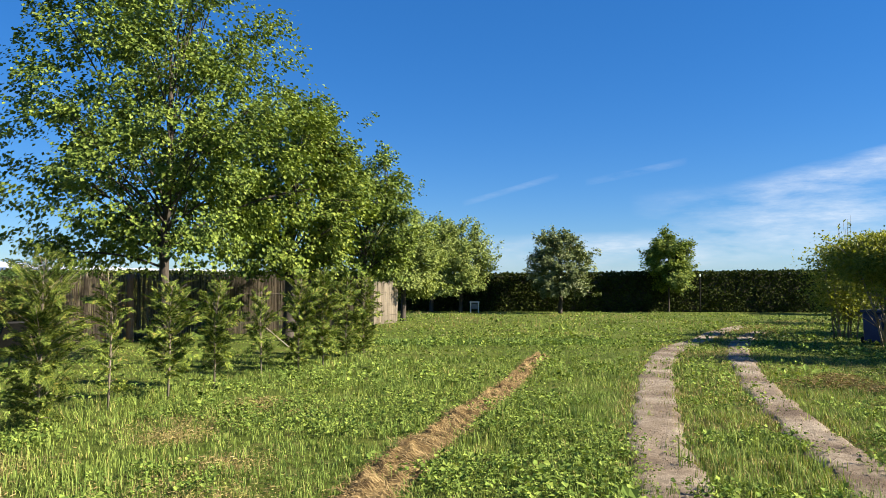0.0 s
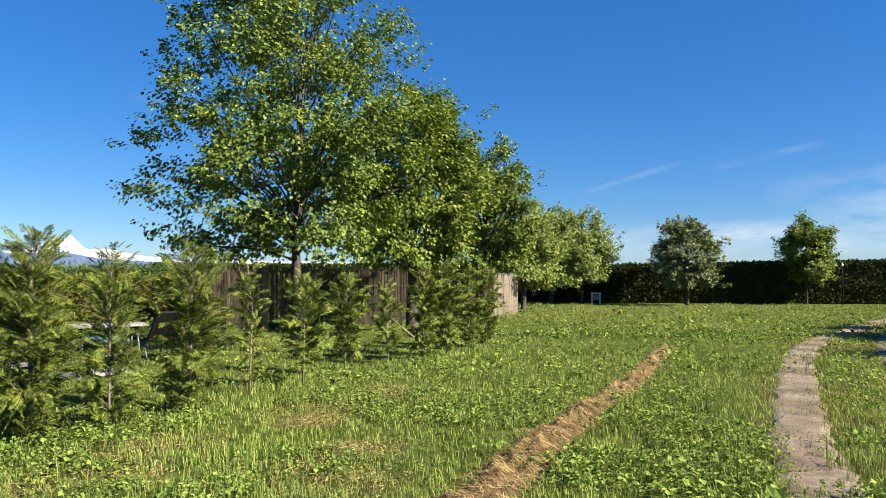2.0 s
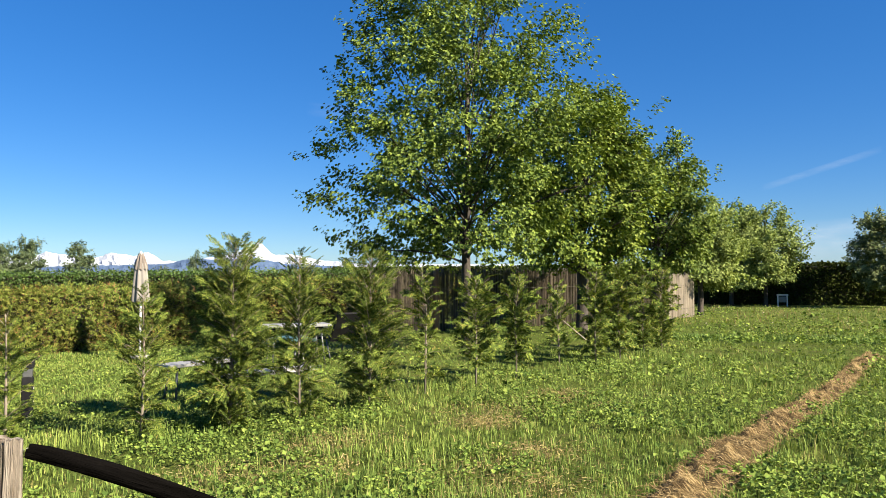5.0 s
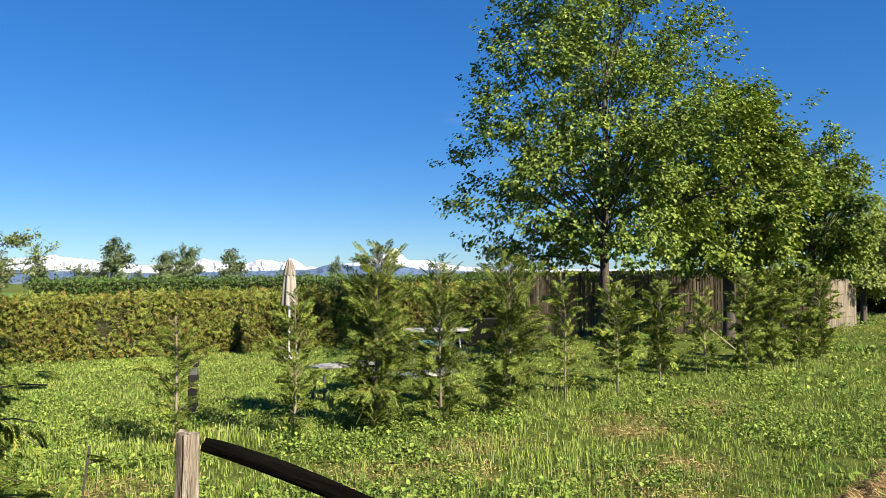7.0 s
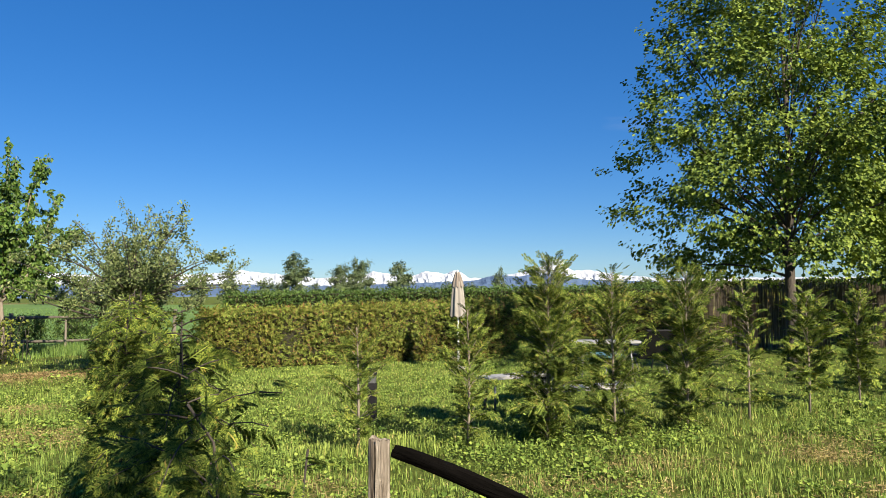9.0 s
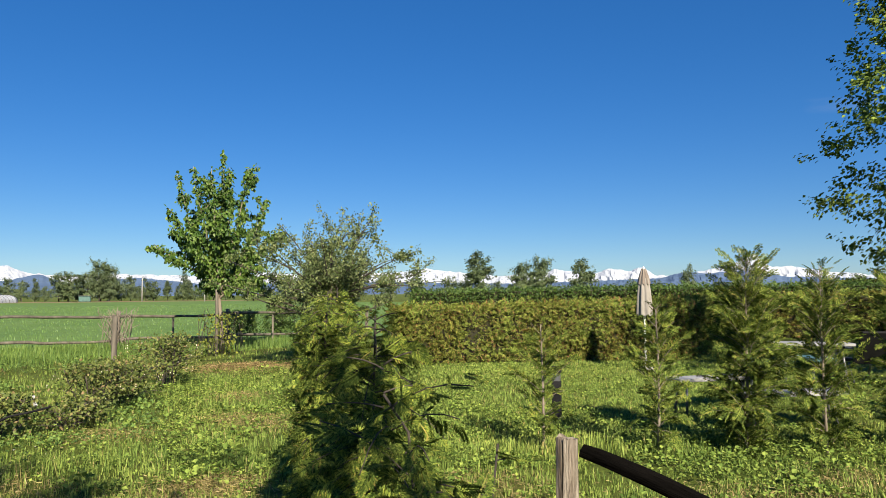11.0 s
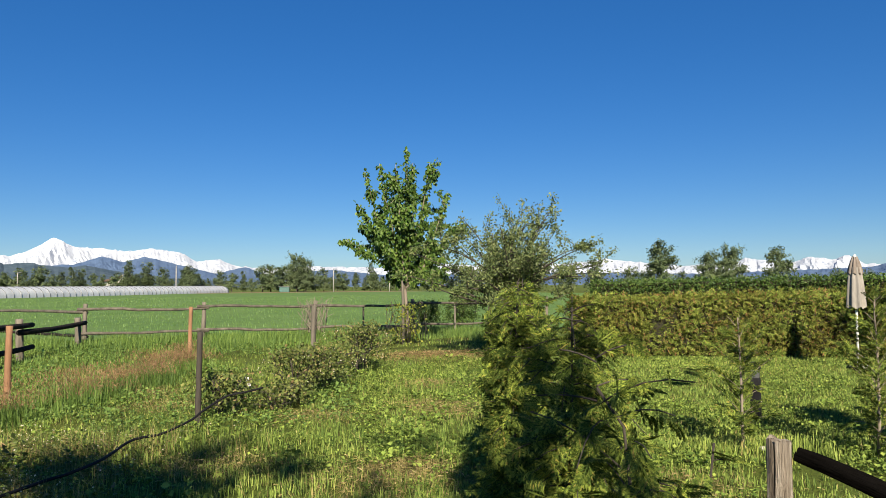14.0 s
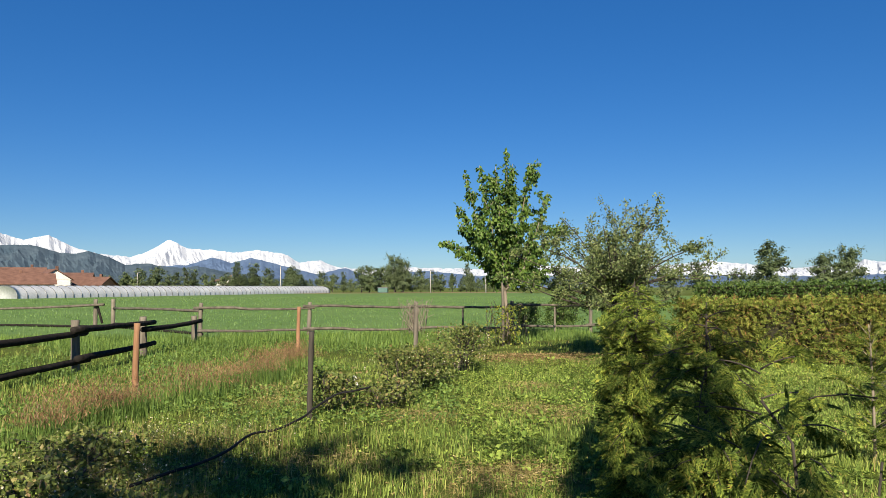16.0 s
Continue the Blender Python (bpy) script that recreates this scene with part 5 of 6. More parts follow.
# ---- cherry and apple trees ----
def cherry(x, y):
    r = np.random.default_rng(5)
    e = thing("cherry_tree", "young cherry tree with upright leafy branches tied to a stake", "tree", "fruit trees", pose(x, y, 0))
    g, lv = Geo(), Geo()
    side, deep = np.array([0.208, 0.978, 0]), np.array([-0.978, 0.208, 0])
    add_tube(g, [(0, 0, -0.05), (-0.02, -0.05, 0.8), (-0.03, -0.12, 1.7), (-0.02, -0.1, 2.8), (0.0, 0.0, 4.2)], [0.062, 0.05, 0.045, 0.035, 0.015], 8, 0.05, r=r)
    tips = [(-1.2, 0.3, 4.85), (-0.8, -0.5, 5.0), (-0.42, 0.5, 4.7), (-0.3, -0.2, 5.05), (0.0, 0.0, 5.5), (0.12, 0.4, 5.2), (0.64, -0.3, 5.05), (1.12, 0.3, 4.3), (1.2, -0.4, 3.3), (-1.85, 0.2, 3.0), (-1.45, -0.5, 3.9), (0.55, 0.7, 4.1),
            (-0.7, 0.9, 4.0), (-0.3, -1.0, 4.1), (0.5, -1.0, 3.9), (-1.0, -0.7, 3.6), (0.85, 0.8, 3.5), (-0.1, 1.1, 3.7), (0.2, -0.6, 4.5), (-1.35, 0.6, 3.3), (-0.95, 0.2, 2.7), (0.75, -0.3, 2.75), (-0.5, -0.7, 2.5), (0.55, 0.5, 2.6), (-0.2, 0.3, 3.3), (0.8, 0.2, 2.0), (0.62, -0.2, 1.75), (0.95, 0.0, 2.5), (-0.45, 0.2, 1.95), (0.3, 0.4, 2.0)]
    for u, w, z in tips:
        a = np.array([-0.02, -0.1, r.uniform(1.5, 2.5)])
        b = side * u + deep * w + np.array([0, 0, z])
        s = np.linspace(0, 1, 9)[:, None]
        L = a + (b - a) * np.c_[s ** 0.72, s ** 0.72, s ** 1.12] + np.cumsum(r.normal(0, 0.012, (9, 3)), 0)
        add_tube(g, L, np.linspace(0.026, 0.006, 9), 6, 0.05, r=r)
        shoots = [L]
        for _ in range(4):
            o = L[r.integers(3, 8)]
            en = o + (b - a) / np.linalg.norm(b - a) * r.uniform(0.1, 0.5) + r.normal(0, 0.26, 3) * np.array([1, 1, 0.7])
            shoots.append(o + (en - o) * s + np.array([0, 0, 0.12]) * s * (1 - s))
            add_tube(g, shoots[-1], np.linspace(0.009, 0.004, 9), 4, 0, r=r)
        for h, line in enumerate(shoots):
            m = int((100 if h == 0 else 110) * np.linalg.norm(line[-1] - line[0]))
            t = r.uniform(0.1, 1.0, m) * 7.99
            k = t.astype(int)
            q = line[k] + (line[k + 1] - line[k]) * (t - k)[:, None] + r.normal(0, 0.065, (m, 3)) * (1.15 - 0.6 * t / 8)[:, None]
            scatter(lv, BROAD_V * np.array([0.78, 1, 1]), LEAF_F, q, r.standard_normal((m, 3)) * 0.55 + np.array([0, 0, -0.9]), r.uniform(0, 6, m), r.uniform(0.075, 0.145, m))
    put("trunk", g, M_BARK_PALE, e, smooth=True)
    put("crown", lv, M_LEAF_CHERRY, e)
    put("stake", add_tube(Geo(), [(0.12, -0.2, -0.05), (0.1, -0.2, 1.2), (0.07, -0.2, 2.3)], [0.045, 0.04, 0.035], 8, 0.03, r=r), M_POST, e, "pale wooden stake")
    tw = Geo()
    for _ in range(34):
        a = np.array([r.normal(0, 0.12), r.normal(-0.1, 0.25), 0.0])
        add_tube(tw, limb(a, a * 0.6 + np.array([r.normal(0, 0.1), r.normal(0, 0.18), r.uniform(0.5, 1.25)]), 0.25, r), 0.007, 4, 0, r=r)
    put("climber", tw, M_BARK, e, "dry climbing stems round the trunk foot")
    put("ivy", scatter(Geo(), LEAF_V, LEAF_F, np.c_[r.normal(0, 0.13, 520), r.normal(-0.08, 0.24, 520), r.uniform(0.0, 1.1, 520)], r.standard_normal((520, 3)), r.uniform(0, 6, 520), r.uniform(0.05, 0.11, 520)), M_LEAF_OLIVE, e, "leaves of a climber round the trunk foot")


cherry(-20.4, 5.25)


def apple(x, y):
    r = np.random.default_rng(9)
    e = thing("apple_tree", "low spreading fruit tree with small grey-green leaves", "tree", "fruit trees", pose(x, y, 0))
    g, lv = Geo(), Geo()
    add_tube(g, [(0, 0, -0.05), (0.0, 0.02, 0.5), (0.05, 0.0, 1.0), (0.05, 0.0, 1.5)], [0.085, 0.075, 0.07, 0.05], 8, 0.05, r=r)
    for _ in range(58):
        a = r.uniform(0, 2 * np.pi)
        out = r.uniform(0.4, 2.8)
        b = np.array([math.cos(a) * out, math.sin(a) * out, 0.75 + r.uniform(0.2, 1.0) * 2.75 * math.sqrt(1 - (out / 2.95) ** 2)])
        L = limb((0.03, 0, r.uniform(0.8, 1.5)), b, 0.18, r)
        add_tube(g, L, np.linspace(0.03, 0.006, 6), 6, 0.05, r=r)
        for k in range(5):
            st = L[r.integers(2, 6)]
            en = st + np.array([r.normal(0, 0.3), r.normal(0, 0.3), r.uniform(-0.05, 0.8) * r.random() ** 0.5])
            add_tube(g, limb(st, en, 0.08, r), np.linspace(0.009, 0.003, 6), 4, 0, r=r)
            m = 84
            t = r.uniform(0.0, 1.0, m)[:, None]
            scatter(lv, LONG_V * np.array([1.3, 1, 1]), LEAF_F, st + (en - st) * t + r.normal(0, 0.06, (m, 3)), r.standard_normal((m, 3)) + np.array([0, 0, 0.3]), r.uniform(0, 6, m), r.uniform(0.045, 0.085, m))
    put("trunk", g, M_BARK, e, smooth=True)
    put("crown", lv, M_LEAF_APPLE, e)


apple(-15.9, 6.45)

# ---- fences ----
def log(name, a, b, r0, r1, material, parent, lump=0.06, bow=0.02, sides=9, label="", seed=1):
    r = np.random.default_rng(seed)
    a, b = np.asarray(a, float), np.asarray(b, float)
    n = 10
    s = np.linspace(0, 1, n)[:, None]
    L = np.linalg.norm(b - a)
    path = a + (b - a) * s + np.cumsum(r.normal(0, bow * L / n, (n, 3)), 0) * (s * (1 - s) * 4)
    return put(name, add_tube(Geo(), path, np.linspace(r0, r1, n), sides, lump, r=r), material, parent, label, True)


def near_fence():
    e = thing("rail_fence", "weathered grey split post with a fallen dark rail", "fence", "fences")
    x, y, h = -2.90, 2.165, 0.935
    g, r = Geo(), np.random.default_rng(3)
    # two halves of a cracked round post
    for sgn in (-1, 1):
        ring = []
        for z in np.linspace(-0.05, h, 12):
            a = np.linspace(0, math.pi, 9)
            rad = 0.047 * (1 + 0.05 * r.standard_normal(9)) * (1.05 - 0.06 * z)
            gap = 0.0035 + 0.003 * max(0, (z - 0.35)) + 0.001 * math.sin(z * 17)
            p = np.c_[np.cos(a) * rad, np.sin(a) * rad + gap, np.full(9, z)]
            if sgn < 0:
                p[:, :2] *= -1
            ring.append(p)
        k = 9
        i, j = np.meshgrid(np.arange(11), np.arange(k), indexing="ij")
        jn = (j + 1) % k
        V = np.concatenate(ring)
        c, s = math.cos(1.95), math.sin(1.95)
        V = np.c_[V[:, 0] * c - V[:, 1] * s + x, V[:, 0] * s + V[:, 1] * c + y, V[:, 2] + 0.012 * (V[:, 2] > h - 0.01) * r.standard_normal(len(V))]
        g.add(V, np.stack([i * k + j, i * k + jn, (i + 1) * k + jn, (i + 1) * k + j], -1).reshape(-1, 4))
        g.v.append(np.zeros((0, 3)))
        g.f.append(np.arange(11 * k + g.n - 12 * k, 12 * k + g.n - 12 * k)[None])
    put("post", g, M_POST_NEAR, e, "grey cracked round post")
    a, b = Vector((x + 0.03, y + 0.05, 0.86)), Vector((-0.58, 3.476, 0.045))
    ln, n, k = (b - a).length, 38, 20
    an = np.linspace(0, 2 * np.pi, k, endpoint=False)
    V = []
    for i, s in enumerate(np.linspace(0, 1, n)):
        w = s * 4.4 + 0.25 * math.sin(s * 7)
        rad = np.array([1 + 0.30 * noise.noise(Vector((math.cos(q) * 1.3, math.sin(q) * 1.3, w * 0.5))) + 0.16 * noise.noise(Vector((math.cos(q) * 4, math.sin(q) * 4, w))) + 0.10 * noise.noise(Vector((math.cos(q) * 9, math.sin(q) * 9, w * 1.5))) for q in an])
        rad *= 1 - 0.42 * np.exp(-((np.angle(np.exp(1j * (an - 2.15 - 0.35 * math.sin(s * 5))))) / 0.2) ** 2)
        rad *= (0.031 + 0.026 * s) * (0.9 if i in (0, n - 1) else 1)
        V.append(np.c_[np.cos(an) * rad + 0.03 * math.sin(s * 7.5 + 0.4), np.sin(an) * rad + 0.02 * math.sin(s * 10 + 1), np.full(k, s * ln)])
    i, j = np.meshgrid(np.arange(n - 1), np.arange(k), indexing="ij")
    jn = (j + 1) % k
    g = Geo().add(np.concatenate(V), np.stack([i * k + j, i * k + jn, (i + 1) * k + jn, (i + 1) * k + j], -1).reshape(-1, 4))
    for q in (0, n - 1):
        g.v.append(np.zeros((0, 3)))
        g.f.append((np.arange(k) + q * k)[None])
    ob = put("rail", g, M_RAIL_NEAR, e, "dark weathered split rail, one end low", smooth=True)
    ob.matrix_basis = Matrix.Translation(a) @ (b - a).to_track_quat("Z", "Y").to_matrix().to_4x4()


near_fence()


def garden_fence():
    e = thing("rustic_fence", "rustic fence of grey posts and thin bowed rails", "fence", "fences")
    pts = [(-24.0, -3.6), (-24.0, -0.3), (-24.1, 3.1), (-24.3, 6.4), (-24.8, 9.4), (-25.6, 12)]
    for i, (x, y) in enumerate(pts):
        log("post", (x, y, -0.1), (x + 0.02, y + 0.03, 1.16), 0.075, 0.06, M_POST, e, 0.05, 0.01, seed=20 + i)
    for i in range(len(pts) - 1):
        (x0, y0), (x1, y1) = pts[i], pts[i + 1]
        for z in (1.0, 0.30):
            log("rail", (x0 + 0.09, y0 - 0.18, z + 0.03 * (i % 2)), (x1 + 0.09, y1 + 0.18, z - 0.02), 0.045, 0.035, M_RAIL_GREY, e, 0.06, 0.045, 8, seed=40 + 7 * i + int(z * 10))
    for y in (4.72, 7.9):
        log("wire_post", (-24.2, y, -0.05), (-24.2, y, 0.95), 0.036, 0.03, M_POST, e, 0.02, 0.0, 6)
    for i, (a, b) in enumerate((((-25.98, -3.81, 0.85), (-31.58, -7.97, 0.81)), ((-31.77, -8.39, 0.96), (-34.50, -14.90, 0.68)), ((-25.97, -3.80, 0.08), (-31.56, -7.90, 0.08)), ((-31.77, -8.37, 0.08), (-34.50, -14.87, 0.08)))):
        log("rail", a, b, 0.05, 0.045, M_RAIL_GREY if i < 2 else M_RAIL_DARK, e, 0.05, 0.012, 8, seed=90 + i)
    for i, (x, y) in enumerate(((-31.69, -8.02), (-32.17, -8.81), (-34.73, -15.01))):
        log("post", (x, y, -0.1), (x, y, 1.17), 0.085, 0.08, M_POST, e, 0.04, 0.01, seed=70 + i)
    log("brace", (-32.00, -8.50, 0.20), (-32.05, -8.73, 0.96), 0.05, 0.05, M_RAIL_DARK, e, 0.04, 0.01, seed=75)
    # dry climber over one post
    r = np.random.default_rng(4)
    g = Geo()
    for i in range(70):
        a = np.array([-24.0 + r.normal(0, 0.14), 3.1 + r.normal(0, 0.2), 0.0])
        b = np.array([-24.0 + r.normal(0, 0.16), 3.1 + r.normal(0, 0.32), r.uniform(0.7, 1.3)])
        add_tube(g, limb(a, b, 0.25, r), 0.007, 4, 0, r=r)
    put("climber", g, M_BARK_PALE, e, "bare dry climbing stems over a post")


garden_fence()


def dark_fence():
    e = thing("log_fence", "low fence of thick dark round rails on grey posts", "fence", "fences")
    P = [(-12.4, -5.45), (-15.66, -4.71), (-19.36, -4.25), (-22.88, -3.58)]
    for i, ((x, y), h) in enumerate(zip(P, (1.0, 1.0, 0.92, 0.8))):
        log("post", (x, y, -0.1), (x + 0.03, y - 0.02, h), 0.085, 0.08, M_POST, e, 0.04, 0.005, 10, seed=120 + i)
    for i, (a, b) in enumerate((((-12.2, -5.5, 0.70), (-15.95, -4.62, 0.74)), ((-15.35, -4.68, 0.82), (-19.8, -4.1, 0.76)), ((-19.0, -4.2, 0.62), (-23.2, -3.45, 0.64)), ((-12.2, -5.46, 0.15), (-16.0, -4.58, 0.21)), ((-15.4, -4.62, 0.27), (-19.75, -4.08, 0.25)))):
        log("rail", a, b, 0.066, 0.06, M_RAIL_DARK, e, 0.05, 0.012, 10, seed=130 + i)


dark_fence()

for i, (x, y, h, r, mt, lab) in enumerate(((-12.28, -2.88, 1.08, 0.05, M_POST_RED, "reddish-brown round wooden garden stake"), (-16.8, -0.52, 1.2, 0.045, M_POST_RED, "reddish-brown round wooden garden stake"),
                                           (-9.52, -0.26, 1.08, 0.036, M_POST_DARK, "dark grey weathered wooden garden stake"), (-15.15, 1.84, 1.22, 0.05, M_POST, "grey weathered wooden garden stake"))):
    ob = log("garden_stake", (x, y, -0.08), (x + 0.02, y + 0.02, h), r, r * 0.92, mt, None, 0.05, 0.01, 9, seed=150 + i)
    tagged(ob, lab, "stake", "garden stakes")


# ---- reed screen ----
def reed_screen(name, a, b, h0, h1, n, material, label, seed, posts=6):
    r = np.random.default_rng(seed)
    e = thing(name, label, "fence", "reed screens")
    a, b = np.array(a, float), np.array(b, float)
    ln = np.linalg.norm(b - a)
    t = (b - a) / ln
    s = np.sort(r.uniform(0, ln, n))
    k = r.normal(0, 0.018, n)
    hh = h0 + (h1 - h0) * s / ln + r.normal(0, 0.06, n) - 0.12 * np.clip([noise.noise(Vector((x * 0.9, seed, 2))) for x in s], 0, 1)
    lean = r.normal(0, 0.035, n)
    w = r.uniform(0.011, 0.022, n) * (ln / n / 0.012) ** 0.5
    nrm = np.array([-t[1], t[0]])
    root = a + np.outer(s, t) + np.outer(k, nrm)
    tip = root + np.outer(lean, t)
    tv = [np.c_[root - np.outer(w / 2, t), np.zeros(n)], np.c_[root + np.outer(w / 2, t), np.zeros(n)], np.c_[root - np.outer(w * 0.7, nrm), np.zeros(n)],
          np.c_[tip - np.outer(w / 2, t), hh], np.c_[tip + np.outer(w / 2, t), hh], np.c_[tip - np.outer(w * 0.7, nrm), hh]]
    V = np.stack(tv, 1).reshape(-1, 3)
    f = np.array([(0, 2, 5, 3), (2, 1, 4, 5), (1, 0, 3, 4)])[None] + (np.arange(n) * 6)[:, None, None]
    tagged(put("reed_mat", Geo().add(V, f.reshape(-1, 4)), material, e), kind="stuff")
    for i in range(posts):
        q = a + t * ln * (i + 0.5) / posts + nrm * 0.07
        log("post", (*q, -0.05), (*(q + r.normal(0, 0.03, 2)), h0 + 0.12), 0.05, 0.042, M_BARK if i % 2 else M_POST, e, 0.06, 0.01, 8, seed=seed + i)
    for z in (0.35, 1.25):
        put("wire", add_tube(Geo(), [(*(a - nrm * 0.03), z), (*(b - nrm * 0.03), z)], 0.006, 5), M_RAIL_GREY, e)
    return e


reed_screen("reed_screen", (-9.4, 18.6), (-2.35, 28.4), 1.72, 1.85, 1500, M_REED_SHADED, "weathered grey-brown reed screen on posts", 3, 8)
reed_screen("reed_screen", (-2.3, 28.5), (-1.5, 30.9), 1.62, 1.58, 230, M_REED_PALE, "end panel of the reed screen, coloured pale for sunlight", 5, 2)
log_post = log("garden_stake", (-8.2, 20.05, -0.1), (-8.23, 20.05, 1.82), 0.1, 0.08, M_POST_RED, None, 0.06, 0.012, 9, seed=161)
tagged(log_post, "thick reddish-brown post before the reed screen", "stake", "garden stakes")
tagged(log("garden_stake", (-2.54, 13.08, 0.47), (-2.93, 13.0, 0.81), 0.010, 0.008, M_REED_PALE, None, 0.02, 0.01, 6, seed=162), "thin pale cane leaning in a thuja", "stake", "garden stakes")


# ---- garden furniture ----
def bench_table(x, y, yaw, ln, top_m, z=0.45, deep=0.32, name="bench", label="grey-white board bench on thin metal legs", cat="bench"):
    e = thing(name, label, cat, "garden furniture", pose(x, y, 0, 0, 0, yaw))
    put("seat" if cat == "bench" else "tabletop", box(Geo(), (0, 0, z), (ln, deep, 0.045)), top_m, e)
    for sx in (-1, 1):
        for sy in (-1, 1):
            put("leg", add_tube(Geo(), [(sx * ln * 0.40, sy * deep * 0.42, 0.0), (sx * ln * 0.36, sy * deep * 0.25, z - 0.02)], 0.017, 8), M_GREY_METAL, e)
        put("bracket", box(Geo(), (sx * ln * 0.36, 0, z - 0.045), (0.04, deep * 0.8, 0.04)), M_BLACK, e)
    return e


bench_table(-6.85, 8.1, 75, 1.15, M_LAMINATE)
bench_table(-5.4, 7.65, 66, 1.25, M_LAMINATE)
bench_table(-6.35, 8.95, 50, 1.2, M_GREEN_PAINT, 0.70, 0.62, "garden_table", "green painted garden table on metal legs", "table")
bench_table(-7.6, 11.6, 48, 1.2, M_LAMINATE, 0.72, 0.6, "garden_table", "grey-white garden table on metal legs", "table")


def lounger(x, y, yaw):
    e = thing("sun_lounger", "dark folding sun lounger with a raised back", "lounger", "garden furniture", pose(x, y, 0, 0, 0, yaw))
    put("seat", box(Geo(), (0, 0, 0.36), (0.62, 1.0, 0.05), tilt=0.06), M_BLACK, e)
    put("backrest", box(Geo(), (0, 0.78, 0.62), (0.62, 0.75, 0.045), tilt=0.85), M_BLACK, e)
    for sx in (-1, 1):
        put("leg", add_tube(Geo(), [(sx * 0.3, -0.4, 0), (sx * 0.29, -0.2, 0.36)], 0.018, 8), M_GREY_METAL, e)
        put("leg", add_tube(Geo(), [(sx * 0.3, 0.55, 0), (sx * 0.29, 0.3, 0.36)], 0.018, 8), M_GREY_METAL, e)
        put("armrest", add_tube(Geo(), [(sx * 0.33, -0.1, 0.37), (sx * 0.33, 0.0, 0.58), (sx * 0.33, 0.62, 0.60)], 0.02, 8), M_GREY_METAL, e)


lounger(-7.75, 13.3, -130)


def parasol(x, y):
    e = thing("parasol", "closed beige parasol with a taupe cap on a pale pole", "parasol", m=pose(x, y, 0))
    put("pole", add_tube(Geo(), [(0, 0, 0.0), (0, 0, 1.0), (0, 0, 2.05)], 0.022, 10), M_WHITE, e)
    a = np.linspace(0, 2 * np.pi, 40, endpoint=False)

    def skirt(zs, rs, fold, seed):
        rr = np.random.default_rng(seed)
        ph = rr.uniform(0, 6.28)
        V = []
        for z, q in zip(zs, rs):
            V.append(np.c_[q * (1 + fold * np.cos(8 * a + ph)) * np.cos(a), q * (1 + fold * np.cos(8 * a + ph)) * np.sin(a), z + 0.02 * np.cos(8 * a + ph)])
        n, k = len(zs), len(a)
        i, j = np.meshgrid(np.arange(n - 1), np.arange(k), indexing="ij")
        jn = (j + 1) % k
        return Geo().add(np.concatenate(V), np.stack([i * k + j, i * k + jn, (i + 1) * k + jn, (i + 1) * k + j], -1).reshape(-1, 4))
    put("canopy", skirt([1.12, 1.35, 1.6, 1.80, 1.88], [0.165, 0.15, 0.13, 0.105, 0.09], 0.14, 1), M_CANVAS, e, smooth=True)
    put("cap", skirt([1.76, 1.85, 1.98, 2.08], [0.125, 0.11, 0.075, 0.04], 0.12, 2), M_CANVAS_CAP, e, "taupe canvas cap", True)
    put("finial", add_tube(Geo(), [(0, 0, 2.04), (0, 0, 2.10), (0, 0, 2.14)], [0.02, 0.035, 0.008], 10), M_WHITE, e)
    put("base_plate", add_tube(Geo(), [(0, 0, 0.0), (0, 0, 0.035)], [0.2, 0.18], 20), M_CONCRETE, e)


parasol(-11.22, 11.56)


def bollard(x, y, h=0.74):
    e = thing("bollard_light", "dark grey square garden bollard light", "lamp", m=pose(x, y, 0, 0, 0, 40))
    put("body", box(Geo(), (0, 0, h * 0.36), (0.11, 0.11, h * 0.72)), M_BLACK, e)
    put("lens", box(Geo(), (0, 0, h * 0.79), (0.095, 0.095, h * 0.15)), M_GREY_METAL, e, "grey louvred lens")
    put("cap", box(Geo(), (0, 0, h * 0.935), (0.12, 0.12, h * 0.13)), M_BLACK, e)
    for z in (0.30, 0.52):
        put("screw", add_tube(Geo(), [(0.058, 0, h * z), (0.066, 0, h * z)], 0.009, 8), M_WHITE, e)


bollard(-7.6, 6.08, 0.66)


def plastic_tag(x, y, z, yaw):
    ob = put("white_marker", box(Geo(), (x, y, z), (0.07, 0.015, 0.14), yaw, 0.3), M_WHITE)
    tagged(ob, "small white plastic plant marker", "marker")


plastic_tag(-11.2, 0.4, 0.26, 0.5)


def pale_stone(x, y, s):
    bm = bmesh.new()
    bmesh.ops.create_icosphere(bm, subdivisions=2, radius=s)
    for v in bm.verts:
        v.co *= 1 + 0.25 * noise.noise(v.co * 9 + Vector((x, y, 0)))
        v.co.z *= 0.6
    me = bpy.data.meshes.new("pale_stone")
    bm.to_mesh(me)
    bm.free()
    ob = put("pale_stone", me, M_CONCRETE)
    ob.location = (x, y, s * 0.35)
    tagged(ob, "small pale stone in the grass by a thuja", "stone")


pale_stone(-6.2, 4.95, 0.04)


PIPE = [(-6.00, -1.52, 0.20), (-6.42, -1.27, 0.20), (-6.62, -1.16, 0.19), (-7.11, -0.98, 0.18), (-7.95, -0.83, 0.16), (-8.29, -0.59, 0.14), (-8.97, -0.33, 0.14), (-9.20, -0.20, 0.20), (-9.55, 0.06, 0.30), (-9.55, 0.28, 0.34), (-9.70, 0.49, 0.36)]


def hose():
    pts = curve(PIPE, 80)
    tagged(put("irrigation_pipe", add_tube(Geo(), pts, 0.013, 8), M_BLACK, smooth=True), "black irrigation pipe lying through the grass to a stake", "pipe")


hose()


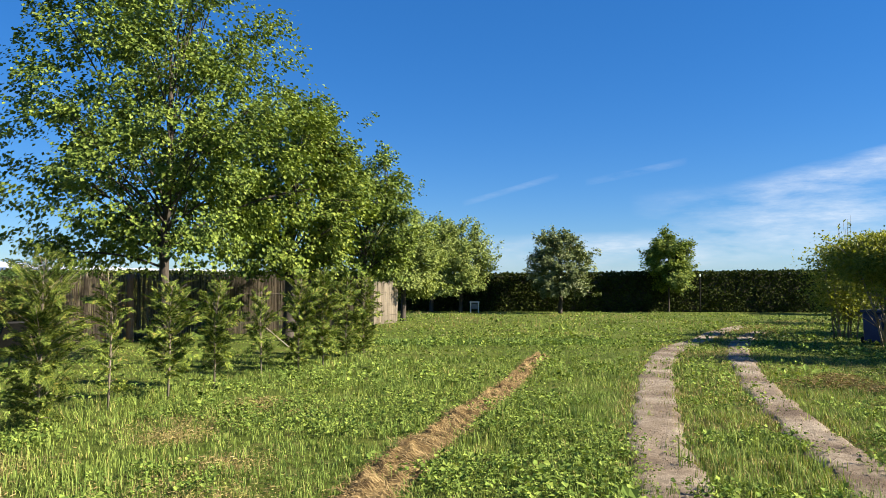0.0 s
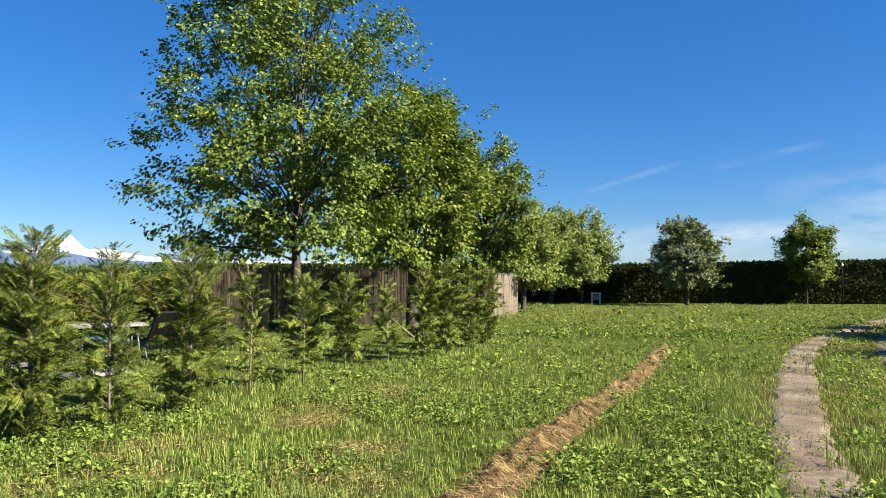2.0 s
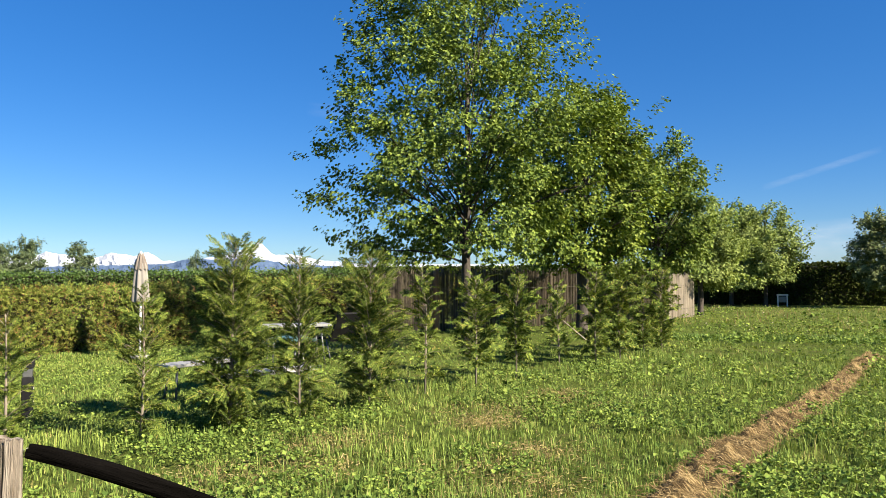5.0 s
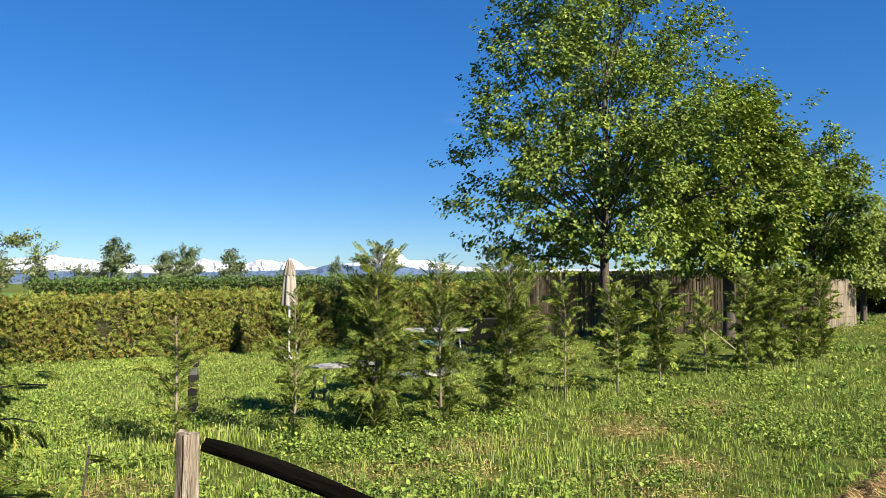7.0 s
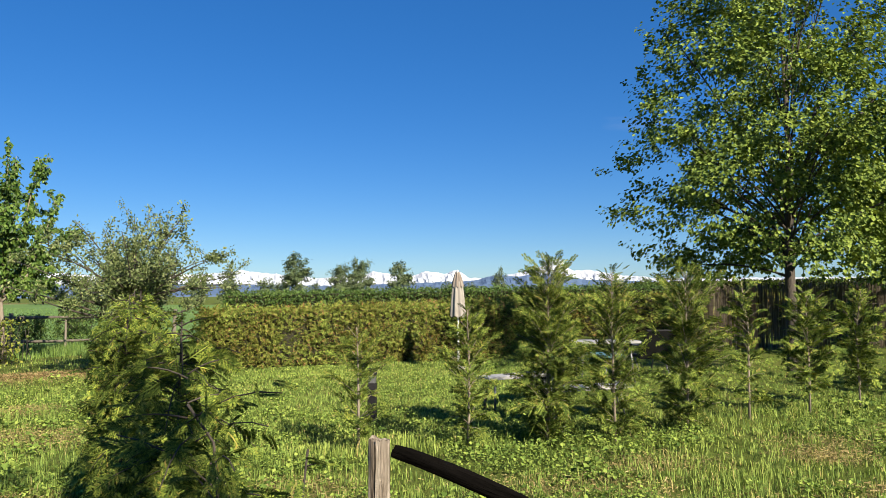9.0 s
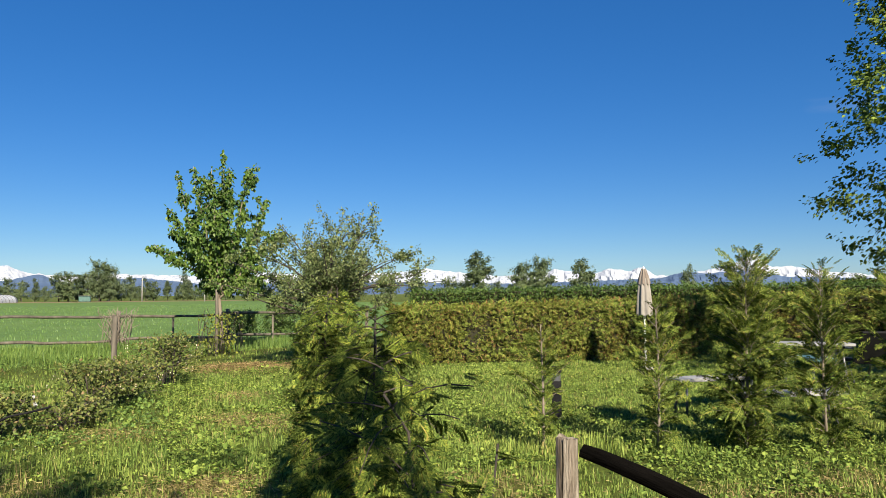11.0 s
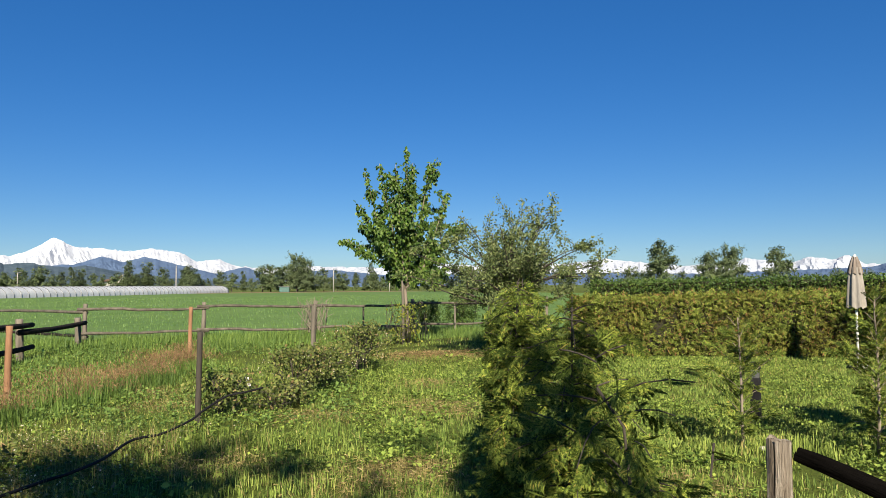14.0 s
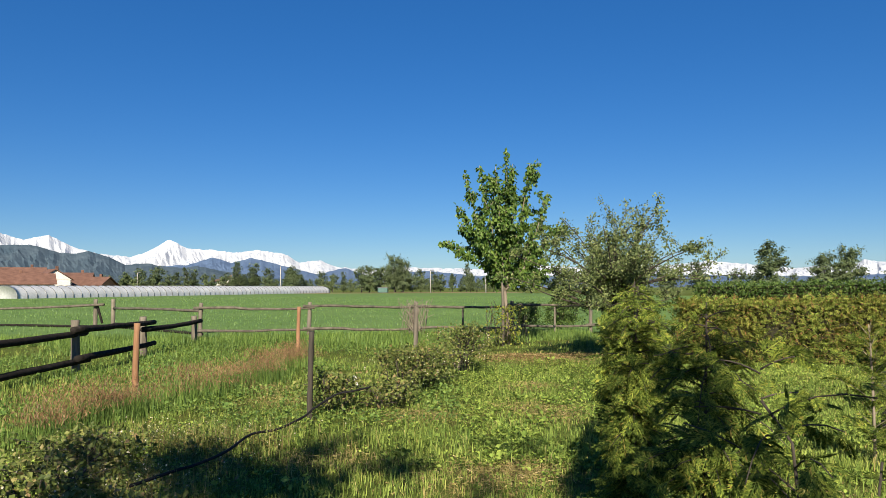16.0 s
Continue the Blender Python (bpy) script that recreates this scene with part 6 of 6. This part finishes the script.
# ---- garden plants ----
def low_bush(x, y, h, rw, n, label, seed, leaf, blossom=0):
    e = shrub(x, y, h * 1.05, rw * 0.95, int(n * 0.8), 0.055, leaf, label, seed, 9, 0, 0.12, M_BARK, "berry bushes", 0.075, 0.25)
    if blossom:
        r = np.random.default_rng(seed + 1)
        v = r.standard_normal((blossom, 3))
        v /= np.linalg.norm(v, axis=1)[:, None]
        p = np.c_[v[:, 0] * rw * 0.95, v[:, 1] * rw * 0.95, h * (0.6 + 0.42 * v[:, 2])]
        put("blossom", scatter(Geo(), LEAF_V * np.array([1.4, 1, 1]), LEAF_F, p, r.standard_normal((blossom, 3)), r.uniform(0, 6, blossom), r.uniform(0.012, 0.028, blossom)), M_BLOSSOM, e)


low_bush(-11.6, 1.15, 0.62, 0.62, 2200, "low berry bush with dark leaves and pale twigs", 71, M_BERRY, 60)
low_bush(-12.4, 1.6, 0.6, 0.6, 1900, "low berry bush with dark leaves and pale twigs", 72, M_BERRY, 40)
low_bush(-14.1, 2.5, 0.85, 0.75, 2400, "berry bush with pale blossom beside a stake", 73, M_BERRY, 160)
low_bush(-10.1, 0.05, 0.5, 0.4, 1100, "small dark-leaved berry bush by a stake", 74, M_BERRY, 0)
low_bush(-10.4, 0.75, 0.3, 0.5, 1000, "small dark-leaved berry bush", 75, M_BERRY, 0)
low_bush(-6.4, -2.3, 0.24, 0.55, 1200, "low weedy bush with small pale flowers", 76, M_BERRY, 40)
low_bush(-7.6, -2.3, 0.26, 0.6, 1200, "low weedy bush with small pale flowers", 77, M_BERRY, 40)
low_bush(-5.4, -1.55, 0.22, 0.5, 1000, "low weedy bush with small pale flowers", 78, M_BERRY, 60)


def weed_bed():
    """Rank weeds of uneven height in clumps."""
    c = np.c_[rng.uniform(-8.8, -4.6, 150), rng.normal(0, 0.55, 150)]
    c[:, 1] += -1.75 - 0.12 * (c[:, 0] + 6.7)
    h = rng.uniform(0.04, 0.20, 150)
    k = rng.integers(0, 150, 7000)
    u = rng.random(7000)
    p = np.c_[c[k] + rng.standard_normal((7000, 2)) * (0.05 + 0.12 * u)[:, None], 0.02 + u * h[k]]
    tagged(put("weeds", scatter(Geo(), LEAF_V, LEAF_F, p, np.c_[rng.standard_normal((7000, 2)), rng.normal(0.3, 0.4, 7000)], rng.normal(0, 0.6, 7000), rng.uniform(0.018, 0.042, 7000)), M_BERRY), "rank leafy weeds of uneven height", "weeds", kind="stuff")
    i = rng.integers(0, 150, 2600)
    blades("weed_stems", c[i] + rng.standard_normal((2600, 2)) * 0.13, h[i] * rng.uniform(0.8, 2.0, 2600), rng.uniform(0.004, 0.008, 2600), 0.35, M_DRY_GRASS, "dry brown stems among the rank weeds", "weeds", False)
    q = p[u > 0.93]
    m = len(q)
    tagged(put("weed_flowers", scatter(Geo(), LEAF_V, LEAF_F, q + np.array([0, 0, 0.03]), rng.standard_normal((m, 3)), rng.uniform(0, 6, m), rng.uniform(0.008, 0.022, m)), M_BLOSSOM), "tiny white flowers on the weeds", "flowers", kind="stuff")


weed_bed()


def sorrel():
    """A strip of sorrel in thick and thin clumps, green below, rust-coloured above."""
    c = np.c_[rng.uniform(-16.2, -8.4, 150), rng.normal(0, 0.16, 150)]
    c[:, 1] += np.interp(c[:, 0], [-16, -12.5, -11.2, -10.2, -9], [-0.45, -1.55, -2.1, -2.6, -3.1])
    high = 0.22 + 0.28 * rng.random(150) ** 1.3
    n = 22000
    k = rng.integers(0, 150, n)
    p = c[k] + rng.standard_normal((n, 2)) * 0.15
    blades("sorrel", p[:12000], high[k[:12000]] * rng.uniform(0.4, 1.0, 12000), rng.uniform(0.008, 0.014, 12000), 0.28, M_RANK, "strip of grass and sorrel stems", "weeds", False)
    q, hk = p[12000:], high[k[12000:]]
    m = len(q)
    tagged(put("sorrel_heads", scatter(Geo(), LONG_V, LEAF_F, np.c_[q, hk * rng.uniform(0.65, 1.12, m)], rng.standard_normal((m, 3)) * 0.5 + np.array([0, 0, 1.0]), rng.uniform(0, 6, m), np.c_[rng.uniform(0.012, 0.028, m), rng.uniform(0.03, 0.075, m), np.full(m, 0.03)]), M_SORREL), "reddish-brown sorrel seed heads", "weeds", kind="stuff")


sorrel()
low_bush(-25.9, 8.8, 1.1, 0.95, 6500, "dark bush behind the rail fence", 79, M_LEAF_DARK, 0)
low_bush(-25.8, 7.4, 1.05, 0.75, 5200, "dark bush behind the rail fence", 80, M_LEAF_DARK, 0)


# ---- by the track ----
def small_frame(x, y):
    e = thing("notice_stand", "small white frame stand on the lawn", "stand", m=pose(x, y, 0, 0, 0, 10))
    for sx in (-1, 1):
        put("leg", box(Geo(), (sx * 0.23, 0, 0.29), (0.06, 0.06, 0.62)), M_WHITE, e)
    put("top", box(Geo(), (0, 0, 0.60), (0.56, 0.10, 0.07)), M_WHITE, e)
    put("panel", box(Geo(), (0, 0.02, 0.36), (0.36, 0.04, 0.30)), M_GREY_METAL, e)


small_frame(2.4, 42.4)


def garden_lamp(x, y, h):
    e = thing("lamp_post", "slim dark garden lamp post with a small white head", "lamp", m=pose(x, y, 0))
    put("pole", add_tube(Geo(), [(0, 0, 0), (0, 0, 1.0), (0, 0, h - 0.08)], [0.035, 0.03, 0.028], 10), M_BLACK, e)
    put("head", add_tube(Geo(), [(0, 0, h - 0.1), (0, 0, h - 0.05), (0, 0, h + 0.06)], [0.05, 0.075, 0.04], 12), M_WHITE, e)


garden_lamp(16.4, 44.9, 2.3)


def bin_box(x, y):
    e = thing("waste_bin", "dark blue wheeled waste bin behind the shrub", "bin", m=pose(x, y, 0, 0, 0, 25))
    put("body", box(Geo(), (0, 0, 0.46), (0.58, 0.62, 0.86), taper=1.08), M_BLUE, e)
    put("lid", box(Geo(), (0, 0, 0.93), (0.66, 0.72, 0.08)), M_BLUE, e)
    for sx in (-1, 1):
        put("wheel", add_tube(Geo(), [(sx * 0.24 - 0.03, 0.3, 0.1), (sx * 0.24 + 0.03, 0.3, 0.1)], 0.1, 14), M_BLACK, e)


bin_box(12.85, 21.0)
bin_box(13.7, 21.2)


# ---- far things ----
def tunnel():
    e = thing("poly_tunnel", "long low greenhouse tunnel of whitish plastic film", "greenhouse")
    a, b = np.array([-123.0, -46.5]), np.array([-228.0, 4.0])
    ln = np.linalg.norm(b - a)
    t = (b - a) / ln
    nrm = np.array([-t[1], t[0]])
    th = np.linspace(0, math.pi, 13)
    R, H, step = 2.7, 2.05, 1.9
    nr = int(ln / step)

    def arc(s, k=1.0):
        q = a + t * s
        return np.c_[q[0] + nrm[0] * R * k * np.cos(th), q[1] + nrm[1] * R * k * np.cos(th), H * k * np.sin(th) ** 0.8]
    V, n = [], 0
    for i in range(nr):
        V += [arc(i * step, 1.0), arc((i + 0.5) * step, 0.975)]
    k = len(th)
    n = len(V)
    i, j = np.meshgrid(np.arange(n - 1), np.arange(k - 1), indexing="ij")
    g = Geo().add(np.concatenate(V), np.stack([i * k + j, i * k + j + 1, (i + 1) * k + j + 1, (i + 1) * k + j], -1).reshape(-1, 4))
    for q in (0, n - 1):
        g.v.append(np.zeros((0, 3)))
        g.f.append((np.arange(k) + q * k)[None])
    put("film", g, M_FILM, e, smooth=True)
    for i in range(nr):
        put("rib", add_tube(Geo(), arc(i * step, 1.012), 0.05, 5), M_GREY_METAL, e)


tunnel()


def house(x, y, yaw, sx, sy, h, rise, wall, label):
    e = thing("house", label, "house", "farm houses", pose(x, y, 0, 0, 0, yaw))
    put("wall", box(Geo(), (0, 0, h / 2), (sx, sy, h)), wall, e)
    o = 0.5
    for s in (-1, 1):
        V = [(-sx / 2 - o, s * (sy / 2 + o), h - 0.15), (sx / 2 + o, s * (sy / 2 + o), h - 0.15), (sx / 2 + o, 0, h + rise), (-sx / 2 - o, 0, h + rise)]
        V += [(p[0], p[1], p[2] + 0.22) for p in V]
        put("roof", Geo().add(V, [(0, 1, 2, 3), (7, 6, 5, 4), (0, 4, 5, 1), (1, 5, 6, 2), (2, 6, 7, 3), (3, 7, 4, 0)]), M_ROOF, e)
    for s in (-1, 1):
        put("gable", Geo().add([(s * sx / 2 * 0.999, -sy / 2, h), (s * sx / 2 * 0.999, sy / 2, h), (s * sx / 2 * 0.999, 0, h + rise - 0.1), (s * (sx / 2 - 0.2), -sy / 2, h), (s * (sx / 2 - 0.2), sy / 2, h), (s * (sx / 2 - 0.2), 0, h + rise - 0.1)],
                               [(0, 1, 2)]).add([(s * (sx / 2 - 0.3), -sy / 2, h), (s * (sx / 2 - 0.3), sy / 2, h), (s * (sx / 2 - 0.3), 0, h + rise - 0.1)], [(0, 1, 2)]), wall, e)
    put("chimney", box(Geo(), (sx * 0.2, sy * 0.12, h + rise + 0.2), (0.7, 0.7, 1.6)), M_ROOF, e)
    for fx in (-0.32, 0.0, 0.32):
        for zz in (h * 0.3, h * 0.72):
            w = put("window", box(Geo(), (fx * sx, -sy / 2, zz), (1.3, 0.12, 1.4)), M_WHITE, e)
            put("pane", box(Geo(), (fx * sx, -sy / 2 - 0.06, zz), (1.0, 0.06, 1.1)), M_GLASS_DARK, w)


def far_at(az, d):
    return -d * math.sin(radians(az)), d * math.cos(radians(az))


for az, d, yaw, sx, sy, h, rise, wl, lab in ((111.0, 212, 112, 24, 11, 2.7, 2.5, M_WALL, "low white farmhouse with a wide red tile roof"), (109.6, 236, 105, 11, 9, 5.0, 2.3, M_WALL, "white farmhouse with a red tile roof"),
                                             (107.9, 226, 30, 10, 8, 3.9, 2.7, M_WALL, "white gabled house with a red tile roof"), (106.4, 242, 100, 9, 8, 4.3, 1.7, M_WALL, "white farmhouse with a red tile roof"),
                                             (105.3, 228, 75, 9.5, 8, 2.5, 2.1, M_WALL_ORANGE, "orange rendered house with a red tile roof"), (116.0, 225, 20, 14, 9, 4.4, 2.0, M_WALL, "white farmhouse with a red tile roof"), (96.2, 330, 15, 18, 10, 4.5, 1.5, M_WALL, "long white farm building among trees")):
    house(*far_at(az, d), yaw, sx, sy, h, rise, wl, lab)


def pole(az, d, h, lamp=False):
    x, y = far_at(az, d)
    e = thing("street_lamp" if lamp else "utility_pole", "far grey street lamp" if lamp else "far pale concrete utility pole", "pole", "far poles", pose(x, y, 0))
    put("shaft", add_tube(Geo(), [(0, 0, -0.1), (0, 0, h / 2), (0, 0, h)], [0.15, 0.13, 0.10], 8), M_CONCRETE, e)
    if lamp:
        put("head", box(Geo(), (0, 0.5, h + 0.05), (0.4, 1.2, 0.22)), M_GREY_METAL, e)
    else:
        put("crossarm", box(Geo(), (0, 0, h - 0.3), (1.3, 0.14, 0.14)), M_CONCRETE, e)


pole(92.3, 205, 7.4)
pole(76.5, 200, 4.5)
for az, d in ((102.4, 260), (99.1, 270), (95.9, 300), (80.8, 215)):
    pole(az, d, 6.6, True)


def far_tree(height, rw, seed, n=2200, size=0.36, conic=False, leaf=None):
    return leaf_tree("far_tree", 0, -400, height, rw, height * 0.10 if conic else height * 0.16, n, size, leaf or M_FAR_LEAF, M_BARK, "dark green conical tree across the field" if conic else "rounded green tree across the field",
                     seed, 0.16, None, 0.34, 0.22 if conic else 0.45, 12, 6, group="trees across the field", boughs=60, bough=0.26 * rw, shell=0.15)


kinds = [far_tree(6.5, 2.7, 501), far_tree(7.0, 2.3, 502), far_tree(8.0, 1.9, 503, 2400, 0.36, True), far_tree(10, 3.6, 504, 6500, 0.33), far_tree(9.0, 2.6, 505, 4200, 0.33)]


def stand(k, az, d, top, wide=1.0, yaw=0):
    o = kinds[k]
    h0 = (6.5, 7.0, 8.0, 10.0, 9.0)[k]
    x, y = far_at(az, d)
    s = top / h0
    return copy_thing(o, pose(x, y, 0, 0, 0, yaw) @ Matrix.Diagonal((s * wide, s * wide, s, 1)))


# the four tall trees behind the hedge and those beside them
for k, az, d, top, wide in ((4, 55.8, 172, 11.2, 1.1), (3, 52.4, 160, 8.6, 1.0), (3, 50.9, 160, 9.9, 0.9), (4, 47.8, 147, 8.1, 1.05), (0, 40.1, 147, 6.8, 0.55), (1, 60.7, 165, 7.3, 1.0), (0, 58.0, 170, 5.6, 0.9), (1, 63, 170, 6.5, 1.1),
                            (0, 65.5, 175, 6.0, 1.2), (1, 68, 180, 6.6, 1.2), (0, 70.5, 185, 6.2, 1.2), (0, 73, 190, 6.4, 1.2), (0, 44.0, 170, 4.6, 0.9), (0, 42.3, 165, 4.2, 0.9), (1, 29.0, 150, 4.6, 1.3), (0, 27.5, 150, 4.4, 1.4), (0, 56.9, 185, 5.0, 1.1), (1, 54.3, 185, 4.6, 1.1)):
    stand(k, az, d, top, wide, az * 37)
# the tree line at the far edge of the field
rt = random.Random(12)
az = 75.0
while az < 104:
    big = rt.random()
    k = 2 if big < 0.35 else rt.choice((0, 1, 1, 4))
    d = rt.uniform(236, 262)
    stand(k, az, d, rt.uniform(4.4, 9.0) * (0.95 if 90 < az < 99 else 1.0), rt.uniform(0.85, 1.2), rt.uniform(0, 360))
    az += rt.uniform(0.45, 0.95)
for k, az, d, top, wide in ((3, 83.6, 240, 13.0, 0.75), (3, 82.9, 236, 11.5, 0.7), (2, 95.4, 250, 10.0, 1.0), (2, 94.2, 252, 9.6, 1.3), (4, 91.4, 250, 8.6, 1.3), (2, 78.0, 250, 9.5, 0.8), (2, 75.6, 250, 11, 0.8), (4, 107.6, 300, 8.5, 1.2), (0, 104.4, 285, 6.0, 1.3), (1, 103.2, 280, 5.6, 1.3), (4, 110.6, 310, 8.0, 1.3)):
    stand(k, az, d, top, wide, az * 31)
for o in kinds:
    for c in list(o.children_recursive) + [o]:
        bpy.data.objects.remove(c)


def far_shed(az, d):
    x, y = far_at(az, d)
    e = thing("green_shed", "small green field shed before the far trees", "shed", m=pose(x, y, 0, 0, 0, 80))
    put("wall", box(Geo(), (0, 0, 0.8), (3.0, 2.2, 1.6)), M_GREEN_PAINT, e)
    put("roof", box(Geo(), (0, 0, 1.66), (3.3, 2.5, 0.14)), M_GREY_METAL, e)


far_shed(84.5, 228)
